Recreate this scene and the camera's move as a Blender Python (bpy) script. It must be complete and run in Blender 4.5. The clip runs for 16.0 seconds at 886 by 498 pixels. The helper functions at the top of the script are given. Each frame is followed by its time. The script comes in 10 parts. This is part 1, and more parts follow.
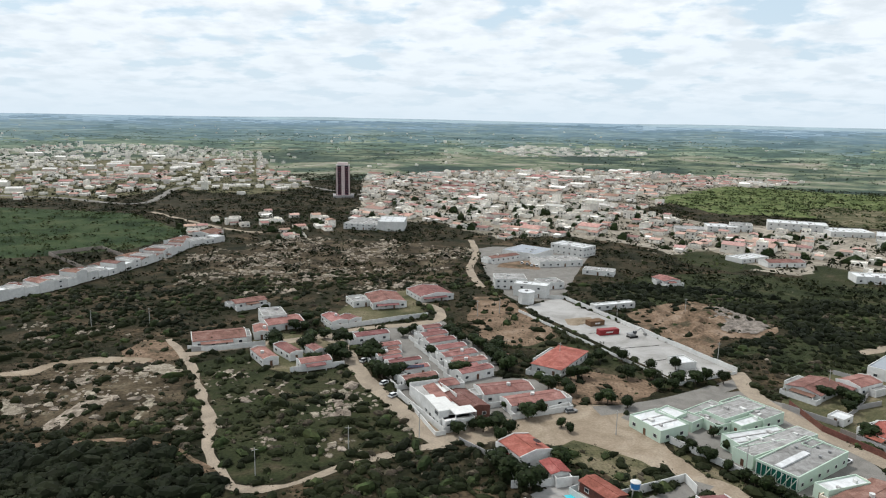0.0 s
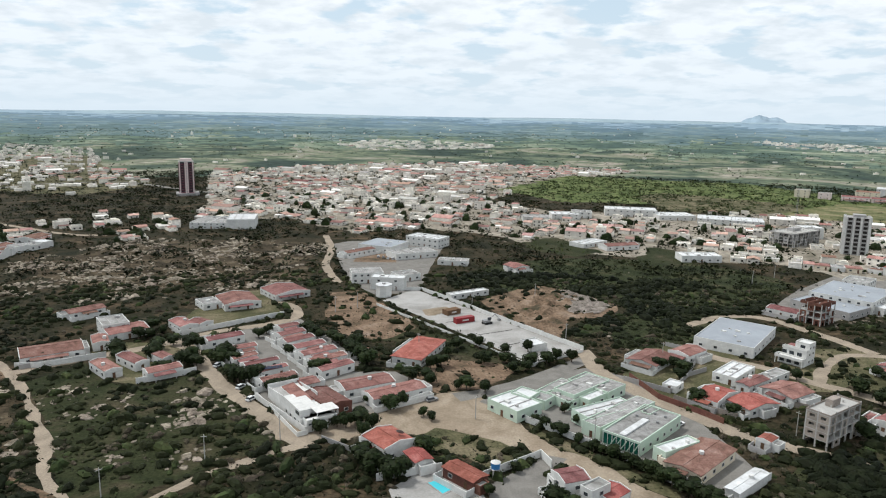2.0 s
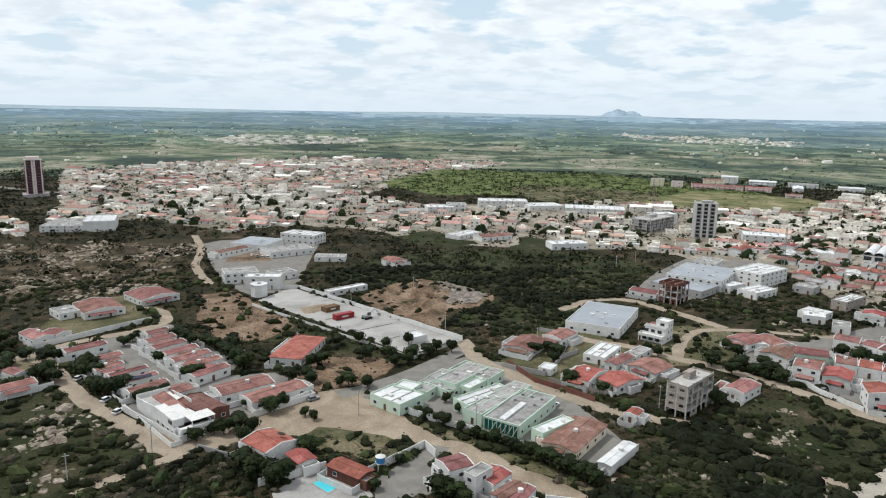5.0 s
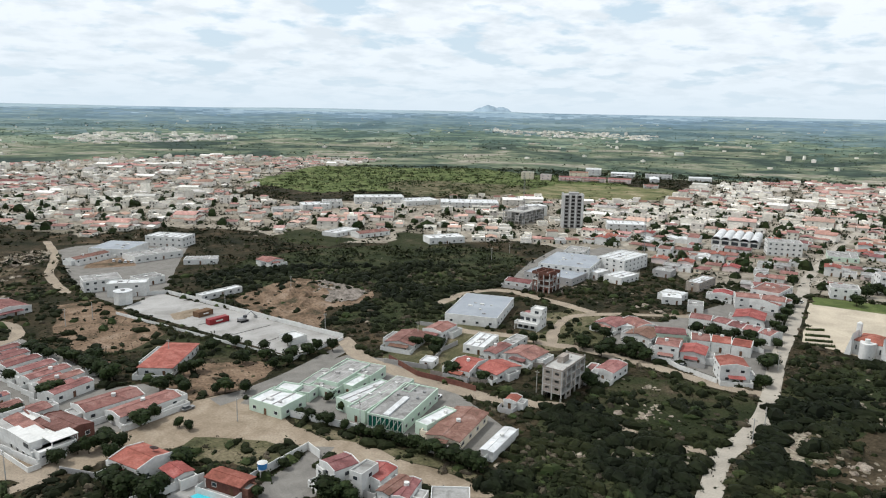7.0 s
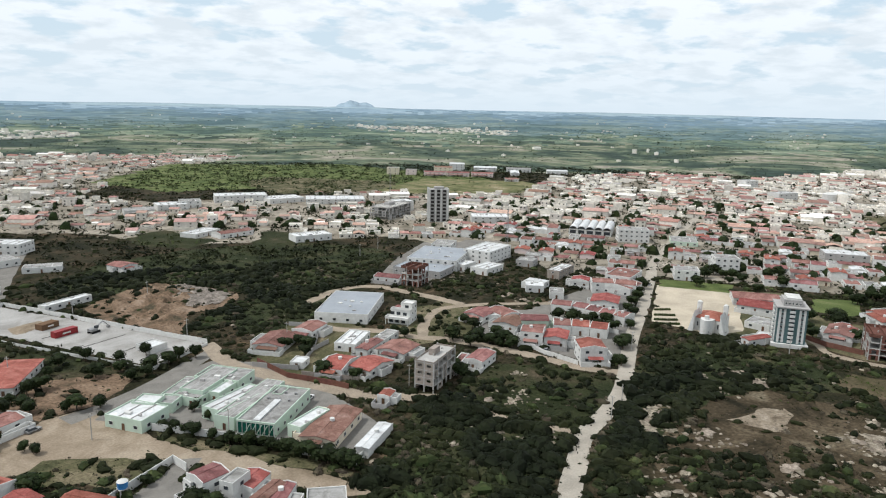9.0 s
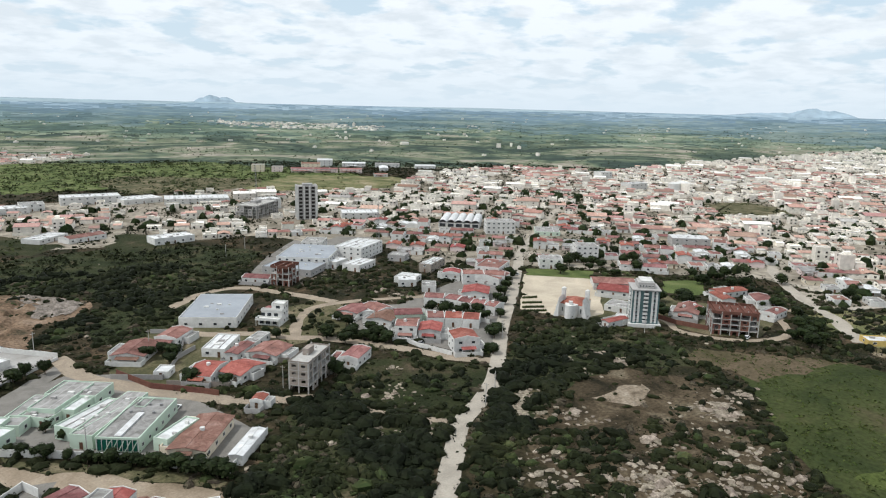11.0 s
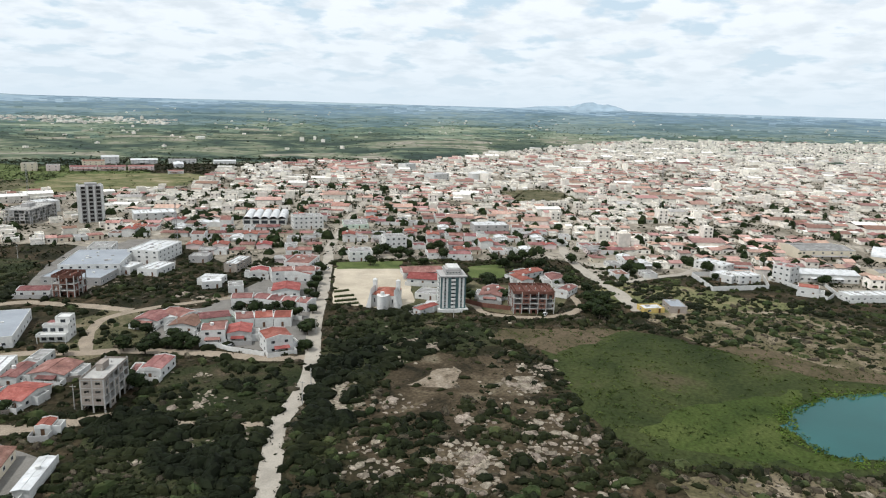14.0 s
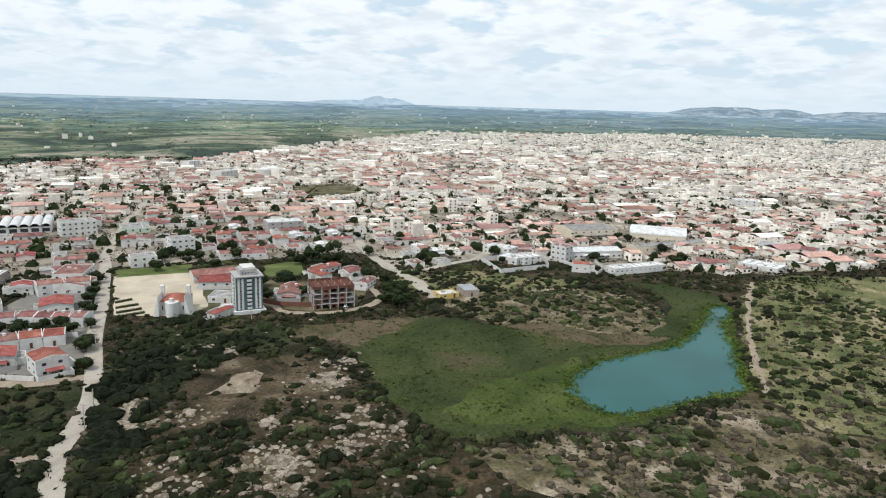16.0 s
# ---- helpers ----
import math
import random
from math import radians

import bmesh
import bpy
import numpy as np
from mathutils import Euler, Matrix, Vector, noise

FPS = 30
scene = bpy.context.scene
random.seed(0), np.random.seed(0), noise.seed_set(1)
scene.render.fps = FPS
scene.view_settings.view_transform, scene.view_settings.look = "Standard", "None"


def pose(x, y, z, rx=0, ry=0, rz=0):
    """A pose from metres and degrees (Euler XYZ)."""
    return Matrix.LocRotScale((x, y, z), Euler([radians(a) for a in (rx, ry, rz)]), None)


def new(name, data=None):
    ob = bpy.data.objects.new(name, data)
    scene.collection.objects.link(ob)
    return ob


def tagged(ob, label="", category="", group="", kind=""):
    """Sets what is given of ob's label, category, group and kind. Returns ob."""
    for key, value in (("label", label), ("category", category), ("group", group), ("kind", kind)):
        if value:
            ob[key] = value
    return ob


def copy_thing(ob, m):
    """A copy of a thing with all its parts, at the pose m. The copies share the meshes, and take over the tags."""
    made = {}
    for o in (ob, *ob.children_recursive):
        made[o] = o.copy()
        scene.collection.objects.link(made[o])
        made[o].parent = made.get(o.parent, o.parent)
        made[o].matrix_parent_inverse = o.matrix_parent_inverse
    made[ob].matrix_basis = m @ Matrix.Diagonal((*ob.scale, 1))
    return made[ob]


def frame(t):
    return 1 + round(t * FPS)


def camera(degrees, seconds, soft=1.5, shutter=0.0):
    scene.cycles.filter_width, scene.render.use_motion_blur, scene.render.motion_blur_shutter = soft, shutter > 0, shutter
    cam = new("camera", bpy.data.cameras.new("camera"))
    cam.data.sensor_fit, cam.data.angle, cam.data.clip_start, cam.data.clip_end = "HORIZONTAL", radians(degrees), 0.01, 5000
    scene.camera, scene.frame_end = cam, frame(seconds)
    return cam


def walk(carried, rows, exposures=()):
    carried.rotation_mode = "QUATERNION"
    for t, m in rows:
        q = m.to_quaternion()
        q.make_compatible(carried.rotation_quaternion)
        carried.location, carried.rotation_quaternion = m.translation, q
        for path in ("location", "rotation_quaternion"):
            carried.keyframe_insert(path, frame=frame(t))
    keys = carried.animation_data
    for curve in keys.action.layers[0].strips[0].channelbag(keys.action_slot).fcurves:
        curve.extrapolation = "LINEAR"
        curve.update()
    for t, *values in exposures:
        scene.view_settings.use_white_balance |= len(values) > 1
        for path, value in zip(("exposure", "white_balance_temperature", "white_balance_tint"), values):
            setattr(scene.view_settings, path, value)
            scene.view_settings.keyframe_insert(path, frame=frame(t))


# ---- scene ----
# The camera hovers over the edge of the town and turns slowly to its right.
EYE = 95.0
cam = camera(64.56, 16.0, soft=1.13)
ROWS = [
    (0, 0.00, -10.70, 1.08), (0.5, -2.30, -10.78, 1.09), (1, -5.35, -10.86, 1.08), (1.5, -8.88, -10.94, 1.10),
    (2, -11.96, -10.99, 1.06), (2.5, -13.71, -11.04, 1.05), (3, -15.37, -11.09, 1.07), (3.5, -16.76, -11.15, 1.08),
    (3.7, -17.14, -11.16, 1.08), (5.8, -26.00, -11.34, 1.05),
    (6, -26.92, -11.35, 1.05), (6.5, -29.89, -11.38, 1.05), (7, -32.28, -11.42, 1.08), (7.5, -34.26, -11.47, 1.10),
    (8, -36.86, -11.51, 1.13), (8.5, -40.10, -11.53, 1.19), (9, -43.24, -11.56, 1.25), (9.5, -46.20, -11.60, 1.28),
    (10, -49.33, -11.63, 1.32), (10.2, -50.30, -11.64, 1.33), (12.3, -58.92, -11.79, 1.44), (12.5, -59.58, -11.80, 1.45), (13, -62.34, -11.83, 1.53), (13.5, -65.89, -11.84, 1.60),
    (14, -69.73, -11.85, 1.62), (14.5, -74.66, -11.86, 1.64), (15, -79.34, -11.86, 1.68), (15.5, -83.59, -11.87, 1.69),
    (16, -86.56, -11.87, 1.70),
]
walk(cam, [(t, pose(0, 0, EYE, 90 + pitch, 0, yaw) @ pose(0, 0, 0, 0, 0, roll)) for t, yaw, pitch, roll in ROWS],
     exposures=[(0, 0.08, 6250, 9), (16, 0.08, 6250, 9)])

# ---- world and sun ----
SUN_ELEVATION, SUN_FROM = radians(58), Vector((-0.62, 0.45, 0)).normalized()
world = bpy.data.worlds.new("sky")
world.use_nodes = True
scene.world = world


def link(tree, *pairs):
    for a, b in pairs:
        tree.links.new(a, b)


def make_sky(tree):
    n = tree.nodes
    n.clear()
    out, bg = n.new("ShaderNodeOutputWorld"), n.new("ShaderNodeBackground")
    sky = n.new("ShaderNodeTexSky")
    sky.sky_type, sky.sun_disc = "NISHITA", False
    sky.sun_elevation, sky.sun_rotation = SUN_ELEVATION, math.atan2(SUN_FROM.x, SUN_FROM.y)
    sky.altitude, sky.air_density, sky.dust_density = 300, 1.0, 2.5
    co, sep = n.new("ShaderNodeTexCoord"), n.new("ShaderNodeSeparateXYZ")
    link(tree, (co.outputs["Generated"], sep.inputs[0]))
    # clouds lie on a flat layer: the way is divided by its height
    lift = n.new("ShaderNodeMath"); lift.operation = "MAXIMUM"; lift.inputs[1].default_value = 0.0
    add = n.new("ShaderNodeMath"); add.operation = "ADD"; add.inputs[1].default_value = 0.2
    link(tree, (sep.outputs[2], lift.inputs[0]), (lift.outputs[0], add.inputs[0]))
    flat = n.new("ShaderNodeCombineXYZ")
    for k in (0, 1):
        div = n.new("ShaderNodeMath"); div.operation = "DIVIDE"
        link(tree, (sep.outputs[k], div.inputs[0]), (add.outputs[0], div.inputs[1]), (div.outputs[0], flat.inputs[k]))
    def noise_at(scale, detail, rough, shift):
        m = n.new("ShaderNodeMapping"); m.inputs["Location"].default_value = shift
        t = n.new("ShaderNodeTexNoise"); t.inputs["Scale"].default_value = scale
        t.inputs["Detail"].default_value, t.inputs["Roughness"].default_value = detail, rough
        link(tree, (flat.outputs[0], m.inputs[0]), (m.outputs[0], t.inputs["Vector"]))
        return t.outputs[0]
    def ramp(value, stops):
        r = n.new("ShaderNodeValToRGB")
        while len(r.color_ramp.elements) < len(stops):
            r.color_ramp.elements.new(0.5)
        for e, (p, c) in zip(r.color_ramp.elements, stops):
            e.position, e.color = p, (*c, 1)
        link(tree, (value, r.inputs[0]))
        return r.outputs[0]
    cover = ramp(noise_at(3.1, 7, 0.52, (3.1, 1.7, 0)), [(0.385, (0.0, 0.0, 0.0)), (0.475, (1, 1, 1))])
    body = ramp(noise_at(5.4, 6, 0.54, (7.3, 4.2, 2)), [(0.36, (8.9, 9.25, 9.5)), (0.56, (12.0, 12.05, 12.1))])
    haze = ramp(sep.outputs[2], [(0.0, (0.95, 0.95, 0.95)), (0.05, (0.6, 0.6, 0.6)), (0.22, (0.1, 0.1, 0.1))])
    clouds = n.new("ShaderNodeMix"); clouds.data_type = "RGBA"
    low = n.new("ShaderNodeMix"); low.data_type = "RGBA"
    clear = n.new("ShaderNodeMix"); clear.data_type = "RGBA"
    clear.inputs[0].default_value, clear.inputs[7].default_value = 0.72, (7.6, 9.6, 11.0, 1)
    low.inputs[7].default_value = (8.3, 9.3, 10.0, 1)
    link(tree, (cover, clouds.inputs[0]), (sky.outputs[0], clear.inputs[6]), (clear.outputs[2], clouds.inputs[6]), (body, clouds.inputs[7]),
         (haze, low.inputs[0]), (clouds.outputs[2], low.inputs[6]), (low.outputs[2], bg.inputs[0]), (bg.outputs[0], out.inputs[0]))
    bg.inputs[1].default_value = 0.085


make_sky(world.node_tree)
sun = new("sun", bpy.data.lights.new("sun", "SUN"))
sun.data.energy, sun.data.angle, sun.data.color = 2.85, radians(2), (1.0, 0.96, 0.90)
way_down = -(SUN_FROM * math.cos(SUN_ELEVATION) + Vector((0, 0, math.sin(SUN_ELEVATION))))
sun.matrix_world = Matrix.Translation((0, 0, 300)) @ way_down.to_track_quat("-Z", "Y").to_matrix().to_4x4()


# ---- materials ----
def material(name, stops, scale=1.0, detail=4, rough=0.9, bump=0.0, bump_scale=4.0, fine=0.25, fine_scale=6.0, own=0.0, island=0.0,
             metal=0.0, stripes=0.0, warp=0.6):
    """Colour stops over a large noise, a finer noise over that, and some variation from thing to thing or island to island."""
    m = bpy.data.materials.new(name)
    m.use_nodes = True
    t = m.node_tree
    n, b = t.nodes, t.nodes["Principled BSDF"]
    b.inputs["Roughness"].default_value, b.inputs["Metallic"].default_value = rough, metal
    b.inputs["Specular IOR Level"].default_value = 0.25 if rough < 0.64 else 0.07
    geo = n.new("ShaderNodeNewGeometry")
    big = n.new("ShaderNodeTexNoise")
    big.inputs["Scale"].default_value, big.inputs["Detail"].default_value, big.inputs["Roughness"].default_value = scale, detail, 0.62
    big.inputs["Distortion"].default_value = warp
    link(t, (geo.outputs["Position"], big.inputs["Vector"]))
    r = n.new("ShaderNodeValToRGB")
    while len(r.color_ramp.elements) < len(stops):
        r.color_ramp.elements.new(0.5)
    for e, (p, c) in zip(r.color_ramp.elements, stops):
        e.position, e.color = p, (*c, 1)
    link(t, (big.outputs[0], r.inputs[0]))
    small = n.new("ShaderNodeTexNoise")
    small.inputs["Scale"].default_value, small.inputs["Detail"].default_value = fine_scale, 3
    link(t, (geo.outputs["Position"], small.inputs["Vector"]))
    value = n.new("ShaderNodeMapRange")
    value.inputs[1].default_value, value.inputs[2].default_value = 0.3, 0.7
    value.inputs[3].default_value, value.inputs[4].default_value = 1 - fine, 1 + fine
    link(t, (small.outputs[0], value.inputs[0]))
    hsv = n.new("ShaderNodeHueSaturation")
    link(t, (r.outputs[0], hsv.inputs["Color"]))
    last = value.outputs[0]
    for amount, source in ((own, ("ShaderNodeObjectInfo", "Random")), (island, ("ShaderNodeNewGeometry", "Random Per Island"))):
        if amount:
            info = n.new(source[0])
            span = n.new("ShaderNodeMapRange")
            span.inputs[3].default_value, span.inputs[4].default_value = 1 - amount, 1 + amount
            mul = n.new("ShaderNodeMath"); mul.operation = "MULTIPLY"
            link(t, (info.outputs[source[1]], span.inputs[0]), (span.outputs[0], mul.inputs[0]), (last, mul.inputs[1]))
            last = mul.outputs[0]
            hue = n.new("ShaderNodeMapRange")
            hue.inputs[3].default_value, hue.inputs[4].default_value = 0.5 - 0.03 * min(amount * 2, 1), 0.5 + 0.03 * min(amount * 2, 1)
            wrap = n.new("ShaderNodeMath"); wrap.operation = "PINGPONG"; wrap.inputs[1].default_value = 0.27
            hue.inputs[2].default_value = 0.27
            link(t, (info.outputs[source[1]], wrap.inputs[0]), (wrap.outputs[0], hue.inputs[0]), (hue.outputs[0], hsv.inputs["Hue"]))
    link(t, (last, hsv.inputs["Value"]), (hsv.outputs[0], b.inputs["Base Color"]))
    if bump or stripes:
        bp = n.new("ShaderNodeBump")
        bp.inputs["Strength"].default_value, bp.inputs["Distance"].default_value = bump or 0.5, 0.3
        if stripes:
            wave = n.new("ShaderNodeTexWave")
            wave.inputs["Scale"].default_value, wave.inputs["Distortion"].default_value = stripes, 0.4
            obco = n.new("ShaderNodeTexCoord")
            link(t, (obco.outputs["Object"], wave.inputs["Vector"]), (wave.outputs["Fac"], bp.inputs["Height"]))
            bp.inputs["Distance"].default_value = 0.06
        else:
            rel = n.new("ShaderNodeTexNoise")
            rel.inputs["Scale"].default_value, rel.inputs["Detail"].default_value = bump_scale, 5
            link(t, (geo.outputs["Position"], rel.inputs["Vector"]), (rel.outputs[0], bp.inputs["Height"]))
        link(t, (bp.outputs[0], b.inputs["Normal"]))
    return m


def flat_stops(c, spread=0.25):
    return [(0.3, tuple(v * (1 - spread) for v in c)), (0.7, tuple(min(v * (1 + spread), 0.9) for v in c))]


M = {
    "ground": material("scrub_ground", [(0.34, (0.0106, 0.0116, 0.0056)), (0.46, (0.0204, 0.0194, 0.0098)), (0.58, (0.0422, 0.0324, 0.0190)), (0.70, (0.0950, 0.0676, 0.0422))],
                       scale=0.05, detail=10, fine=0.5, fine_scale=0.7, bump=0.8, bump_scale=0.6),
    "plain": material("far_plain", [(0.40, (0.0282, 0.0441, 0.0355)), (0.48, (0.0612, 0.0840, 0.0573)), (0.54, (0.1235, 0.1418, 0.0901)), (0.64, (0.2587, 0.2310, 0.1911))],
                      scale=0.0045, detail=9, fine=0.4, fine_scale=0.05, warp=1.5),
    "dirt": material("bare_dirt", [(0.32, (0.155, 0.122, 0.085)), (0.5, (0.235, 0.188, 0.138)), (0.68, (0.30, 0.25, 0.19))], scale=0.08, detail=10, fine=0.15, fine_scale=1.5, bump=0.3, bump_scale=1.2),
    "red_dirt": material("red_dirt", [(0.34, (0.0513, 0.0450, 0.0281)), (0.46, (0.1283, 0.0873, 0.0580)), (0.58, (0.1795, 0.1260, 0.0861)), (0.7, (0.2394, 0.1800, 0.1357))], scale=0.09, detail=10, fine=0.35, fine_scale=1.0, bump=0.6, bump_scale=0.8),
    "track": material("dirt_track", flat_stops((0.26, 0.215, 0.165), 0.22), scale=0.15, detail=6, fine=0.18, fine_scale=2.0, bump=0.3),
    "gravel_road": material("gravel_road", flat_stops((0.32, 0.29, 0.245), 0.18), scale=0.12, detail=6, fine=0.14, fine_scale=2.0, bump=0.2),
    "street": material("cobbled_street", flat_stops((0.17, 0.16, 0.145), 0.2), scale=0.2, detail=7, fine=0.16, fine_scale=3.0),
    "concrete_yard": material("concrete_yard", [(0.32, (0.20, 0.19, 0.175)), (0.5, (0.305, 0.295, 0.28)), (0.7, (0.37, 0.36, 0.345))], scale=0.06, detail=8, fine=0.1, fine_scale=1.5),
    "sand": material("sand_lot", flat_stops((0.4039, 0.3510, 0.2736), 0.22), scale=0.06, detail=8, fine=0.1, fine_scale=1.2),
    "dry_grass": material("dry_grass", [(0.35, (0.045, 0.048, 0.024)), (0.5, (0.085, 0.080, 0.043)), (0.68, (0.17, 0.14, 0.092))], scale=0.07, detail=10, fine=0.35, fine_scale=1.2, bump=0.4),
    "wild_grass": material("wild_grass", [(0.34, (0.0153, 0.0199, 0.0081)), (0.5, (0.0275, 0.0321, 0.0138)), (0.62, (0.0474, 0.0421, 0.0237)), (0.7, (0.0803, 0.0627, 0.0421))], scale=0.05, detail=10, fine=0.4, fine_scale=1.0, bump=0.5),
    "grass": material("grass", [(0.35, (0.050, 0.070, 0.022)), (0.55, (0.092, 0.115, 0.040)), (0.68, (0.17, 0.165, 0.085))], scale=0.05, detail=7, fine=0.25, fine_scale=1.5, bump=0.3),
    "marsh": material("marsh_green", [(0.34, (0.0162, 0.0230, 0.0081)), (0.48, (0.0265, 0.0355, 0.0119)), (0.60, (0.0429, 0.0517, 0.0178)), (0.7, (0.0628, 0.0546, 0.0296))], scale=0.022, detail=9, fine=0.3, fine_scale=0.7, bump=0.4, bump_scale=1.0),
    "mud": material("marsh_mud", [(0.36, (0.0462, 0.0429, 0.0198)), (0.6, (0.0990, 0.0759, 0.0495))], scale=0.05, detail=8, fine=0.25, fine_scale=0.8, bump=0.3),
    "rubble": material("rubble", [(0.35, (0.09, 0.078, 0.066)), (0.65, (0.26, 0.225, 0.195))], scale=0.3, detail=9, fine=0.35, fine_scale=1.5, bump=0.6),
    "rock": material("granite_rock", [(0.34, (0.0966, 0.0809, 0.0614)), (0.52, (0.2174, 0.1840, 0.1451)), (0.7, (0.3576, 0.3126, 0.2528))], scale=0.45, detail=8, fine=0.25, fine_scale=2.5, bump=0.6, bump_scale=1.5, island=0.22),
    "white": material("white_paint", flat_stops((0.55, 0.545, 0.525), 0.12), scale=0.25, detail=7, fine=0.08, fine_scale=1.2, own=0.08),
    "cream": material("cream_paint", flat_stops((0.62, 0.55, 0.44), 0.08), scale=0.25, detail=7, fine=0.06, fine_scale=1.2, own=0.1),
    "mint": material("mint_paint", flat_stops((0.45, 0.54, 0.45), 0.07), scale=0.25, detail=7, fine=0.05, own=0.03),
    "green_glass": material("green_glazing", flat_stops((0.012, 0.085, 0.060), 0.2), scale=0.3, rough=0.25, fine=0.1),
    "teal": material("slate_tiles", flat_stops((0.070, 0.120, 0.125), 0.1), scale=0.3, rough=0.5, fine=0.06),
    "grey": material("grey_render", flat_stops((0.33, 0.32, 0.31), 0.12), scale=0.3, detail=7, fine=0.1, own=0.1),
    "bare": material("bare_block", flat_stops((0.27, 0.235, 0.205), 0.2), scale=0.4, detail=7, fine=0.15, own=0.1),
    "brick": material("hollow_brick", flat_stops((0.1332, 0.0634, 0.0490), 0.22), scale=0.4, detail=7, fine=0.2, fine_scale=3, own=0.1),
    "tile": material("clay_tile", [(0.33, (0.1293, 0.0668, 0.0608)), (0.5, (0.2129, 0.1019, 0.0913)), (0.68, (0.2814, 0.1630, 0.1478))], scale=0.22, detail=8, fine=0.22, fine_scale=2.2, own=0.2, stripes=1.6),
    "tile_new": material("new_clay_tile", [(0.33, (0.165, 0.056, 0.045)), (0.5, (0.245, 0.080, 0.066)), (0.68, (0.315, 0.132, 0.112))], scale=0.25, detail=8, fine=0.2, fine_scale=2.2, own=0.18, stripes=1.6),
    "tile_old": material("old_clay_tile", [(0.33, (0.1105, 0.06375, 0.0493)), (0.5, (0.1785, 0.09775, 0.0782)), (0.68, (0.2465, 0.1573, 0.1318))], scale=0.22, detail=8, fine=0.24, fine_scale=2.2, own=0.2, stripes=1.6),
    "sheet": material("cement_sheet", [(0.32, (0.145, 0.14, 0.13)), (0.5, (0.25, 0.245, 0.235)), (0.7, (0.36, 0.355, 0.345))], scale=0.3, detail=9, fine=0.15, own=0.12, stripes=1.0),
    "metal_roof": material("zinc_roof", flat_stops((0.255, 0.275, 0.30), 0.14), scale=0.1, detail=7, rough=0.5, fine=0.06, stripes=0.8),
    "white_roof": material("white_sheet_roof", [(0.32, (0.36, 0.36, 0.35)), (0.5, (0.53, 0.535, 0.535)), (0.7, (0.63, 0.64, 0.64))], scale=0.3, detail=8, rough=0.6, fine=0.08, stripes=0.8, own=0.1),
    "pane": material("window_glass", flat_stops((0.035, 0.04, 0.045), 0.3), scale=0.5, rough=0.12, fine=0.1),
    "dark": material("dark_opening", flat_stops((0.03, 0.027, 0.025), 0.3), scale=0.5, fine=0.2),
    "wood": material("dark_wood", flat_stops((0.12, 0.07, 0.045), 0.25), scale=1.5, fine=0.2, own=0.15),
    "concrete": material("raw_concrete", flat_stops((0.36, 0.35, 0.33), 0.15), scale=0.4, detail=7, fine=0.12),
    "steel": material("painted_steel", flat_stops((0.25, 0.25, 0.25), 0.2), scale=1.0, rough=0.5, metal=0.4),
    "red_paint": material("red_paint", flat_stops((0.2090, 0.0193, 0.0220), 0.2), scale=0.8, rough=0.5, fine=0.15),
    "maroon": material("maroon_panel", flat_stops((0.13, 0.025, 0.04), 0.25), scale=0.5, rough=0.4),
    "pinkish": material("pale_pink_paint", flat_stops((0.62, 0.52, 0.50), 0.08), scale=0.2, detail=6, fine=0.06),
    "blue": material("blue_plastic", flat_stops((0.04, 0.17, 0.38), 0.1), scale=1.0, rough=0.4),
    "yellow": material("yellow_paint", flat_stops((0.50, 0.37, 0.13), 0.12), scale=0.5, fine=0.08),
    "leaf": material("scrub_leaves", [(0.36, (0.0083, 0.0106, 0.0046)), (0.5, (0.0133, 0.0168, 0.0064)), (0.64, (0.0221, 0.0249, 0.0101))], scale=0.03, detail=6, fine=0.3, fine_scale=0.35, island=0.2, rough=0.75),
    "dry_leaf": material("dry_scrub", [(0.36, (0.0387, 0.0338, 0.0221)), (0.64, (0.0844, 0.0704, 0.0512))], scale=0.04, detail=6, fine=0.3, fine_scale=0.35, island=0.4),
    "tree_leaf": material("tree_leaves", flat_stops((0.0138, 0.0204, 0.0068), 0.25), scale=0.2, fine=0.3, fine_scale=1.0, island=0.32, own=0.3, rough=0.65),
    # lighter green bushes; part of their brightness is sunlight put into the colour
    "green_leaf": material("lush_scrub_leaves", [(0.36, (0.0216, 0.0300, 0.0114)), (0.5, (0.0349, 0.0466, 0.0172)), (0.64, (0.0565, 0.0649, 0.0268))], scale=0.03, detail=6, fine=0.3, fine_scale=0.35, island=0.3, rough=0.75),
    # far leaves, paled and blued to stand for haze over the plain
    "plain_leaf": material("plain_leaves_hazed", flat_stops((0.0455, 0.0612, 0.0396), 0.3), scale=0.01, fine=0.2, fine_scale=0.1, island=0.4),
    # dry tan soils of the lake side, lightened to stand for its sunshine
    "bank": material("dry_bank_soil", [(0.34, (0.0473, 0.0447, 0.0224)), (0.46, (0.0903, 0.0792, 0.0430)), (0.57, (0.1635, 0.1333, 0.0903)), (0.68, (0.2839, 0.2409, 0.1806))], scale=0.055, detail=10, fine=0.35, fine_scale=0.9, bump=0.5, bump_scale=0.8),
    "pasture": material("pasture_sunlit_tint", [(0.34, (0.0587, 0.0704, 0.0281)), (0.48, (0.1114, 0.1149, 0.0516)), (0.6, (0.1877, 0.1642, 0.0915)), (0.7, (0.3167, 0.2698, 0.1877))], scale=0.045, detail=10, fine=0.35, fine_scale=0.9, bump=0.4),
    "wood_floor": material("thicket_floor", [(0.34, (0.0143, 0.0189, 0.0078)), (0.5, (0.0260, 0.0326, 0.0136)), (0.62, (0.0467, 0.0467, 0.0235)), (0.72, (0.1107, 0.0884, 0.0573))], scale=0.06, detail=10, fine=0.4, fine_scale=0.9, bump=0.6),
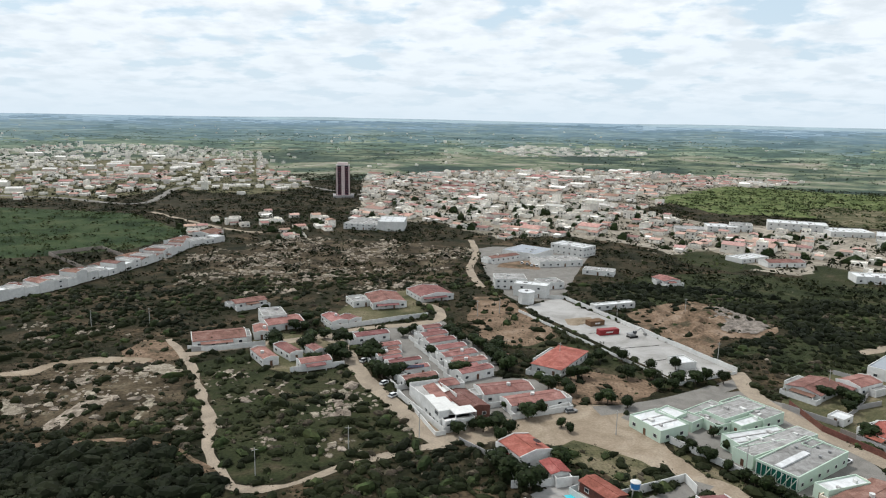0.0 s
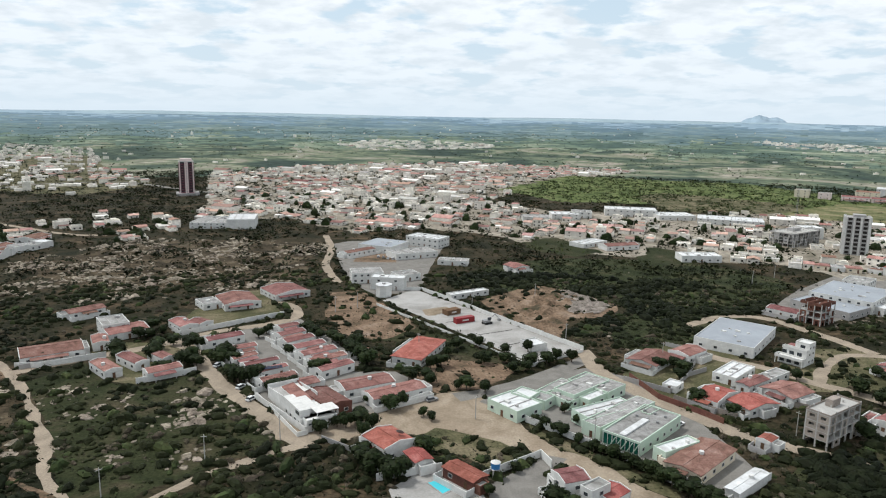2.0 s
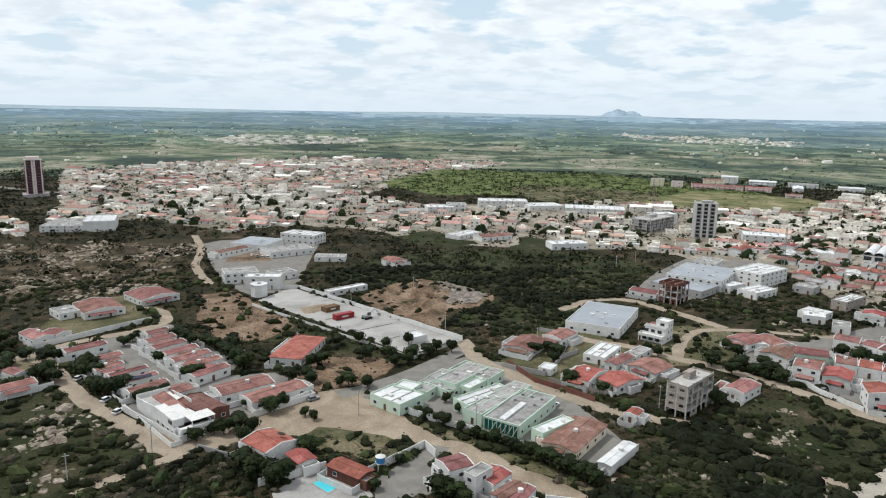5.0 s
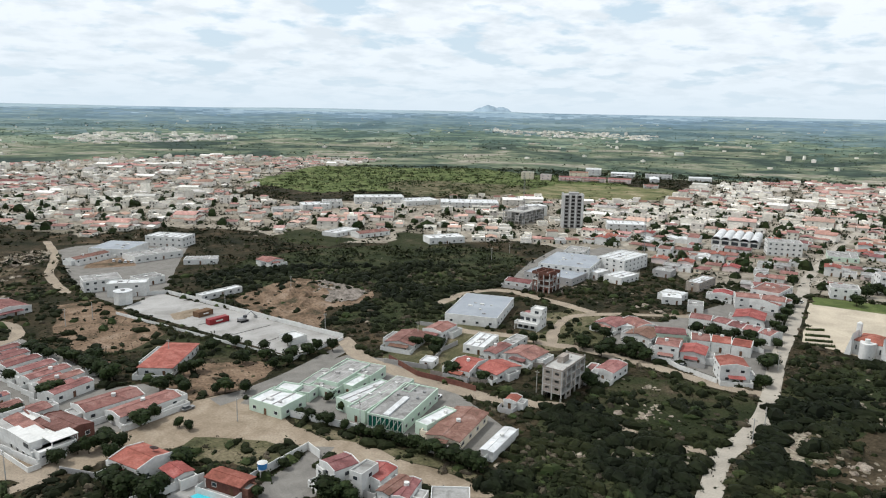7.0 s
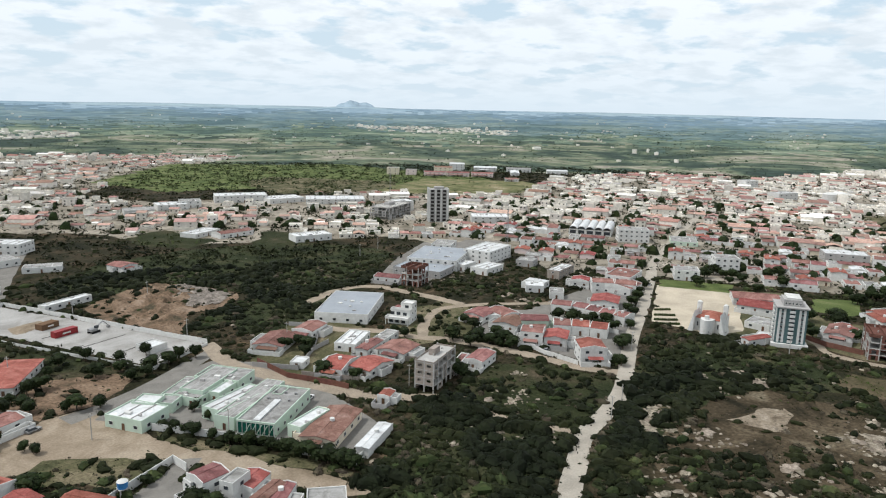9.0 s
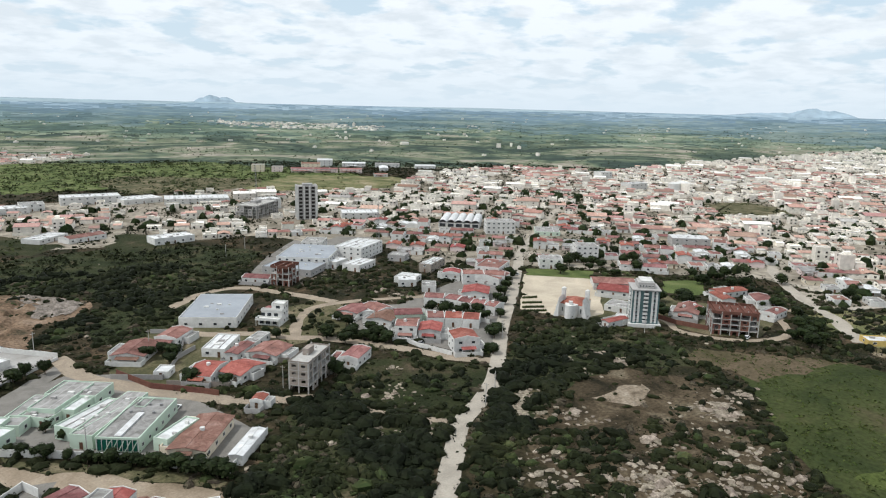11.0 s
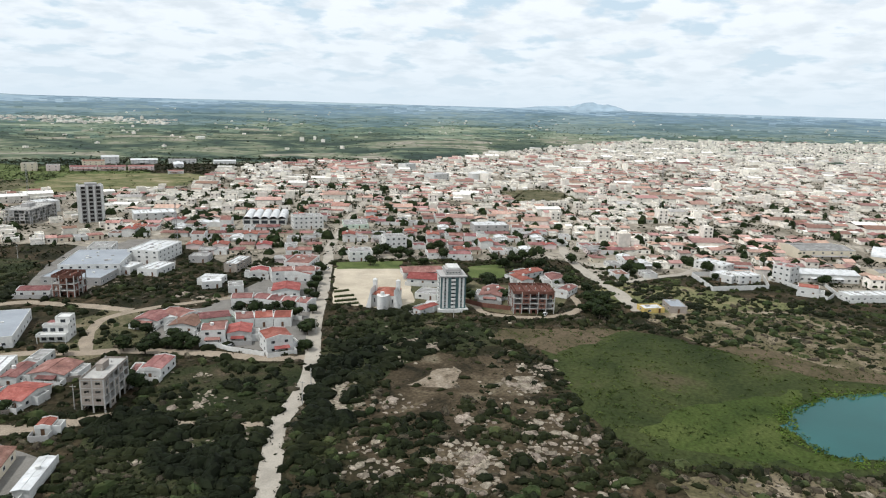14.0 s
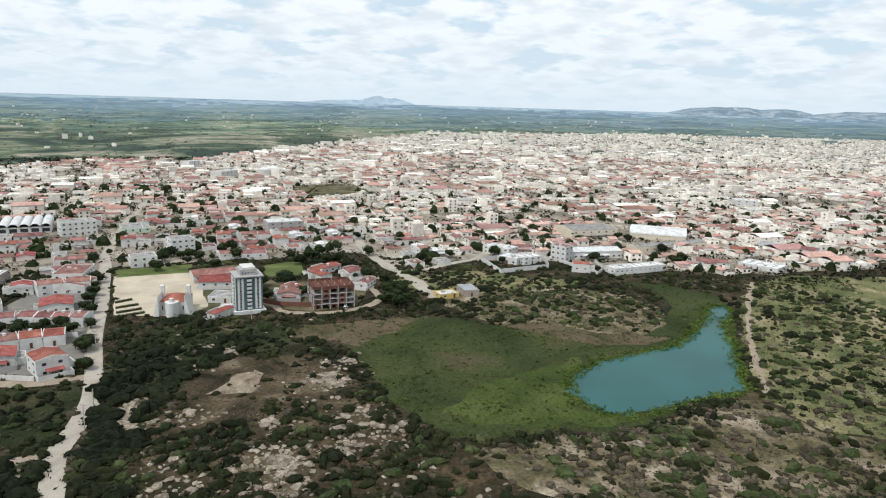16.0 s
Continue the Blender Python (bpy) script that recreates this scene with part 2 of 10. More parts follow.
    "fringe": material("marsh_fringe", [(0.36, (0.0245, 0.0380, 0.0098)), (0.5, (0.0418, 0.0590, 0.0147)), (0.64, (0.0614, 0.0768, 0.0221))], scale=0.04, detail=9, fine=0.3, fine_scale=0.9, bump=0.4, bump_scale=1.0),
    # pale dusty ground, lightened further for the sunlight over the town
    "town_ground": material("town_yards", [(0.34, (0.1148, 0.1013, 0.0743)), (0.48, (0.2025, 0.1782, 0.1418)), (0.58, (0.2700, 0.2403, 0.1958)), (0.7, (0.3645, 0.3307, 0.2767))], scale=0.03, detail=10, fine=0.3, fine_scale=0.25),
    "thicket_leaf": material("thicket_leaves", [(0.36, (0.0062, 0.0086, 0.0040)), (0.5, (0.0098, 0.0128, 0.0055)), (0.64, (0.0165, 0.0195, 0.0085))], scale=0.03, detail=6, fine=0.3, fine_scale=0.35, island=0.22, rough=0.75),
    "meadow": material("lush_meadow", [(0.36, (0.014, 0.026, 0.010)), (0.5, (0.026, 0.043, 0.016)), (0.64, (0.05, 0.062, 0.028))], scale=0.03, detail=9, fine=0.35, fine_scale=0.6, bump=0.5),
    "dry_soil": material("dry_tan_soil", [(0.34, (0.10, 0.078, 0.055)), (0.5, (0.19, 0.155, 0.115)), (0.68, (0.27, 0.23, 0.18))], scale=0.15, detail=9, fine=0.3, fine_scale=1.0, bump=0.5, bump_scale=0.9),
    "hill": material("stony_hill_soil", [(0.34, (0.0158, 0.0142, 0.0082)), (0.45, (0.0395, 0.0306, 0.0186)), (0.56, (0.0711, 0.0543, 0.0344)), (0.68, (0.1238, 0.1028, 0.0703))], scale=0.07, detail=10, fine=0.4, fine_scale=0.9, bump=0.6, bump_scale=0.7),
    "bark": material("bark", flat_stops((0.10, 0.08, 0.06), 0.3), scale=2.0, fine=0.2),
    "reed": material("reeds", [(0.36, (0.0270, 0.0406, 0.0117)), (0.64, (0.0576, 0.0720, 0.0216))], scale=0.022, fine=0.3, fine_scale=0.2, island=0.35),
    # town walls and flat roofs are raised in colour for the sunlight there
    "town_wall": material("town_walls", flat_stops((0.72, 0.675, 0.605), 0.08), scale=0.01, fine=0.16, fine_scale=0.4, island=0.25),
    "town_roof": material("town_roofs", [(0.38, (0.235, 0.125, 0.105)), (0.62, (0.39, 0.255, 0.215))], scale=0.006, detail=4, fine=0.22, fine_scale=0.5, island=0.36),
    "town_sheet": material("town_flat_roofs", flat_stops((0.5600, 0.5376, 0.5040), 0.2), scale=0.01, fine=0.25, fine_scale=0.4, island=0.45),
}


def water_material(name, colour, rough):
    m = bpy.data.materials.new(name)
    m.use_nodes = True
    t = m.node_tree
    n, b = t.nodes, t.nodes["Principled BSDF"]
    geo, ns, bp, r = n.new("ShaderNodeNewGeometry"), n.new("ShaderNodeTexNoise"), n.new("ShaderNodeBump"), n.new("ShaderNodeValToRGB")
    ns.inputs["Scale"].default_value, ns.inputs["Detail"].default_value = 0.02, 6
    r.color_ramp.elements[0].position, r.color_ramp.elements[0].color = 0.35, (*[v * 0.8 for v in colour], 1)
    r.color_ramp.elements[1].position, r.color_ramp.elements[1].color = 0.65, (*[v * 1.2 for v in colour], 1)
    rip = n.new("ShaderNodeTexNoise"); rip.inputs["Scale"].default_value = 1.2; rip.inputs["Detail"].default_value = 3
    bp.inputs["Strength"].default_value, bp.inputs["Distance"].default_value = 0.25, 0.08
    link(t, (geo.outputs["Position"], ns.inputs[0]), (ns.outputs[0], r.inputs[0]), (r.outputs[0], b.inputs["Base Color"]),
         (geo.outputs["Position"], rip.inputs[0]), (rip.outputs[0], bp.inputs["Height"]), (bp.outputs[0], b.inputs["Normal"]))
    b.inputs["Roughness"].default_value = rough
    b.inputs["IOR"].default_value = 1.2
    return m


M["shore_reed"] = material("shore_reeds", [(0.36, (0.045, 0.075, 0.014)), (0.64, (0.088, 0.125, 0.028))], scale=0.03, fine=0.3, fine_scale=0.3, island=0.35)
M["solar"] = material("solar_cell", flat_stops((0.012, 0.016, 0.035), 0.3), scale=1.0, rough=0.2, fine=0.1)
M["car_white"] = material("white_car_paint", flat_stops((0.62, 0.62, 0.62), 0.05), scale=1.0, rough=0.3, fine=0.03)
M["rubber"] = material("black_rubber", flat_stops((0.02, 0.02, 0.02), 0.2), scale=2.0)
M["water"] = water_material("lake_water", (0.016, 0.078, 0.076), 0.3)
M["pool"] = water_material("pool_water", (0.08, 0.50, 0.58), 0.1)


# ---- building helpers ----
def mesh_of(name, verts, faces, mat, mat2=None, second=()):
    me = bpy.data.meshes.new(name)
    me.from_pydata(verts, [], faces)
    me.materials.append(mat)
    if mat2:
        me.materials.append(mat2)
        for i in second:
            me.polygons[i].material_index = 1
    me.update()
    return me


def part(name, shape, mat, parent, label="", m=None):
    """One mesh under a thing: shape is (verts, faces) or a mesh that is shared."""
    me = shape if isinstance(shape, bpy.types.Mesh) else mesh_of(name, shape[0], shape[1], mat)
    ob = new(name, me)
    ob.parent = parent
    if m is not None:
        ob.matrix_local = m
    return tagged(ob, label)


def thing(name, x, y, turn, label, category, group="", z=0.0):
    ob = new(name)
    ob.matrix_world = pose(x, y, z, 0, 0, turn)
    ob.empty_display_size = 0.5
    return tagged(ob, label, category, group)


def solid(*shapes):
    """Joins (verts, faces) shapes of one part."""
    V, F = [], []
    for v, f in shapes:
        o = len(V)
        V += v
        F += [tuple(i + o for i in q) for q in f]
    return V, F


def box(x0, x1, y0, y1, z0, z1):
    return ([(x0, y0, z0), (x1, y0, z0), (x1, y1, z0), (x0, y1, z0), (x0, y0, z1), (x1, y0, z1), (x1, y1, z1), (x0, y1, z1)],
            [(0, 3, 2, 1), (4, 5, 6, 7), (0, 1, 5, 4), (1, 2, 6, 5), (2, 3, 7, 6), (3, 0, 4, 7)])


def prism(r, z0, z1, n=16, x=0, y=0, r2=None):
    r2 = r if r2 is None else r2
    v = [(x + q * math.cos(2 * math.pi * i / n), y + q * math.sin(2 * math.pi * i / n), z) for q, z in ((r, z0), (r2, z1)) for i in range(n)]
    return v, [tuple(range(n - 1, -1, -1)), tuple(range(n, 2 * n))] + [(i, (i + 1) % n, n + (i + 1) % n, n + i) for i in range(n)]


def rim(x0, x1, y0, y1, z0, z1, t=0.2):
    """A parapet round a flat roof."""
    return solid(box(x0, x1, y0, y0 + t, z0, z1), box(x0, x1, y1 - t, y1, z0, z1),
                 box(x0, x0 + t, y0 + t, y1 - t, z0, z1), box(x1 - t, x1, y0 + t, y1 - t, z0, z1))


def gable_roof(w, d, h, rise, over=0.35, t=0.16, along_x=True):
    """Two slabs that meet at a ridge along x, or along y."""
    a, b = (w / 2 + over, d / 2 + over) if along_x else (d / 2 + over, w / 2 + over)
    drop = rise * over / (b - over)
    v = []
    for x in (-a, a):
        v += [(x, -b, h - drop), (x, 0, h + rise), (x, b, h - drop), (x, b, h - drop + t), (x, 0, h + rise + t), (x, -b, h - drop + t)]
    f = [(0, 1, 7, 6), (1, 2, 8, 7), (3, 4, 10, 9), (4, 5, 11, 10), (0, 6, 11, 5), (2, 3, 9, 8), (0, 5, 4, 1), (1, 4, 3, 2), (6, 7, 10, 11), (7, 8, 9, 10)]
    cap = box(-a, a, -0.16, 0.16, h + rise + t - 0.06, h + rise + t + 0.09)
    v, f = solid((v, f), cap)
    return ([(x, y, z) for x, y, z in v] if along_x else [(-y, x, z) for x, y, z in v]), f


def hip_roof(w, d, h, rise, over=0.45, t=0.15):
    a, b = w / 2 + over, d / 2 + over
    k = max(a - b, 0.0)
    l = max(b - a, 0.0)
    v = [(-a, -b, h), (a, -b, h), (a, b, h), (-a, b, h), (-a, -b, h + t), (a, -b, h + t), (a, b, h + t), (-a, b, h + t),
         (-k, -l, h + rise), (k + 0.01, l + 0.01, h + rise)]
    f = [(0, 3, 2, 1), (0, 1, 5, 4), (1, 2, 6, 5), (2, 3, 7, 6), (3, 0, 4, 7)]
    if a >= b:
        f += [(4, 5, 9, 8), (5, 6, 9), (6, 7, 8, 9), (7, 4, 8)]
    else:
        f += [(4, 5, 8), (5, 6, 9, 8), (6, 7, 9), (7, 4, 8, 9)]
    return v, f


def gable_wall(w, d, h, rise, along_x=True):
    """Walls with their gable ends up to the ridge."""
    a, b = (w / 2, d / 2) if along_x else (d / 2, w / 2)
    v = []
    for x in (-a, a):
        v += [(x, -b, 0), (x, b, 0), (x, b, h), (x, 0, h + rise), (x, -b, h)]
    f = [(4, 3, 2, 1, 0), (5, 6, 7, 8, 9), (0, 5, 9, 4), (1, 2, 7, 6), (2, 3, 8, 7), (3, 4, 9, 8)]
    return ([(x, y, z) for x, y, z in v] if along_x else [(-y, x, z) for x, y, z in v]), f


SHARED = {}


def window_mesh(w, h, kind="window"):
    """A frame that stands proud of the wall, with a pane set back in it; it faces -y."""
    key = (kind, round(w, 1), round(h, 1))
    if key not in SHARED:
        t = 0.09
        a, b = w / 2, w / 2 - t
        v = [(-a, -0.09, 0), (a, -0.09, 0), (a, -0.09, h), (-a, -0.09, h), (-b, -0.09, t), (b, -0.09, t), (b, -0.09, h - t), (-b, -0.09, h - t),
             (-b, -0.03, t), (b, -0.03, t), (b, -0.03, h - t), (-b, -0.03, h - t), (-a, 0.02, 0), (a, 0.02, 0), (a, 0.02, h), (-a, 0.02, h)]
        f = [(0, 1, 5, 4), (1, 2, 6, 5), (2, 3, 7, 6), (3, 0, 4, 7), (4, 5, 9, 8), (5, 6, 10, 9), (6, 7, 11, 10), (7, 4, 8, 11),
             (0, 12, 13, 1), (1, 13, 14, 2), (2, 14, 15, 3), (3, 15, 12, 0), (8, 9, 10, 11)]
        mats = {"window": (M["white"], M["pane"]), "door": (M["wood"], M["wood"]), "opening": (M["bare"], M["dark"]), "garage": (M["steel"], M["steel"])}[kind]
        SHARED[key] = mesh_of(kind, v, f, mats[0], mats[1], [12])
    return SHARED[key]


def put_windows(ob, w, d, floors=1, step=3.4, sides="fblr", kind="window", size=(1.3, 1.1), sill=1.0, storey=3.0, door=True, inset=0.0):
    """Rows of windows on the faces front, back, left, right of a body of w by d."""
    for side in sides:
        long = w if side in "fb" else d
        turn = {"f": 0, "b": 180, "l": -90, "r": 90}[side]
        off = d / 2 if side in "fb" else w / 2
        count = max(1, int(long / step))
        for fl in range(floors):
            for i in range(count):
                u = (i + 0.5) * long / count - long / 2
                at_door = door and side == "f" and fl == 0 and i == count // 2
                me = window_mesh(1.0, 2.1, "door") if at_door else window_mesh(size[0], size[1], kind)
                z = 0.02 if at_door else fl * storey + sill
                part("door" if at_door else "window", me, None, ob, "", pose(0, 0, 0, 0, 0, turn) @ pose(u, -off + inset, z))


def parapet(w, d, h, rise, side, along_x):
    """A low wall that follows the slope of a gable end."""
    a, b = (w / 2, d / 2) if along_x else (d / 2, w / 2)
    x0, x1 = side * a - 0.11, side * a + 0.11
    prof = [(-b - 0.05, h - 0.5), (b + 0.05, h - 0.5), (b + 0.05, h + 0.38), (0, h + rise + 0.42), (-b - 0.05, h + 0.38)]
    v = [(x, y, z) for x in (x0, x1) for y, z in prof]
    f = [(4, 3, 2, 1, 0), (5, 6, 7, 8, 9)] + [(i, (i + 1) % 5, 5 + (i + 1) % 5, 5 + i) for i in range(5)]
    return ([(x, y, z) for x, y, z in v] if along_x else [(-y, x, z) for x, y, z in v]), f


def porch(ob, w, d, h, cover, u):
    """A lean-to roof on two posts before the front."""
    z, k = min(h, 3.2) - 0.25, 2.3
    v, f = box(u - w / 2, u + w / 2, -d / 2 - k, -d / 2 - 0.01, z - 0.12, z)
    part("porch_roof", ([(a, b, c - (0.45 if b < -d / 2 - 1 else 0)) for a, b, c in v], f), M[cover], ob, "lean-to porch roof of clay tiles")
    for s in (-1, 1):
        part("post", box(u + s * (w / 2 - 0.2) - 0.1, u + s * (w / 2 - 0.2) + 0.1, -d / 2 - k + 0.1, -d / 2 - k + 0.3, 0, z - 0.5), M["white"], ob)


def house(x, y, turn, w, d, h, roof="gable", wall="white", cover="tile", ridge=None, floors=0, label="", windows="fblr", rise=None, door=True, step=4.3, group=""):
    """A rendered house; x, y is the middle of its plan, its front faces local -y."""
    words = {"gable": "gabled", "hip": "hipped", "flat": "flat", "shed": "lean-to"}[roof]
    colour = {"white": "white", "cream": "cream", "mint": "pale green", "grey": "grey", "bare": "bare block", "brick": "bare brick", "yellow": "yellow", "pinkish": "pale pink", "teal": "teal"}[wall]
    stuff = {"tile": "faded clay tiles", "tile_new": "bright clay tiles", "tile_old": "weathered clay tiles", "sheet": "grey cement sheets", "metal_roof": "blue-grey sheet metal",
             "white_roof": "white sheeting", "concrete": "bare concrete", "grey": "grey screed"}[cover]
    floors = floors or max(1, round(h / 3.1))
    patio = d if group == "estate houses" and ridge == "x" else 0
    if patio:
        d *= 0.68
    ob = thing("house", x, y, turn, label or f"{colour} {'rendered house' if floors == 1 else str(floors) + '-storey house'} with a {words} roof of {stuff}", "house", group)
    pick = random.Random(round(x * 7 + y * 13))
    along = (w >= d) if ridge is None else ridge == "x"
    rise = rise if rise is not None else 0.19 * (d if along else w) / 2
    rise = min(rise, 1.4)
    if roof == "gable":
        part("wall", gable_wall(w, d, h, rise, along), M[wall], ob)
        walled = group in ("estate houses", "row houses") or pick.random() < 0.5
        part("roof", gable_roof(w, d, h, rise, 0.35 if not walled else 0.0, along_x=along), M[cover], ob, stuff)
        if walled:
            for s in (-1, 1):
                part("parapet", parapet(w, d, h, rise, s, along), M[wall], ob, "white parapet at the gable")
        if w > 7.5 and windows and pick.random() < 0.5:
            porch(ob, w * pick.uniform(0.4, 0.8), d, h, cover, pick.uniform(-0.1, 0.1) * w)
        if pick.random() < 0.35:
            part("roof_tank", prism(0.7, h, h + rise + 0.9, 12, w * pick.uniform(-0.3, 0.3), d * pick.uniform(-0.1, 0.1)), M["white"], ob, "small pale water tank")
        if patio:
            # a walled yard behind the house, up to the next one
            k = d / 2 + 0.36 * patio
            part("patio_wall", solid(box(-w / 2, -w / 2 + 0.2, d / 2, k, 0, 2.7), box(w / 2 - 0.2, w / 2, d / 2, k, 0, 2.7), box(-w * 0.12, -w * 0.12 + 0.18, d / 2, k, 0, 2.5),
                                     box(-w / 2, -w / 2 + w * 0.3, k - 0.2, k, 0, 2.9)), M["white"], ob, "white walls of a narrow patio")
            part("wing", box(-w / 2 + 0.25, -w / 2 + w * 0.26, d / 2 + 0.02, k - 0.25, 0, 2.45), M["white"], ob, "low white wing with a flat roof")
            part("entrance_wall", solid(box(-w / 2 - 2.6, -w / 2 - 0.02, -d / 2, -d / 2 + 0.16, 0, 2.1), box(-w / 2 - 2.6, -w / 2 - 2.44, -d / 2 + 0.16, k, 0, 1.9)), M["white"], ob, "white wall round a front yard")
    elif roof == "hip":
        part("wall", box(-w / 2, w / 2, -d / 2, d / 2, 0, h - 0.005), M[wall], ob)
        part("roof", hip_roof(w, d, h, rise), M[cover], ob, stuff)
    elif roof == "shed":
        v, f = box(-w / 2 + 0.22, w / 2 - 0.22, -d / 2 + 0.22, d / 2 - 0.22, h - 0.5, h - 0.3)
        v = [(a, b, c + (0.25 if b > 0 else -0.15)) for a, b, c in v]
        part("wall", solid(box(-w / 2 + 0.2, w / 2 - 0.2, -d / 2 + 0.2, d / 2 - 0.2, 0, h - 0.75), rim(-w / 2, w / 2, -d / 2, d / 2, 0, h)), M[wall], ob)
        part("roof", (v, f), M[cover], ob, stuff)
    else:
        part("wall", solid(box(-w / 2 + 0.2, w / 2 - 0.2, -d / 2 + 0.2, d / 2 - 0.2, 0, h - 0.6), rim(-w / 2, w / 2, -d / 2, d / 2, 0, h)), M[wall], ob)
        part("roof", box(-w / 2 + 0.22, w / 2 - 0.22, -d / 2 + 0.22, d / 2 - 0.22, h - 0.59, h - 0.45), M[cover], ob, stuff)
    if roof in ("flat", "shed") and cover in ("sheet", "white_roof") and w * d > 130:
        for i in range(1, max(3, int(w / 4.5))):
            u = -w / 2 + w * i / max(3, int(w / 4.5))
            v, f = box(u - 0.16, u + 0.16, -d / 2 + 0.3, d / 2 - 0.3, h - 0.47, h - 0.22)
            if roof == "shed":
                v = [(a, b, c + (0.2 if b > 0 else -0.16)) for a, b, c in v]
            part("roof_seam", (v, f), M["grey" if i % 3 else "white"], ob, "raised seam between roof sheets")
    if roof in ("flat", "shed") and w * d > 60 and windows:
        for i in range(2 + int(w * d / 160)):
            u, v, k = pick.uniform(-0.35, 0.35) * w, pick.uniform(-0.35, 0.35) * d, pick.uniform(0.5, 1.1)
            part("roof_unit", box(u - k, u + k, v - k * 0.6, v + k * 0.6, h - 0.7, h + pick.uniform(0.0, 0.5)), M["grey" if i % 2 else "white"], ob, "air conditioning unit or hatch")
    if not group and cover.startswith("tile") and w * d < 320:
        # a lower wing at one side and the yard wall before the house
        k, u = pick.choice((-1, 1)), pick.uniform(1.8, 3.2)
        a, b = sorted((k * (w / 2 - 0.05), k * (w / 2 + u)))
        e0, e1 = -d * pick.uniform(0.1, 0.45), d * pick.uniform(0.1, 0.5)
        v, f = solid(box(a, b, e0, e1, 0, 2.3), rim(a, b, e0, e1, 2.3, 2.75))
        part("side_wing", mesh_of("side_wing", v, f, M[wall], M["sheet"], [1]), None, ob, "low wing with a flat grey roof")
        q = -d / 2 - pick.uniform(2.6, 4.0)
        part("yard_wall", solid(box(-w / 2 - 0.5, w / 2 + 0.5, q, q + 0.16, 0, 1.9), box(-w / 2 - 0.5, -w / 2 - 0.34, q + 0.16, -d / 2, 0, 1.9),
                                box(w / 2 + 0.34, w / 2 + 0.5, q + 0.16, -d / 2, 0, 1.9)), M["white" if pick.random() < 0.7 else "grey"], ob, "low yard wall")
    if windows:
        put_windows(ob, w, d, floors, step, windows, storey=h / floors, door=door, sill=min(1.0, h / floors * 0.33), size=(1.5, min(1.2, h / floors * 0.4)))
    return ob


def boundary_wall(points, h=2.2, t=0.18, mat="white", label="white rendered boundary wall"):
    """A garden wall along a line of places."""
    x, y = points[0]
    ob = thing("boundary_wall", x, y, 0, label, "wall")
    for (ax, ay), (bx, by) in zip(points, points[1:]):
        L, a = math.hypot(bx - ax, by - ay), math.degrees(math.atan2(by - ay, bx - ax))
        n = max(1, round(L / 12))
        for i in range(n):
            part("wall_panel", box(L * i / n, L * (i + 1) / n - 0.02, -t / 2, t / 2, 0, h + 0.1 * math.sin(3.1 * i + x)), M[mat], ob, "", pose(ax - x, ay - y, 0, 0, 0, a))
    return ob


# ---- plan of what covers the ground ----
X0, Y0, NX, NY = -700, -620, 2100, 2000
TAKEN = np.zeros((NX, NY), np.uint8)
GX, GY = np.meshgrid(np.arange(NX) + X0 + 0.5, np.arange(NY) + Y0 + 0.5, indexing="ij")


def inside(poly, px, py):
    """Whether places lie in a polygon."""
    hit = np.zeros(px.shape, bool)
    for (ax, ay), (bx, by) in zip(poly, poly[1:] + poly[:1]):
        if ay != by:
            hit ^= ((ay > py) != (by > py)) & (px < (bx - ax) * (py - ay) / (by - ay) + ax)
    return hit


def take(poly, value=1):
    xs, ys = [p[0] for p in poly], [p[1] for p in poly]
    a, b = max(int(min(xs)) - X0 - 1, 0), min(int(max(xs)) - X0 + 2, NX)
    c, d = max(int(min(ys)) - Y0 - 1, 0), min(int(max(ys)) - Y0 + 2, NY)
    if b > a and d > c:
        cut = TAKEN[a:b, c:d]
        cut[inside(poly, GX[a:b, c:d], GY[a:b, c:d])] = value


def take_rect(x, y, turn, w, d, grow=1.0, value=1):
    c, s = math.cos(radians(turn)), math.sin(radians(turn))
    a, b = w / 2 + grow, d / 2 + grow
    take([(x + c * u - s * v, y + s * u + c * v) for u, v in ((-a, -b), (a, -b), (a, b), (-a, b))], value)


def cover_at(px, py):
    i, j = (px - X0).astype(int), (py - Y0).astype(int)
    ok = (i >= 0) & (i < NX) & (j >= 0) & (j < NY)
    return np.where(ok, TAKEN[np.clip(i, 0, NX - 1), np.clip(j, 0, NY - 1)], 0)


def rise_at(r):
    """The plain rises gently far from the town."""
    return 70 * np.clip((r - 1500) / 3200, 0, None) ** 2


def smooth(points, step=4.0):
    """A Catmull-Rom line through places."""
    P = [np.array(p, float) for p in points]
    P = [2 * P[0] - P[1]] + P + [2 * P[-1] - P[-2]]
    out = []
    for a, b, c, d in zip(P, P[1:], P[2:], P[3:]):
        n = max(2, int(np.linalg.norm(c - b) / step))
        for i in range(n):
            t = i / n
            out.append(0.5 * (2 * b + (c - a) * t + (2 * a - 5 * b + 4 * c - d) * t * t + (3 * b - a - 3 * c + d) * t ** 3))
    return out + [P[-2]]


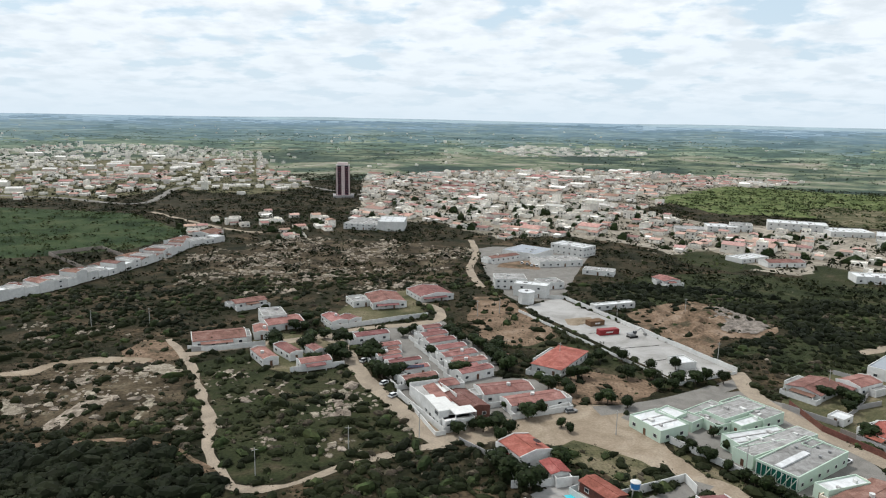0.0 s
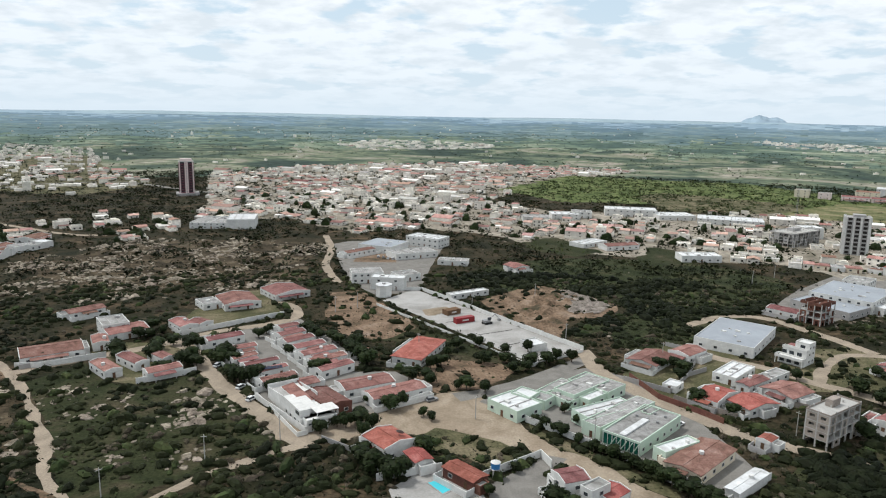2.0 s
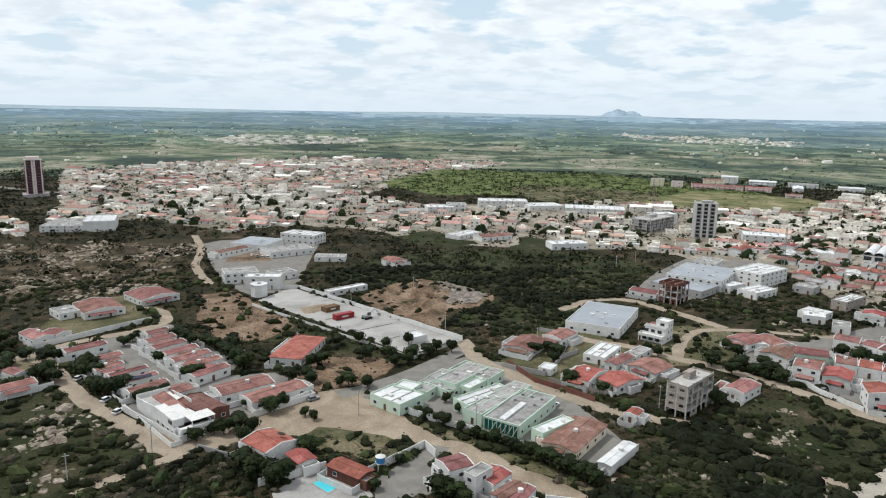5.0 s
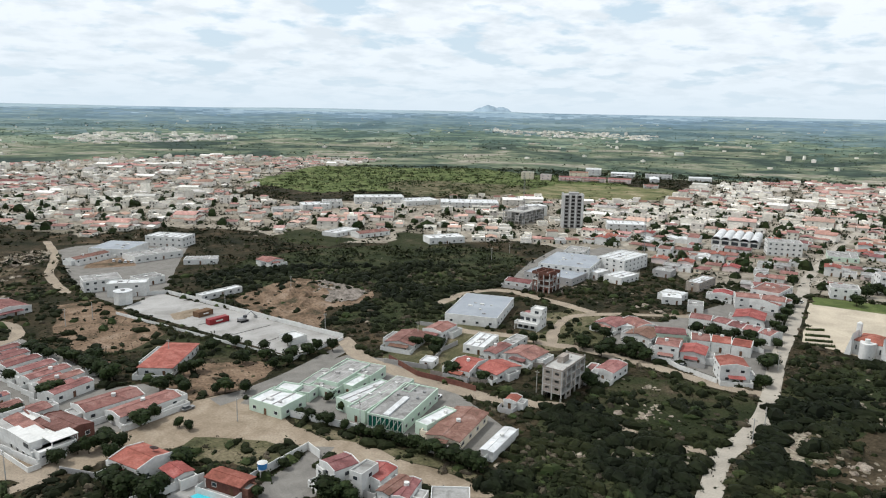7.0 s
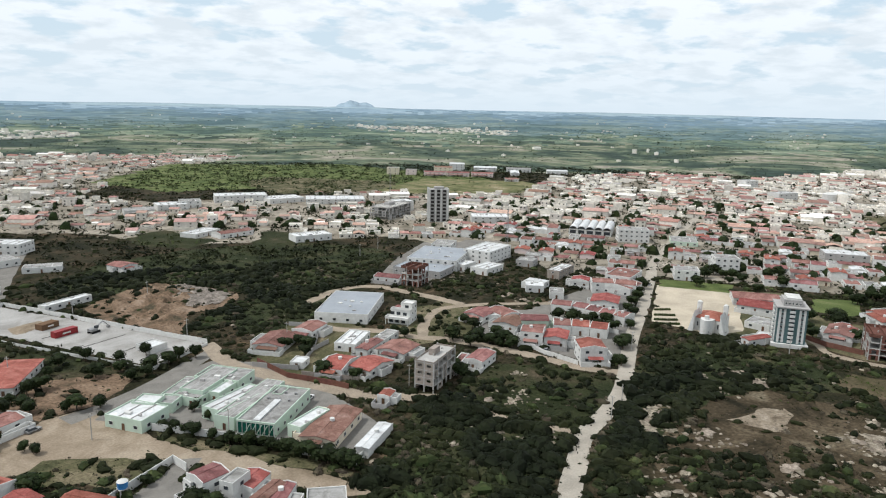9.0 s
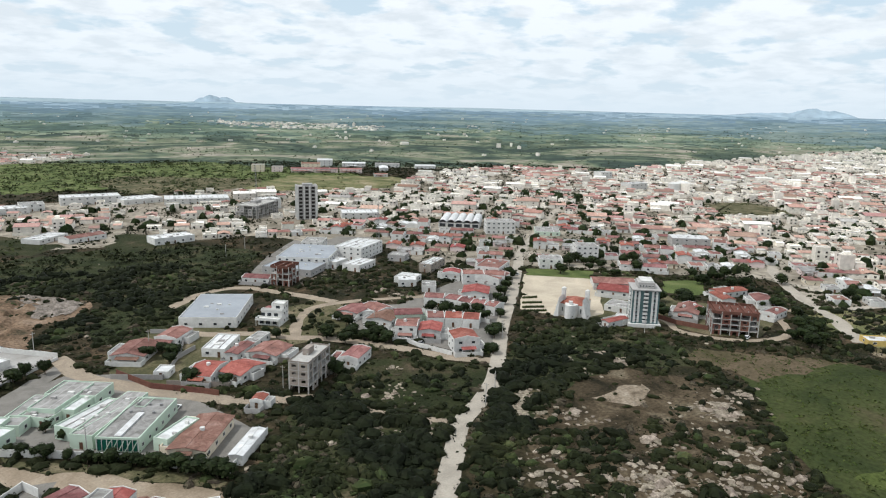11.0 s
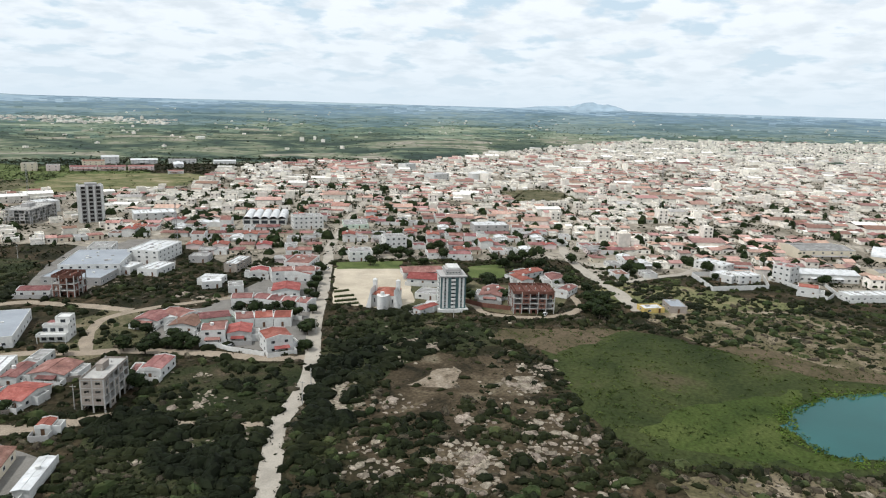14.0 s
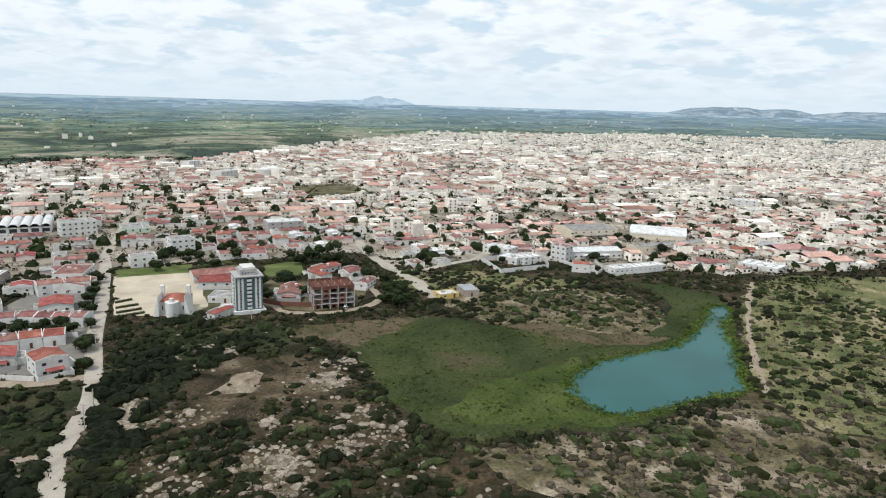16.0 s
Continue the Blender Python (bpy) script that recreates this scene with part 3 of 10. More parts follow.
def road(name, points, width, mat, label, z=0.03, ragged=0.5, value=2):
    line = smooth(points)
    V, F = [], []
    for i, p in enumerate(line):
        q = line[min(i + 1, len(line) - 1)] - line[max(i - 1, 0)]
        n = np.array([-q[1], q[0]]) / (np.linalg.norm(q) + 1e-9)
        for side in (-1, 1):
            e = p + side * n * (width / 2 + ragged * noise.noise((p[0] * 0.09, p[1] * 0.09, side * 7.0)) * 2)
            zz = z + rise_at(np.hypot(*e))
            V.append((e[0], e[1], zz))
        if i:
            a = 2 * i
            F.append((a - 2, a - 1, a + 1, a))
    edge = [v[:2] for v in V[0::2]] + [v[:2] for v in V[1::2]][::-1]
    for a in range(0, len(line) - 1, 6):
        b = min(a + 6, len(line) - 1)
        take([v[:2] for v in V[2 * a:2 * b + 2:2]] + [v[:2] for v in V[2 * a + 1:2 * b + 2:2]][::-1], value)
    ob = new(name, mesh_of(name, V, [f[::-1] for f in F], M[mat]))
    return tagged(ob, label, "road", kind="structure")


def patch(name, points, mat, label, category="ground", z=0.02, ragged=1.0, value=1, step=4.0):
    """A lot or field with an uneven edge, as a thin sheet on the ground."""
    out = []
    for (ax, ay), (bx, by) in zip(points, points[1:] + points[:1]):
        L = math.hypot(bx - ax, by - ay)
        n = max(1, int(L / step))
        for i in range(n):
            x, y = ax + (bx - ax) * i / n, ay + (by - ay) * i / n
            out.append((x + ragged * noise.noise((x * 0.12, y * 0.12, 1.0)) * 2.5, y + ragged * noise.noise((x * 0.12, y * 0.12, 9.0)) * 2.5))
    bm = bmesh.new()
    face = bm.faces.new([bm.verts.new((x, y, z)) for x, y in out])
    face.normal_update()
    if face.normal.z < 0:
        face.normal_flip()
    bmesh.ops.triangulate(bm, faces=bm.faces[:])
    me = bpy.data.meshes.new(name)
    bm.to_mesh(me)
    bm.free()
    me.materials.append(M[mat])
    if value:
        take(out, value)
    return tagged(new(name, me), label, category, kind="structure")


# ---- plants ----
def leaf_cloud(rng, centres, radii, heights, count, leaf, floor=0.0, z0=None):
    """Quads of random turn, spread through the upper shells of ellipsoids: one ellipsoid a plant. Returns arrays of places."""
    n = len(centres)
    u = rng.normal(size=(n, count, 3))
    u /= np.linalg.norm(u, axis=2, keepdims=True)
    u[..., 2] = np.abs(u[..., 2]) * (1 - floor) + floor * u[..., 2]
    k = rng.uniform(0.78, 1.1, (n, count, 1))
    lump = 1 + 0.28 * np.sin(u[..., :1] * 5 + centres[:, None, :1]) * np.cos(u[..., 1:2] * 4 + centres[:, None, 1:2] * 1.7)
    p = u * k * lump
    base = np.zeros(n) if z0 is None else z0
    p = p * np.stack([radii, radii, heights], 1)[:, None, :]
    p[..., 0] += centres[:, None, 0]
    p[..., 1] += centres[:, None, 1]
    p[..., 2] += base[:, None]
    nrm = u * 0.75 + np.array([0, 0, 0.45]) + rng.normal(size=(n, count, 3)) * 0.34
    nrm /= np.linalg.norm(nrm, axis=2, keepdims=True)
    a = np.cross(nrm, rng.normal(size=(n, count, 3)))
    a /= np.linalg.norm(a, axis=2, keepdims=True) + 1e-9
    b = np.cross(nrm, a)
    s = (leaf * radii)[:, None, None] * rng.uniform(0.6, 1.35, (n, count, 1))
    t = s * rng.uniform(0.5, 1.0, (n, count, 1))
    quad = np.stack([p - a * s - b * t * 0.4, p + a * s * 0.2 - b * t, p + a * s + b * t * 0.3, p - a * s * 0.1 + b * t], 2)
    return quad.reshape(-1, 3)


def cores(rng, centres, radii, heights, z0, seg=7, below=0.0):
    """A rough rounded mass inside each plant, under its leaves."""
    n = len(centres)
    a = np.linspace(0, 2 * np.pi, seg, endpoint=False)[None, :] + rng.uniform(0, 1, (n, 1))
    rings = []
    for z, r in ((-below, 0.55 if below else 0.86), (0.45, 0.8), (0.78, 0.5), (0.92, 0.06)):
        k = r * rng.uniform(0.78, 1.14, (n, seg))
        rings.append(np.stack([centres[:, :1] + np.cos(a) * k * radii[:, None], centres[:, 1:2] + np.sin(a) * k * radii[:, None],
                               z0[:, None] + heights[:, None] * (z + rng.uniform(-0.09, 0.09, (n, seg)) * (z > 0))], 2))
    out = []
    for lo, hi in zip(rings, rings[1:]):
        out.append(np.stack([lo, np.roll(lo, -1, 1), np.roll(hi, -1, 1), hi], 2).reshape(-1, 3))
    return np.concatenate(out)


def quads_mesh(name, places, mat):
    me = bpy.data.meshes.new(name)
    n = len(places) // 4
    me.vertices.add(4 * n)
    me.vertices.foreach_set("co", places.astype(np.float32).ravel())
    me.loops.add(4 * n)
    me.loops.foreach_set("vertex_index", np.arange(4 * n, dtype=np.int32))
    me.polygons.add(n)
    me.polygons.foreach_set("loop_start", np.arange(0, 4 * n, 4, dtype=np.int32))
    me.polygons.foreach_set("loop_total", np.full(n, 4, np.int32))
    me.materials.append(mat)
    me.update()
    me.validate()
    return me


def limb(ax, ay, az, bx, by, bz, ra, rb, n=6):
    a, b = Vector((ax, ay, az)), Vector((bx, by, bz))
    q = (b - a).to_track_quat("Z", "Y").to_matrix()
    v = []
    for c, r in ((a, ra), (b, rb)):
        for i in range(n):
            v.append(tuple(c + q @ Vector((r * math.cos(6.2832 * i / n), r * math.sin(6.2832 * i / n), 0))))
    return v, [tuple(range(n - 1, -1, -1)), tuple(range(n, 2 * n))] + [(i, (i + 1) % n, n + (i + 1) % n, n + i) for i in range(n)]


TREES = []


def tree_kind(seed, r, h, mat="tree_leaf"):
    """A tapered trunk with limbs, and a crown of many leaf clumps in several lobes."""
    rng = np.random.default_rng(seed)
    lobes = rng.uniform(-0.5, 0.5, (8, 3)) * [r * 0.95, r * 0.95, h * 0.22] + [0, 0, h * 0.54]
    cloud = []
    for l in lobes:
        c, rr, hh = np.array([l[:2]]), np.array([r * rng.uniform(0.5, 0.7)]), np.array([h * rng.uniform(0.22, 0.32)])
        cloud += [leaf_cloud(rng, c, rr, hh, 64, 0.19, floor=0.9, z0=l[2:]), cores(rng, c, rr, hh, l[2:], 7, 0.6)]
    cloud = np.concatenate(cloud)
    wood = solid(limb(0, 0, -0.1, 0.1, 0, h * 0.4, 0.07 * r + 0.06, 0.05 * r + 0.03), *[limb(0.1, 0, h * 0.36, *(l * [0.8, 0.8, 0.95]), 0.04 * r + 0.02, 0.02) for l in lobes[:5]])
    return mesh_of("trunk", wood[0], wood[1], M["bark"]), quads_mesh("crown", cloud, M[mat])


def tree(x, y, kind=0, turn=0.0, size=1.0, label="dense round dark green street tree", group=""):
    while len(TREES) < 6:
        k = len(TREES)
        TREES.append(tree_kind(40 + k, (1.7, 2.1, 2.6, 3.2, 2.2, 4.2)[k], (3.4, 4.2, 4.6, 5.8, 5.6, 7.0)[k]))
    ob = thing("tree", x, y, turn, label, "tree", group)
    ob.scale = (size, size, size)
    part("trunk", TREES[kind][0], None, ob)
    part("crown", TREES[kind][1], None, ob)
    take_rect(x, y, 0, 2, 2, 0)
    return ob


# ---- single buildings and fixtures ----
def container(x, y, turn, w, d, h, mat="red_paint"):
    ob = thing("shipping_container", x, y, turn, "red steel shipping container on a concrete yard" if mat == "red_paint" else "rusty brown steel container on a concrete yard", "container", z=0.05)
    n = int(w / 0.35)
    edge = [(-w / 2 + w * k / n, -d / 2 + (0.07 if k % 2 else 0)) for k in range(n + 1)] + [(w / 2 - w * k / n, d / 2 - (0.07 if k % 2 else 0)) for k in range(n + 1)]
    m = len(edge)
    part("body", ([(a, b, z) for z in (0, h) for a, b in edge], [tuple(range(m - 1, -1, -1)), tuple(range(m, 2 * m))] + [(k, (k + 1) % m, m + (k + 1) % m, m + k) for k in range(m)]), M[mat], ob)
    for sx in (-1, 1):
        for sy in (-1, 1):
            part("corner_post", box(sx * w / 2 - 0.08, sx * w / 2 + 0.08, sy * d / 2 - 0.08, sy * d / 2 + 0.08, 0, h + 0.03), M[mat], ob)
    part("logo_panel", box(-w * 0.18, w * 0.18, -d / 2 - 0.08, -d / 2 - 0.05, h * 0.4, h * 0.65), M["white"], ob, "plain pale panel")


def clinic_front(x, y, turn, w, d, h):
    ob = thing("clinic", x, y, turn, "pale green clinic wing with a dark green glazed front", "clinic")
    part("wall", solid(box(-w / 2, w / 2, -d / 2 + 0.3, d / 2, 0, h - 0.6), rim(-w / 2, w / 2, -d / 2, d / 2, h - 0.6, h, 0.3)), M["mint"], ob)
    part("roof", box(-w / 2 + 0.32, w / 2 - 0.32, -d / 2 + 0.32, d / 2 - 0.32, h - 0.58, h - 0.4), M["sheet"], ob, "stained grey sheet roof")
    part("roof_strip", box(-w * 0.1, w * 0.06, -d / 2 + 1, d * 0.1, h - 0.38, h + 0.1), M["white_roof"], ob, "raised white roof strip")
    n = 8
    for i in range(n):
        a = -w / 2 + 0.4 + (w - 0.8) * i / n
        part("pane", box(a + 0.08, a + (w - 0.8) / n - 0.08, -d / 2 + 0.12, -d / 2 + 0.28, 0.5, h - 0.8), M["green_glass"], ob, "dark green glass")
    for i in range(n + 1):
        a = -w / 2 + 0.4 + (w - 0.8) * i / n
        part("mullion", box(a - 0.06, a + 0.06, -d / 2 - 0.02, -d / 2 + 0.29, 0.3, h - 0.6), M["white"], ob)
    for i in range(5):
        a = -w * 0.3 + w * 0.15 * i
        v, f = box(a - 0.12, a + 0.12, -d / 2 - 0.25, -d / 2 - 0.03, 0.0, h - 0.9)
        part("brace", ([(p + q * 0.55, r, q) for p, r, q in v], f), M["mint"], ob, "slanting pale brace")
    for i in range(6):
        part("roof_vent", prism(0.45, h - 0.42, h + 0.25, 10, -w * 0.3 + (i % 3) * w * 0.28, d * 0.12 + (i // 3) * d * 0.2), M["steel"], ob)
    put_windows(ob, w, d, 1, 4.0, "lr", door=False, sill=1.2)


def frame_building(x, y, turn, w, d, h, floors, mat, filled, label):
    """Columns, slabs and block panels; the filled sides have windows, the others gaps."""
    ob = thing("unfinished_building", x, y, turn, label, "building site")
    s = h / floors
    for k in range(1, floors + 1):
        part("slab", box(-w / 2, w / 2, -d / 2, d / 2, k * s - 0.22, k * s), M["brick" if mat == "brick" and k == floors else "concrete"], ob, "raw slab")
    nx, ny = max(2, round(w / 3.6)), max(2, round(d / 3.6))
    for i in range(nx + 1):
        for j in range(ny + 1):
            cx, cy = -w / 2 + 0.2 + (w - 0.4) * i / nx, -d / 2 + 0.2 + (d - 0.4) * j / ny
            part("column", box(cx - 0.2, cx + 0.2, cy - 0.2, cy + 0.2, 0, h - 0.23 + 1.0 * ((i + j) % 2)), M["concrete"], ob)
    part("core", box(-w * 0.22, w * 0.22, -d * 0.2, d * 0.24, 0.05, h - 0.25), M[mat], ob, "inner block walls in shade")
    for side in "fblr":
        long, off, a = (w, d / 2, {"f": 0, "b": 180}[side]) if side in "fb" else (d, w / 2, {"l": -90, "r": 90}[side])
        n = nx if side in "fb" else ny
        for fl in range(floors):
            if fl == 0 and side == "f" and mat != "brick":
                continue
            for i in range(n):
                u0, u1 = -long / 2 + 0.42 + (long - 0.4) * i / n, -long / 2 + (long - 0.4) * (i + 1) / n
                z0, z1 = fl * s + 0.01, (fl + 1) * s - 0.24
                m = pose(0, 0, 0, 0, 0, a)
                um = (u0 + u1) / 2
                if side in filled:
                    ww, zs = min(0.75, (u1 - u0) * 0.3), z0 + s * 0.36
                    body = solid(box(u0, um - ww, -off + 0.02, -off + 0.2, z0, z1), box(um + ww, u1, -off + 0.02, -off + 0.2, z0, z1),
                                 box(um - ww, um + ww, -off + 0.02, -off + 0.2, z0, zs), box(um - ww, um + ww, -off + 0.02, -off + 0.2, zs + s * 0.34, z1))
                elif (i + fl * 2 + len(filled)) % 5 in ((1, 3, 4) if mat == 'brick' else (0, 2, 4)):
                    continue
                else:
                    ww = (u1 - u0) * 0.24
                    top = z0 + s * 0.72
                    body = solid(box(u0, um - ww, -off + 0.05, -off + 0.2, z0, z1), box(um + ww, u1, -off + 0.05, -off + 0.2, z0, z1),
                                 box(um - ww, um + ww, -off + 0.05, -off + 0.2, z0, z0 + s * 0.34 * (i % 2)), box(um - ww, um + ww, -off + 0.05, -off + 0.2, top, z1))
                part("block_panel", body, M[mat], ob, "", m)
    if mat != "brick":
        part("stair_head", box(-w * 0.25, w * 0.05, -d * 0.1, d * 0.15, h + 0.01, h + 2.3), M[mat], ob)
    part("edge_wall", rim(-w / 2 + 0.02, w / 2 - 0.02, -d / 2 + 0.02, d / 2 - 0.02, h + 0.01, h + (1.1 if mat == "brick" else 0.5), 0.15), M[mat], ob)
    for i in range(nx if mat == "brick" else 0):
        part("roof_wall", box(-w / 2 + (i + 0.4) * w / nx, -w / 2 + (i + 0.4) * w / nx + 0.15, -d / 2 + 0.4, d / 2 - 0.4, h + 0.01, h + 0.7 + 0.5 * (i % 2)), M[mat], ob, "unfinished brick wall on the top floor")


def church(x, y, turn, w, d, h):
    """A wide rounded east end between two towers, with the nave behind it."""
    ob = thing("church", x, y, turn, "white church with a wide rounded apse and two slim towers", "church")
    n = 16
    top = h * 0.50
    part("wall", box(-w * 0.40, w * 0.40, -d * 0.22, d / 2, 0, top), M["white"], ob)
    prof = [(-w * 0.21 * math.cos(math.pi * i / n), -d * 0.22 - d * 0.27 * math.sin(math.pi * i / n)) for i in range(n + 1)]
    m, high = len(prof), h * 0.56
    v = [(a, b, z) for z in (0, high) for a, b in prof]
    part("apse", (v, [tuple(range(m)), tuple(range(2 * m - 1, m - 1, -1))] + [(i, m + i, m + (i + 1) % m, (i + 1) % m) for i in range(m)]), M["white"], ob, "rounded white apse")
    part("roof", hip_roof(w * 0.80, d * 0.72, top, 2.2, 0.1), M["tile_new"], ob, "red clay tiles").location = (0, d * 0.14, 0)
    part("lantern", prism(w * 0.07, high, high + 1.6, 12, 0, -d * 0.34), M["white"], ob, "round white lantern over the apse")
    for s in (-1, 1):
        v = [(s * w * 0.39, -d * 0.35, 0), (s * w * 0.56, -d * 0.35, 0), (s * w * 0.39, -d * 0.35, h * 0.8), (s * w * 0.39, d * 0.1, 0), (s * w * 0.56, d * 0.1, 0), (s * w * 0.39, d * 0.1, h * 0.8)]
        part("buttress", (v, [(0, 1, 2), (3, 5, 4), (0, 3, 4, 1), (1, 4, 5, 2), (0, 2, 5, 3)]), M["white"], ob, "sloping white buttress wall")
        part("tower", solid(box(s * w * 0.40 - 0.9, s * w * 0.40 + 0.9, d * 0.05, d * 0.05 + 1.8, 0, h * 1.02), prism(1.0, h * 1.02, h * 1.02 + 0.5, 12, s * w * 0.40, d * 0.05 + 0.9, 0.4)), M["white"], ob, "slim white bell tower")
    for k in (-1, 1):
        part("window", window_mesh(0.7, 2.2), None, ob, "", pose(k * w * 0.31, -d * 0.22, h * 0.18))


def teal_tower(x, y, turn, w, d, h):
    ob = thing("apartment_tower", x, y, turn, "dark teal apartment tower with white window bands and a roof house", "apartment building")
    part("wall", box(-w / 2, w / 2, -d / 2, d / 2, 0, h), M["teal"], ob)
    part("podium", box(-w / 2 - 1.2, w / 2 + 1.2, -d / 2 - 1.2, d / 2 + 1.2, 0, 1.6), M["white"], ob, "white plinth")
    part("cornice", box(-w / 2 - 0.5, w / 2 + 0.5, -d / 2 - 0.5, d / 2 + 0.5, h, h + 0.5), M["grey"], ob)
    part("roof_house", box(-w * 0.3, w * 0.32, -d * 0.35, d * 0.35, h + 0.5, h + 3.2), M["grey"], ob, "grey roof house with small windows")
    part("roof_slab", box(-w * 0.2, w * 0.28, -d * 0.3, d * 0.4, h + 3.2, h + 3.9), M["white"], ob)
    fl = 8
    s = (h - 2.2) / fl
    for turn_by, long, off in ((0, w, d / 2), (180, w, d / 2), (-90, d, w / 2), (90, d, w / 2)):
        m = pose(0, 0, 0, 0, 0, turn_by)
        for u in (-0.40, -0.25, 0.25, 0.40):
            part("white_band", box(long * u - 0.45, long * u + 0.45, -off - 0.07, -off - 0.002, 2.0, h - 0.4), M["white"], ob, "upright white band", m)
        for k in range(fl):
            for u in (-0.325, 0.325):
                part("window", window_mesh(1.0, 1.1), None, ob, "", m @ pose(long * u, -off, 2.2 + s * k + 0.5))
            balcony = part("balcony", box(-1.0, 1.0, -off - 0.5, -off - 0.002, 2.1 + s * k, 2.1 + s * k + 0.95), M["white"], ob, "small white balcony", m)
            part("balcony_door", box(-0.8, 0.8, -off - 0.04, -off - 0.002, 3.1 + s * k, 2.1 + s * k + min(1.9, s - 0.05)), M["pane"], balcony)
    for i in range(5):
        part("window", window_mesh(0.8, 0.9), None, ob, "", pose(-w * 0.22 + i * w * 0.115, -d * 0.35, h + 1.2))


def panel_tower(x, y, turn, w, d, h):
    ob = thing("apartment_tower", x, y, turn, "tall apartment tower with maroon and dark panels beside a pale core", "apartment building")
    part("wall", box(-w / 2, w / 2, -d / 2, d / 2, 0, h), M["pinkish"], ob)
    part("roof_slab", box(-w / 2 - 0.5, w / 2 + 0.5, -d / 2 - 0.5, d / 2 + 0.5, h, h + 0.7), M["grey"], ob)
    part("roof_house", box(-w * 0.4, w * 0.4, -d * 0.3, d * 0.3, h + 0.7, h + 3.6), M["pinkish"], ob)
    part("podium", box(-w / 2 - 4, w / 2 + 5, -d / 2 - 4, d / 2 + 4, 0, 3.0), M["grey"], ob, "low grey podium")
    fl = 12
    s = (h - 3.2) / fl
    for turn_by, long, off in ((0, w, d / 2), (-90, d, w / 2), (90, d, w / 2)):
        m = pose(0, 0, 0, 0, 0, turn_by)
        for k in range(fl):
            for u in (-0.42, 0.12):
                part("panel", box(long * u, long * (u + 0.30), -off - 0.12, -off - 0.002, 3.2 + s * k + 0.9, 3.2 + s * (k + 1) - 0.02), M["pane"], ob, "dark glazed panel", m)
                part("balcony", box(long * u, long * (u + 0.30), -off - 0.6, -off - 0.002, 3.2 + s * k, 3.2 + s * k + 0.85), M["maroon"], ob, "maroon balcony front", m)
            part("window", window_mesh(0.9, 1.1), None, ob, "", m @ pose(0, -off, 3.2 + s * k + 0.9))


def slab_tower(x, y, turn, w, d, h):
    ob = thing("apartment_tower", x, y, turn, "pale grey tower with dark upright window strips", "apartment building")
    part("wall", box(-w / 2, w / 2, -d / 2, d / 2, 0, h), M["grey"], ob)
    part("roof_house", box(-w * 0.2, w * 0.3, -d * 0.3, d * 0.3, h, h + 1.8), M["grey"], ob)
    fl = 9
    for turn_by, long, off in ((0, w, d / 2), (180, w, d / 2), (-90, d, w / 2), (90, d, w / 2)):
        m = pose(0, 0, 0, 0, 0, turn_by)
        for u in (-0.5, -0.14, 0.14, 0.5):
            c = max(-long / 2 + 0.6, min(long / 2 - 0.6, long * u))
            part("pier", box(c - 0.6, c + 0.6, -off - 0.6, -off - 0.002, 0, h + 0.6), M["white"], ob, "pale upright pier", m)
        for k in range(fl):
            for u in (-0.31, 0.0, 0.31):
                part("window", box(long * u - 1.3, long * u + 1.3, -off - 0.06, -off - 0.002, h / fl * k + 0.9, h / fl * (k + 1) - 0.25), M["dark"], ob, "", m)


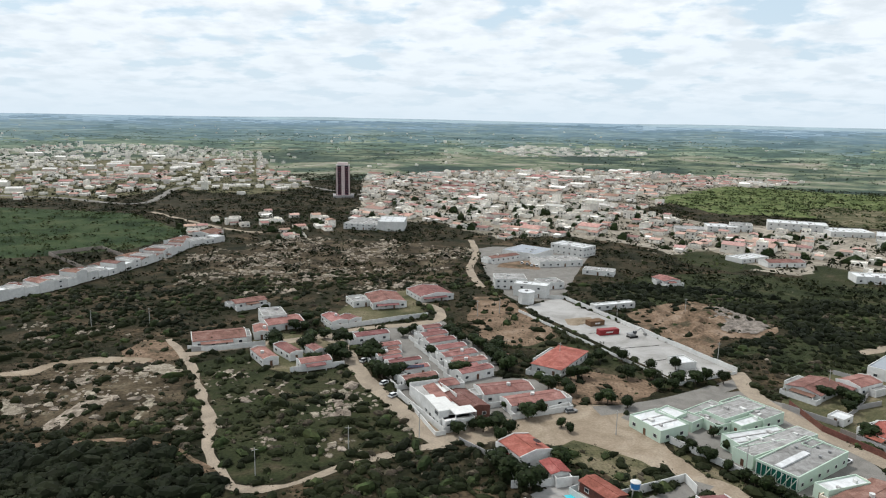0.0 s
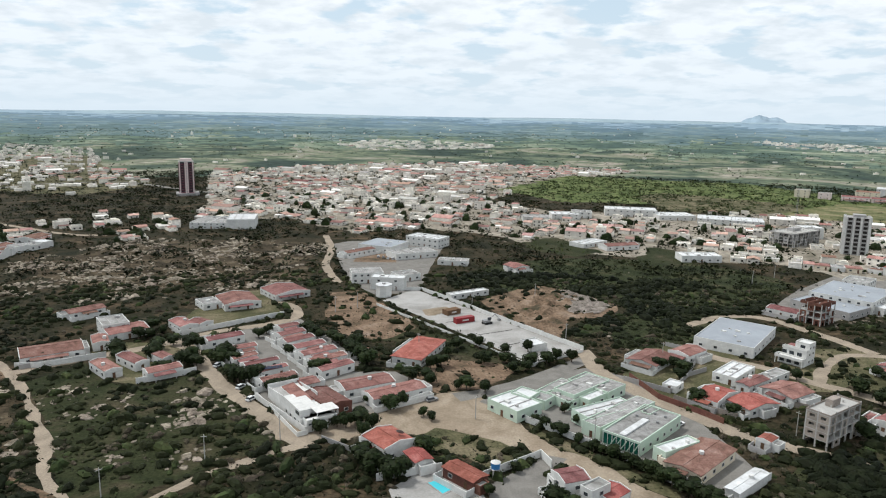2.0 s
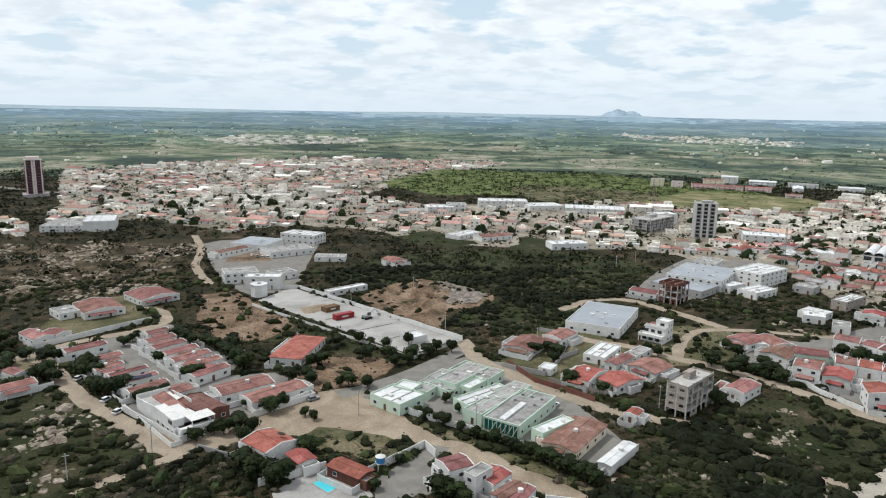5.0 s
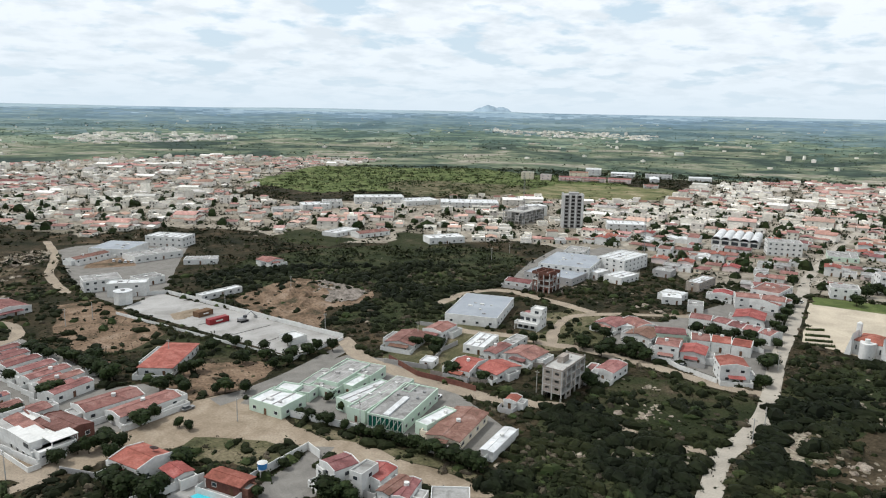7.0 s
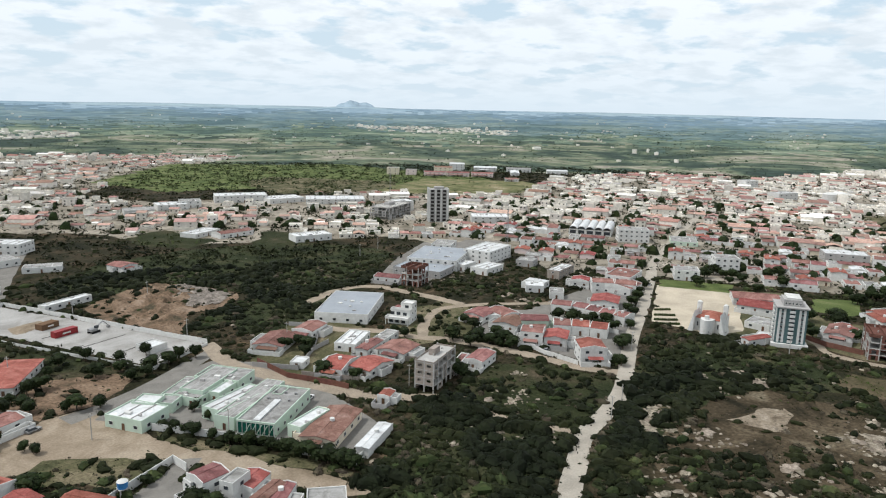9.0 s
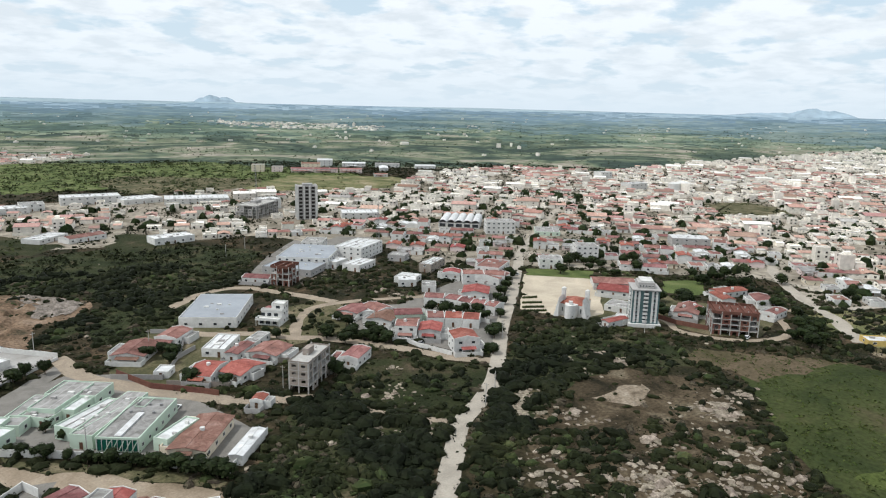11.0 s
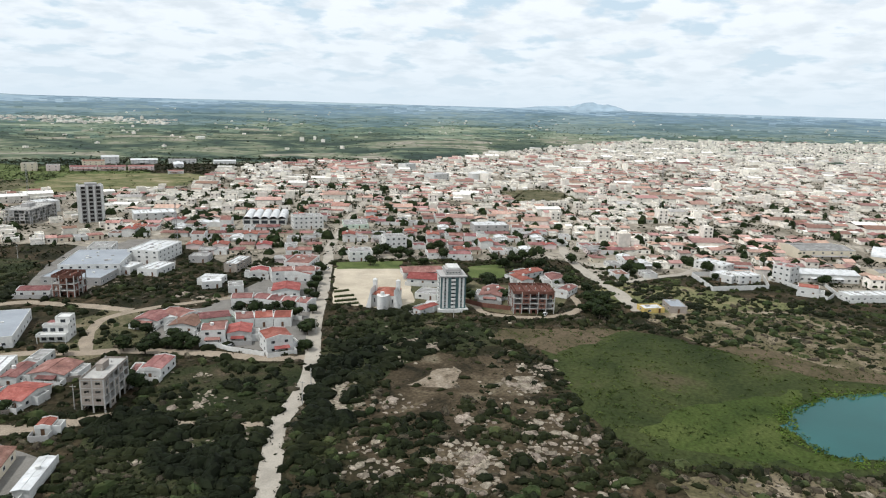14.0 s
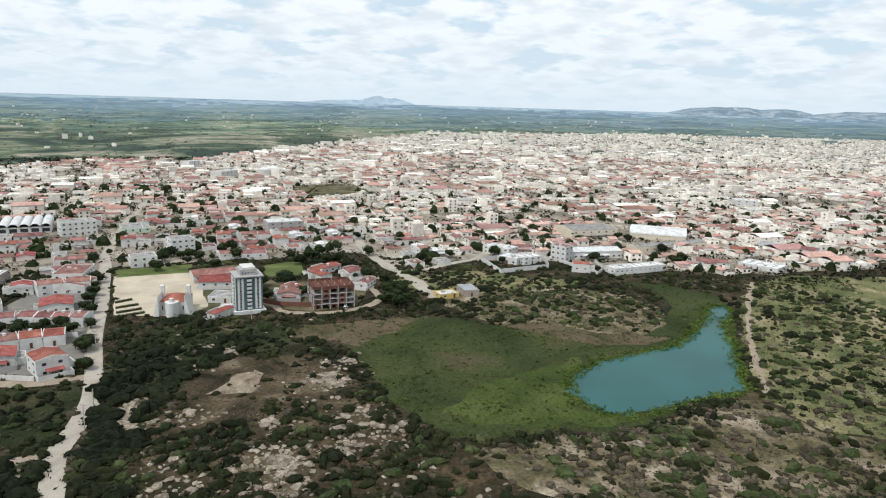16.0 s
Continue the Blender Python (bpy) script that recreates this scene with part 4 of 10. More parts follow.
def modern_villa():
    """A white villa: two storeys behind stepped parapets, a sunken tiled roof and a terrace over a glazed front."""
    ob = thing("villa", 1.2, 199.6, 21.9, "modern white villa with stepped parapets, terraces and a sunken red roof", "house")
    W, D = 11.0, 31.7
    part("wall", solid(box(0, W, 3.0, D, 0, 3.2), box(0.6, W - 3.4, 0.2, 3.0, 0, 3.0)), M["white"], ob)
    part("upper_storey", solid(box(0, 3.2, 4.0, D * 0.55, 3.2, 5.6), box(3.2, 6.8, 5.4, D * 0.5, 3.2, 5.0)), M["white"], ob, "white upper rooms with flat roofs")
    for k in range(6):
        y0, y1 = D * 0.5 + (D * 0.5 - 0.3) * k / 6, D * 0.5 + (D * 0.5 - 0.3) * (k + 1) / 6
        part("parapet", box(W - 0.25, W, y0, y1, 3.2, 5.2 - 0.28 * k), M["white"], ob, "stepped white parapet")
        part("parapet", box(0, 0.25, y0 + 1.0, y1 + 1.0 if k < 5 else D, 3.2, 5.4 - 0.3 * k), M["white"], ob, "stepped white parapet")
    v, f = box(4.2, W - 2.6, D * 0.42, D - 1.4, 3.3, 3.5)
    part("roof", ([(a, b, c + (a - 4.2) * 0.16) for a, b, c in v], f), M["tile"], ob, "sunken roof of faded clay tiles")
    part("roof_terrace", box(0.3, 4.0, D * 0.58, D - 0.4, 3.22, 3.3), M["concrete_yard"], ob, "pale roof terrace")
    part("end_wall", box(0, W, D, D + 0.25, 0, 4.6), M["white"], ob)
    part("terrace", solid(box(0.6, W - 0.5, 0.0, 5.4, 3.0, 3.2), rim(0.6, W - 0.5, 0.0, 5.4, 3.2, 3.9, 0.15)), M["white"], ob, "white roof terrace with a low parapet")
    part("canopy", box(4.2, W + 0.6, 1.0, 6.4, 5.0, 5.2), M["white"], ob, "flat white canopy over the terrace")
    for a in (4.4, W + 0.2):
        part("column", box(a, a + 0.25, 1.2, 1.45, 3.2, 5.0), M["white"], ob)
    for a in (1.2, 3.0, 5.0):
        part("glazing", box(a, a + 1.4, 0.1, 0.198, 0.4, 2.6), M["pane"], ob, "dark glass front")
    for b in (5.0, 8.0, 11.5, 15.0):
        part("window", window_mesh(1.4, 1.2), None, ob, "", pose(0, b, 0.9, 0, 0, -90))
        part("window", window_mesh(1.2, 1.1), None, ob, "", pose(W, b, 0.9, 0, 0, 90))
    part("side_glazing", box(-0.06, -0.002, 4.6, 7.4, 3.8, 5.0), M["pane"], ob, "dark glass band")
    part("yard_wall", solid(box(-3.0, -2.8, -1.0, D + 3, 0, 1.5), box(-2.8, 0.4, -1.0, -0.8, 0, 1.5)), M["white"], ob, "low white wall along the road")
    take_rect(-0.7, 216.3, 111.9, D, W, 1.5)


def terrace_house(x, y):
    """Three storeys that step back, with open terraces and dark glazing."""
    ob = thing("house", x, y, -62, "white three-storey house with stepped terraces and dark windows", "house")
    part("wall", solid(box(-5.0, 5.0, -3.5, 6.0, 0, 3.0), box(-4.2, 5.0, -1.8, 6.0, 3.0, 5.8), box(-0.5, 5.0, 0.6, 6.0, 5.8, 8.4)), M["white"], ob)
    part("terrace", solid(box(-5.6, 5.2, -5.4, -3.4, 2.6, 2.9), rim(-5.6, 5.2, -5.4, -1.8, 2.9, 3.7, 0.14)), M["white"], ob, "white balcony slab with a low wall")
    part("terrace", rim(-4.4, 5.1, -2.0, 0.6, 5.8, 6.6, 0.14), M["white"], ob, "white terrace wall")
    part("roof", box(-4.2, -0.7, 0.8, 5.8, 5.82, 6.1), M["tile"], ob, "small roof of faded clay tiles")
    part("roof_wall", rim(-0.5, 5.0, 0.6, 6.0, 8.4, 8.9, 0.15), M["white"], ob)
    for z, y0 in ((0.7, -3.56), (3.6, -1.86), (6.3, 0.54)):
        for u in (-3.4, -0.6, 2.4):
            if z < 6 or u > 0:
                part("glazing", box(u - 0.9, u + 0.9, y0, y0 + 0.055, z, z + 1.5), M["pane"], ob, "dark glazed opening")
    for z in (0.9, 3.9, 6.4):
        for b in (1.2, 4.2):
            part("window", window_mesh(1.2, 1.1), None, ob, "", pose(5.0, b, z, 0, 0, 90))
    for u in (-5.4, 4.9):
        part("column", box(u, u + 0.25, -5.3, -5.05, 0, 2.6), M["white"], ob)


def hedge(x, y, turn, long):
    """A clipped row of shrubs."""
    pick = np.random.default_rng(round(abs(x * 3 + y)))
    n = int(long / 0.9)
    c, q = math.cos(radians(turn)), math.sin(radians(turn))
    at = np.array([(x + c * (i * 0.9 - long / 2), y + q * (i * 0.9 - long / 2)) for i in range(n)])
    r, h = np.full(n, 0.7), np.full(n, 1.2)
    me = quads_mesh("hedge", np.concatenate([leaf_cloud(pick, at, r, h, 24, 0.25, z0=np.zeros(n)), cores(pick, at, r, h, np.zeros(n), 5)]), M["green_leaf"])
    tagged(new("hedge", me), "clipped green hedge beside the church", "hedge", "church hedges")


def arch_profile(w, d, h, rise, n=14, t=0.0):
    v, f = [], []
    for y in (-d / 2, d / 2):
        v += [(-w / 2 * math.cos(math.pi * i / n), y, h + rise * math.sin(math.pi * i / n)) for i in range(n + 1)]
        v += [(-w / 2 * math.cos(math.pi * i / n), y, h + rise * math.sin(math.pi * i / n) - 0.2) for i in range(n + 1)]
    q = 2 * (n + 1)
    for i in range(n):
        f += [(i, i + 1, q + i + 1, q + i), (n + 1 + i, q + n + 1 + i, q + n + 2 + i, n + 2 + i), (i, n + 1 + i, n + 2 + i, i + 1), (q + i, q + i + 1, q + n + 2 + i, q + n + 1 + i)]
    return v, f


def arch_hall(x, y, turn, w, d, h):
    ob = thing("arched_hall", x, y, turn, "large hall under a pale barrel roof", "hall")
    long, short = max(w, d), min(w, d)
    m = pose(0, 0, 0, 0, 0, 90 if w >= d else 0)
    part("wall", box(-short / 2 + 0.2, short / 2 - 0.2, -long / 2 + 0.2, long / 2 - 0.2, 0, h * 0.55), M["cream"], ob, "", m)
    part("roof", arch_profile(short, long, h * 0.5, h * 0.55), M["white_roof"], ob, "pale barrel roof", m)
    for s in (-1, 1):
        v = [(-short / 2 * 0.96 * math.cos(math.pi * i / 14), s * (long / 2 - 0.3), h * 0.5 + h * 0.5 * math.sin(math.pi * i / 14)) for i in range(15)]
        part("gable", (v, [tuple(range(15)) if s > 0 else tuple(range(14, -1, -1))]), M["cream"], ob, "", m)


def arcade_hall(x, y, turn, w, d, h):
    ob = thing("market_hall", x, y, turn, "white hall with four rounded bays along its front", "hall")
    part("wall", box(-w / 2, w / 2, -d / 2, d / 2, 0, h * 0.6), M["white"], ob)
    for i in range(5):
        c = -w / 2 + w / 5 * (i + 0.5)
        v, f = arch_profile(w / 5 - 0.3, d + 1.0, h * 0.6, h * 0.35)
        part("vault", ([(p + c, q, r) for p, q, r in v], f), M["white_roof"], ob, "rounded white vault")
        part("bay_window", box(c - w / 14, c + w / 14, -d / 2 - 0.06, -d / 2 - 0.002, 1.0, h * 0.5), M["pane"], ob)


def mast(x, y, h):
    ob = thing("radio_mast", x, y, 20, "tall lattice radio mast of painted steel", "mast")
    b, t = 0.9 + h * 0.012, 0.35
    for i in range(3):
        a = 2.0944 * i
        part("leg", limb(b * math.cos(a), b * math.sin(a), 0, t * math.cos(a), t * math.sin(a), h, 0.12, 0.09, 5), M["steel"], ob)
    n = int(h / 2.4)
    V = []
    for k in range(n):
        for i in range(3):
            a, c = 2.0944 * i, 2.0944 * (i + (1 if k % 2 else -1))
            r0, r1 = b + (t - b) * k / n, b + (t - b) * (k + 1) / n
            V.append(limb(r0 * math.cos(a), r0 * math.sin(a), h * k / n, r1 * math.cos(c), r1 * math.sin(c), h * (k + 1) / n, 0.05, 0.05, 4))
    part("lattice", solid(*V), M["steel"], ob)
    part("aerial", limb(0, 0, h, 0, 0, h + 4, 0.06, 0.03, 5), M["steel"], ob)


def water_tank(x, y):
    ob = thing("water_tank", x, y, 0, "blue plastic water tank with a white lid on a concrete stand", "water tank")
    for i in range(4):
        part("leg", box((i % 2) * 1.6 - 0.95, (i % 2) * 1.6 - 0.65, (i // 2) * 1.6 - 0.95, (i // 2) * 1.6 - 0.65, 0, 2.6), M["concrete"], ob)
    part("platform", box(-1.2, 1.2, -1.2, 1.2, 2.6, 2.8), M["concrete"], ob)
    drum = part("drum", prism(1.15, 2.8, 4.5, 24, r2=1.3), M["blue"], ob)
    part("lid", prism(1.38, 4.5, 4.9, 24, r2=0.5), M["white"], drum, "white domed lid")


def swimming_pool(points):
    cx, cy = sum(p[0] for p in points) / 4, sum(p[1] for p in points) / 4
    ob = thing("swimming_pool", cx, cy, 0, "rectangular pool of turquoise water with a pale edge", "pool")
    big = [((x - cx) * 1.18, (y - cy) * 1.18) for x, y in points]
    part("edge", ([(x, y, z) for z in (0.0, 0.16) for x, y in big], [(4, 5, 6, 7), (0, 1, 5, 4), (1, 2, 6, 5), (2, 3, 7, 6), (3, 0, 4, 7)]), M["concrete_yard"], ob)
    part("water", ([(x - cx, y - cy, 0.19) for x, y in points], [(0, 1, 2, 3)]), M["pool"], ob, "clear turquoise water")


def storage_tank(x, y):
    ob = thing("storage_tank", x, y, 0, "large round white water reservoir among the roofs", "water tank")
    part("drum", prism(7.2, 0, 9.5, 28), M["white"], ob)
    part("dome", prism(7.3, 9.5, 11.2, 28, r2=2.2), M["white"], ob, "shallow white dome")


def utility_pole(x, y, turn=0, h=8.0):
    ob = thing("utility_pole", x, y, turn, "grey concrete utility pole with a cross-arm", "utility pole", "utility poles")
    part("shaft", limb(0, 0, 0, 0, 0, h, 0.17, 0.1, 8), M["concrete"], ob)
    part("cross_arm", box(-0.9, 0.9, -0.06, 0.06, h - 0.7, h - 0.55), M["concrete"], ob)
    for u in (-0.75, 0.0, 0.75):
        part("insulator", prism(0.07, h - 0.55, h - 0.3, 8, u), M["bark"], ob)


def car(x, y, turn, mat="car_white", label="small white car parked beside the road", tall=1.45, long=4.3):
    ob = thing("car", x, y, turn, label, "car", "parked cars")
    a, w = long / 2, 0.86
    v = [(-a, -w, 0.35), (a, -w, 0.35), (a, w, 0.35), (-a, w, 0.35), (-a, -w, 0.85), (a, -w, 0.8), (a, w, 0.8), (-a, w, 0.85)]
    f = [(0, 3, 2, 1), (4, 5, 6, 7), (0, 1, 5, 4), (1, 2, 6, 5), (2, 3, 7, 6), (3, 0, 4, 7)]
    part("body", (v, f), M[mat], ob)
    k = 0.72
    part("cabin", ([(-a * 0.85, -w * 0.95, 0.84), (a * 0.45, -w * 0.95, 0.82), (a * 0.45, w * 0.95, 0.82), (-a * 0.85, w * 0.95, 0.84),
                    (-a * 0.7, -w * k, tall), (a * 0.15, -w * k, tall), (a * 0.15, w * k, tall), (-a * 0.7, w * k, tall)], f), M["pane"], ob, "dark glass cabin")
    part("roof_panel", box(-a * 0.7, a * 0.15, -w * k, w * k, tall + 0.002, tall + 0.05), M[mat], ob)
    for sx in (-0.62, 0.62):
        for sy in (-1, 1):
            vv, ff = prism(0.32, -0.1, 0.1, 14)
            wheel = part("wheel", ([(p + a * sx, r + sy * (w - 0.05), q + 0.33) for p, q, r in vv], ff), M["rubber"], ob)
            rv, rf = prism(0.19, -0.115, 0.115, 10)
            part("rim", ([(p + a * sx, r + sy * (w - 0.05), q + 0.33) for p, q, r in rv], rf), M["steel"], wheel, "grey metal rim")


def excavator(x, y, turn):
    ob = thing("excavator", x, y, turn, "dark excavator with its arm lowered on the concrete yard", "excavator", z=0.05)
    for s in (-1, 1):
        part("crawler", box(-2.0, 2.0, s * 1.2 - 0.3, s * 1.2 + 0.3, 0, 0.8), M["rubber"], ob)
    part("body", box(-2.2, 1.2, -1.2, 1.2, 0.85, 1.9), M["steel"], ob)
    part("cab", box(0.0, 1.5, -1.2, -0.2, 1.9, 2.9), M["pane"], ob)
    part("boom", limb(1.2, 0.3, 1.6, 5.0, 0.3, 3.6, 0.3, 0.22, 4), M["steel"], ob)
    part("dipper", limb(5.0, 0.3, 3.6, 7.6, 0.3, 1.0, 0.22, 0.16, 4), M["steel"], ob)
    part("bucket", box(7.0, 8.1, -0.3, 0.9, 0.05, 1.0), M["steel"], ob)


def satellite_dish(x, y, z, turn):
    ob = thing("satellite_dish", x, y, turn, "pale mesh satellite dish standing on a tiled roof", "dish", z=z)
    V, F = [(0, 0, 0)], []
    for k in (1, 2, 3):
        for i in range(16):
            a, r = 6.2832 * i / 16, 0.4 * k
            V.append((r * math.cos(a), r * math.sin(a), 0.16 * r * r * 1.4))
    F += [(0, 1 + i, 1 + (i + 1) % 16) for i in range(16)]
    for k in (0, 1):
        F += [(1 + 16 * k + i, 17 + 16 * k + i, 17 + 16 * k + (i + 1) % 16, 1 + 16 * k + (i + 1) % 16) for i in range(16)]
    part("reflector", (V, F), M["sheet"], ob, "", pose(0, 0, 1.1, 50, 0, 0))
    part("stand", limb(0, 0, -0.6, 0, 0, 1.1, 0.06, 0.05, 6), M["steel"], ob)


def heap(name, points, height, mat, label, step=1.6, seed=1.0, z=0.03):
    """Dug earth or rubble: a rough sheet that rises from its edge."""
    xs, ys = [p[0] for p in points], [p[1] for p in points]
    gx, gy = np.meshgrid(np.arange(min(xs), max(xs), step), np.arange(min(ys), max(ys), step), indexing="ij")
    near = np.full(gx.shape, 1e9)
    for (ax, ay), (bx, by) in zip(points, points[1:] + points[:1]):
        L = (bx - ax) ** 2 + (by - ay) ** 2 + 1e-9
        t = np.clip(((gx - ax) * (bx - ax) + (gy - ay) * (by - ay)) / L, 0, 1)
        near = np.minimum(near, np.hypot(gx - ax - t * (bx - ax), gy - ay - t * (by - ay)))
    near = np.where(inside(points, gx, gy), near, -near)
    V, F = [], []
    n, m = gx.shape
    for i in range(n):
        for j in range(m):
            a, b = gx[i, j], gy[i, j]
            k = min(max(near[i, j] / 7.0, 0), 1)
            lump = abs(noise.noise((a * 0.09, b * 0.09, seed))) * 1.5 + 0.45 * noise.noise((a * 0.3, b * 0.3, seed)) + 0.25 * noise.noise((a * 0.8, b * 0.8, seed))
            V.append((a, b, z + max(0.0, height * k * lump)))
    for i in range(n - 1):
        for j in range(m - 1):
            if near[i, j] > 0 and near[i + 1, j + 1] > 0 and near[i, j + 1] > 0 and near[i + 1, j] > 0:
                F.append((i * m + j, (i + 1) * m + j, (i + 1) * m + j + 1, i * m + j + 1))
    return tagged(new(name, mesh_of(name, V, F, M[mat])), label, "earth heap", kind="structure")


def solar_panels(x, y, z, turn, count=6):
    ob = thing("solar_array", x, y, turn, "row of dark solar panels on a tiled roof", "solar panels", z=z)
    for i in range(count):
        v, f = box(i * 1.1 - count * 0.55, i * 1.1 - count * 0.55 + 1.04, -0.9, 0.9, 0.0, 0.06)
        part("panel", ([(a, b, c + b * 0.2) for a, b, c in v], f), M["solar"], ob)


def yard_joint(x, y, turn, long):
    ob = new("yard_joint", mesh_of("yard_joint", *box(-long / 2, long / 2, -0.22, 0.22, 0, 0.06), M["dark"]))
    ob.matrix_world = pose(x, y, 0.05, 0, 0, turn)
    tagged(ob, "dark open joint between concrete slabs", "joint", kind="structure")


def octagon(x, y, r, h):
    """An eight-sided white block with a low roof and a rim."""
    ob = thing("stair_tower", x, y, 10, "white eight-sided block beside the school", "building")
    part("wall", prism(r, 0, h, 8), M["white"], ob)
    part("roof", prism(r + 0.25, h, h + 0.35, 8), M["white_roof"], ob, "pale flat roof")
    part("hatch", box(-0.8, 0.8, -0.6, 0.6, h + 0.35, h + 1.0), M["grey"], ob)


# ---- lots, fields, water ----
OUTCROPS = []
patch("field_1", [(-128.2, 268.5), (-125.4, 283.2), (-111.0, 281.0), (-100.8, 266.0), (-104.9, 257.9), (-121.5, 257.0)], "red_dirt", "bare reddish clearing in the scrub", value=7)
patch("field_2", [(16.8, 366.2), (31.7, 370.2), (41.6, 341.4), (52.8, 300.1), (41.0, 288.7), (27.0, 280.5), (17.8, 295.8), (12.0, 323.1)], "red_dirt", "bare reddish field with dry grass", ragged=1.1, value=7)
patch("field_3", [(43.0, 244.8), (56.2, 256.1), (76.7, 247.2), (78.7, 237.9), (62.0, 224.9), (46.9, 222.4), (40.6, 231.3)], "red_dirt", "bare dirt yard beside a red-roofed house", value=7)
patch("field_4", [(91.3, 338.0), (112.5, 355.0), (134.5, 368.9), (160.1, 320.3), (146.7, 301.9), (125.4, 300.8), (110.7, 272.2), (104.6, 277.8), (96.5, 303.6)], "red_dirt", "dug-over clay building site", ragged=1.1, value=7)
heap("earth_heap", [(95.3, 337.1), (133.1, 365.0), (148.2, 340.8), (127.6, 306.2), (111.9, 275.2), (105.7, 280.8), (97.9, 308.1)], 2.6, "red_dirt", "dug-over clay heaps on a building site")
heap("rubble_heap", [(131.6, 353.3), (147.9, 356.4), (157.8, 320.8), (143.8, 305.6), (128.1, 311.2)], 3.0, "rubble", "heaps of broken stone on a building site", seed=6.0, z=0.06)
heap("sand_heap", [(59.0, 327.0), (72.6, 331.2), (75.4, 323.2), (63.1, 315.1), (58.4, 316.2)], 1.6, "dirt", "low sand heap on the concrete yard", step=0.8, seed=3.0, z=0.06)
patch("yard_1", [(42.3, 346.7), (62.3, 367.3), (115.4, 260.2), (89.3, 244.8)], "concrete_yard", "pale concrete yard of large slabs", ragged=0.1, z=0.05)
patch("yard_2", [(26.3, 507.3), (37.7, 516.4), (112.5, 514.3), (81.1, 419.7), (63.4, 359.5), (39.4, 358.8), (29.2, 386.2), (26.2, 434.4)], "street", "grey paved school forecourt", ragged=0.2, z=0.04)
patch("yard_3", [(40.6, 467.2), (66.5, 464.0), (61.9, 437.2), (34.8, 442.8)], "red_dirt", "bare school yard", ragged=0.3, z=0.06)
patch("dirt_square", [(-7.3, 214.3), (4.6, 207.5), (23.1, 211.9), (43.6, 221.4), (56.4, 222.4), (62.1, 216.0), (66.5, 195.9), (71.4, 180.8), (83.9, 161.6), (95.9, 137.0), (97.3, 125.4), (89.4, 130.0), (79.4, 146.6), (67.5, 171.1), (58.0, 181.2), (37.2, 192.4), (23.1, 196.7), (11.5, 192.7), (-0.1, 192.9), (-7.4, 197.1)], "dirt", "wide sandy dirt square where tracks meet", z=0.025)
patch("grass_island", [(32.8, 193.0), (40.5, 196.5), (53.6, 188.1), (64.2, 177.6), (65.5, 172.3), (52.4, 169.1), (48.1, 169.8), (44.3, 177.9), (35.4, 184.1)], "dry_grass", "patch of trampled dry grass", z=0.04, value=7)
patch("verge", [(69.7, 194.9), (77.9, 179.1), (92.1, 156.9), (100.1, 137.9), (96.9, 135.8), (87.5, 155.1), (75.7, 174.2), (68.9, 187.8)], "dry_grass", "weedy verge in front of the clinic wall", z=0.04, value=7)
patch("clinic_ground", [(58.7, 214.0), (73.2, 228.7), (107.3, 238.4), (120.3, 225.9), (124.2, 180.6), (122.1, 153.4), (102.7, 141.6), (97.1, 155.0), (85.4, 177.2), (72.7, 196.7)], "street", "paved ground of the clinic", ragged=0.2, z=0.045)
patch("pool_terrace", [(21.4, 163.5), (31.7, 172.0), (43.1, 173.9), (45.5, 153.9), (37.7, 151.9), (21.8, 156.1)], "concrete_yard", "pale paved terrace round a pool", ragged=0.2, z=0.05)
patch("court", [(48.5, 161.6), (68.2, 174.3), (73.1, 171.2), (65.7, 163.2), (59.0, 149.7), (44.4, 150.2)], "street", "grey paved forecourt of a villa", ragged=0.2, z=0.05)
patch("sand_square", [(282.2, 159.3), (345.8, 193.6), (363.9, 159.9), (344.6, 146.8), (300.6, 125.3), (285.1, 129.9)], "sand", "pale sand square beside the church", ragged=0.5)
patch("estate_ground_1", [(-37.3, 290.0), (-23.5, 307.4), (0.9, 319.8), (12.1, 293.0), (23.8, 255.5), (4.2, 244.5), (0.1, 234.6), (-14.7, 232.8), (-26.7, 262.2)], "street", "paved lanes and yards of the housing estate", ragged=0.2, z=0.012)
patch("estate_ground_2", [(-15.6, 230.7), (2.2, 244.4), (14.8, 249.1), (34.6, 246.1), (44.8, 229.1), (43.2, 219.9), (22.8, 209.3), (14.3, 202.4), (3.8, 198.1), (-3.2, 207.4)], "street", "paved yards of the villas", ragged=0.2, z=0.014)
patch("estate_ground_3", [(-80.8, 285.9), (-69.9, 296.0), (-44.4, 292.0), (-36.7, 257.8), (-55.7, 247.7), (-66.8, 252.5)], "dry_grass", "trodden yards behind white walls", ragged=0.2, z=0.012)
patch("estate_ground_4", [(-53.1, 307.3), (-50.7, 333.9), (-40.8, 370.8), (-19.0, 377.6), (-6.8, 326.9), (-36.5, 308.3), (-49.2, 300.6)], "dry_grass", "trodden yards behind white walls", ragged=0.2, z=0.012)
patch("block_ground_1", [(118.0, 228.3), (127.3, 247.1), (151.4, 257.8), (169.4, 260.0), (175.7, 234.1), (189.3, 212.1), (164.9, 189.9), (157.8, 195.8), (136.4, 186.4), (124.6, 204.1)], "dry_grass", "worn yards between houses", ragged=0.3, z=0.012)
patch("block_ground_2", [(218.1, 218.6), (236.8, 220.3), (251.1, 207.6), (273.4, 210.7), (309.0, 214.2), (329.7, 196.1), (277.1, 165.8), (234.7, 142.0), (217.0, 139.5), (211.2, 176.3), (208.8, 192.2)], "street", "paved yards between the row houses", ragged=0.3, z=0.012)
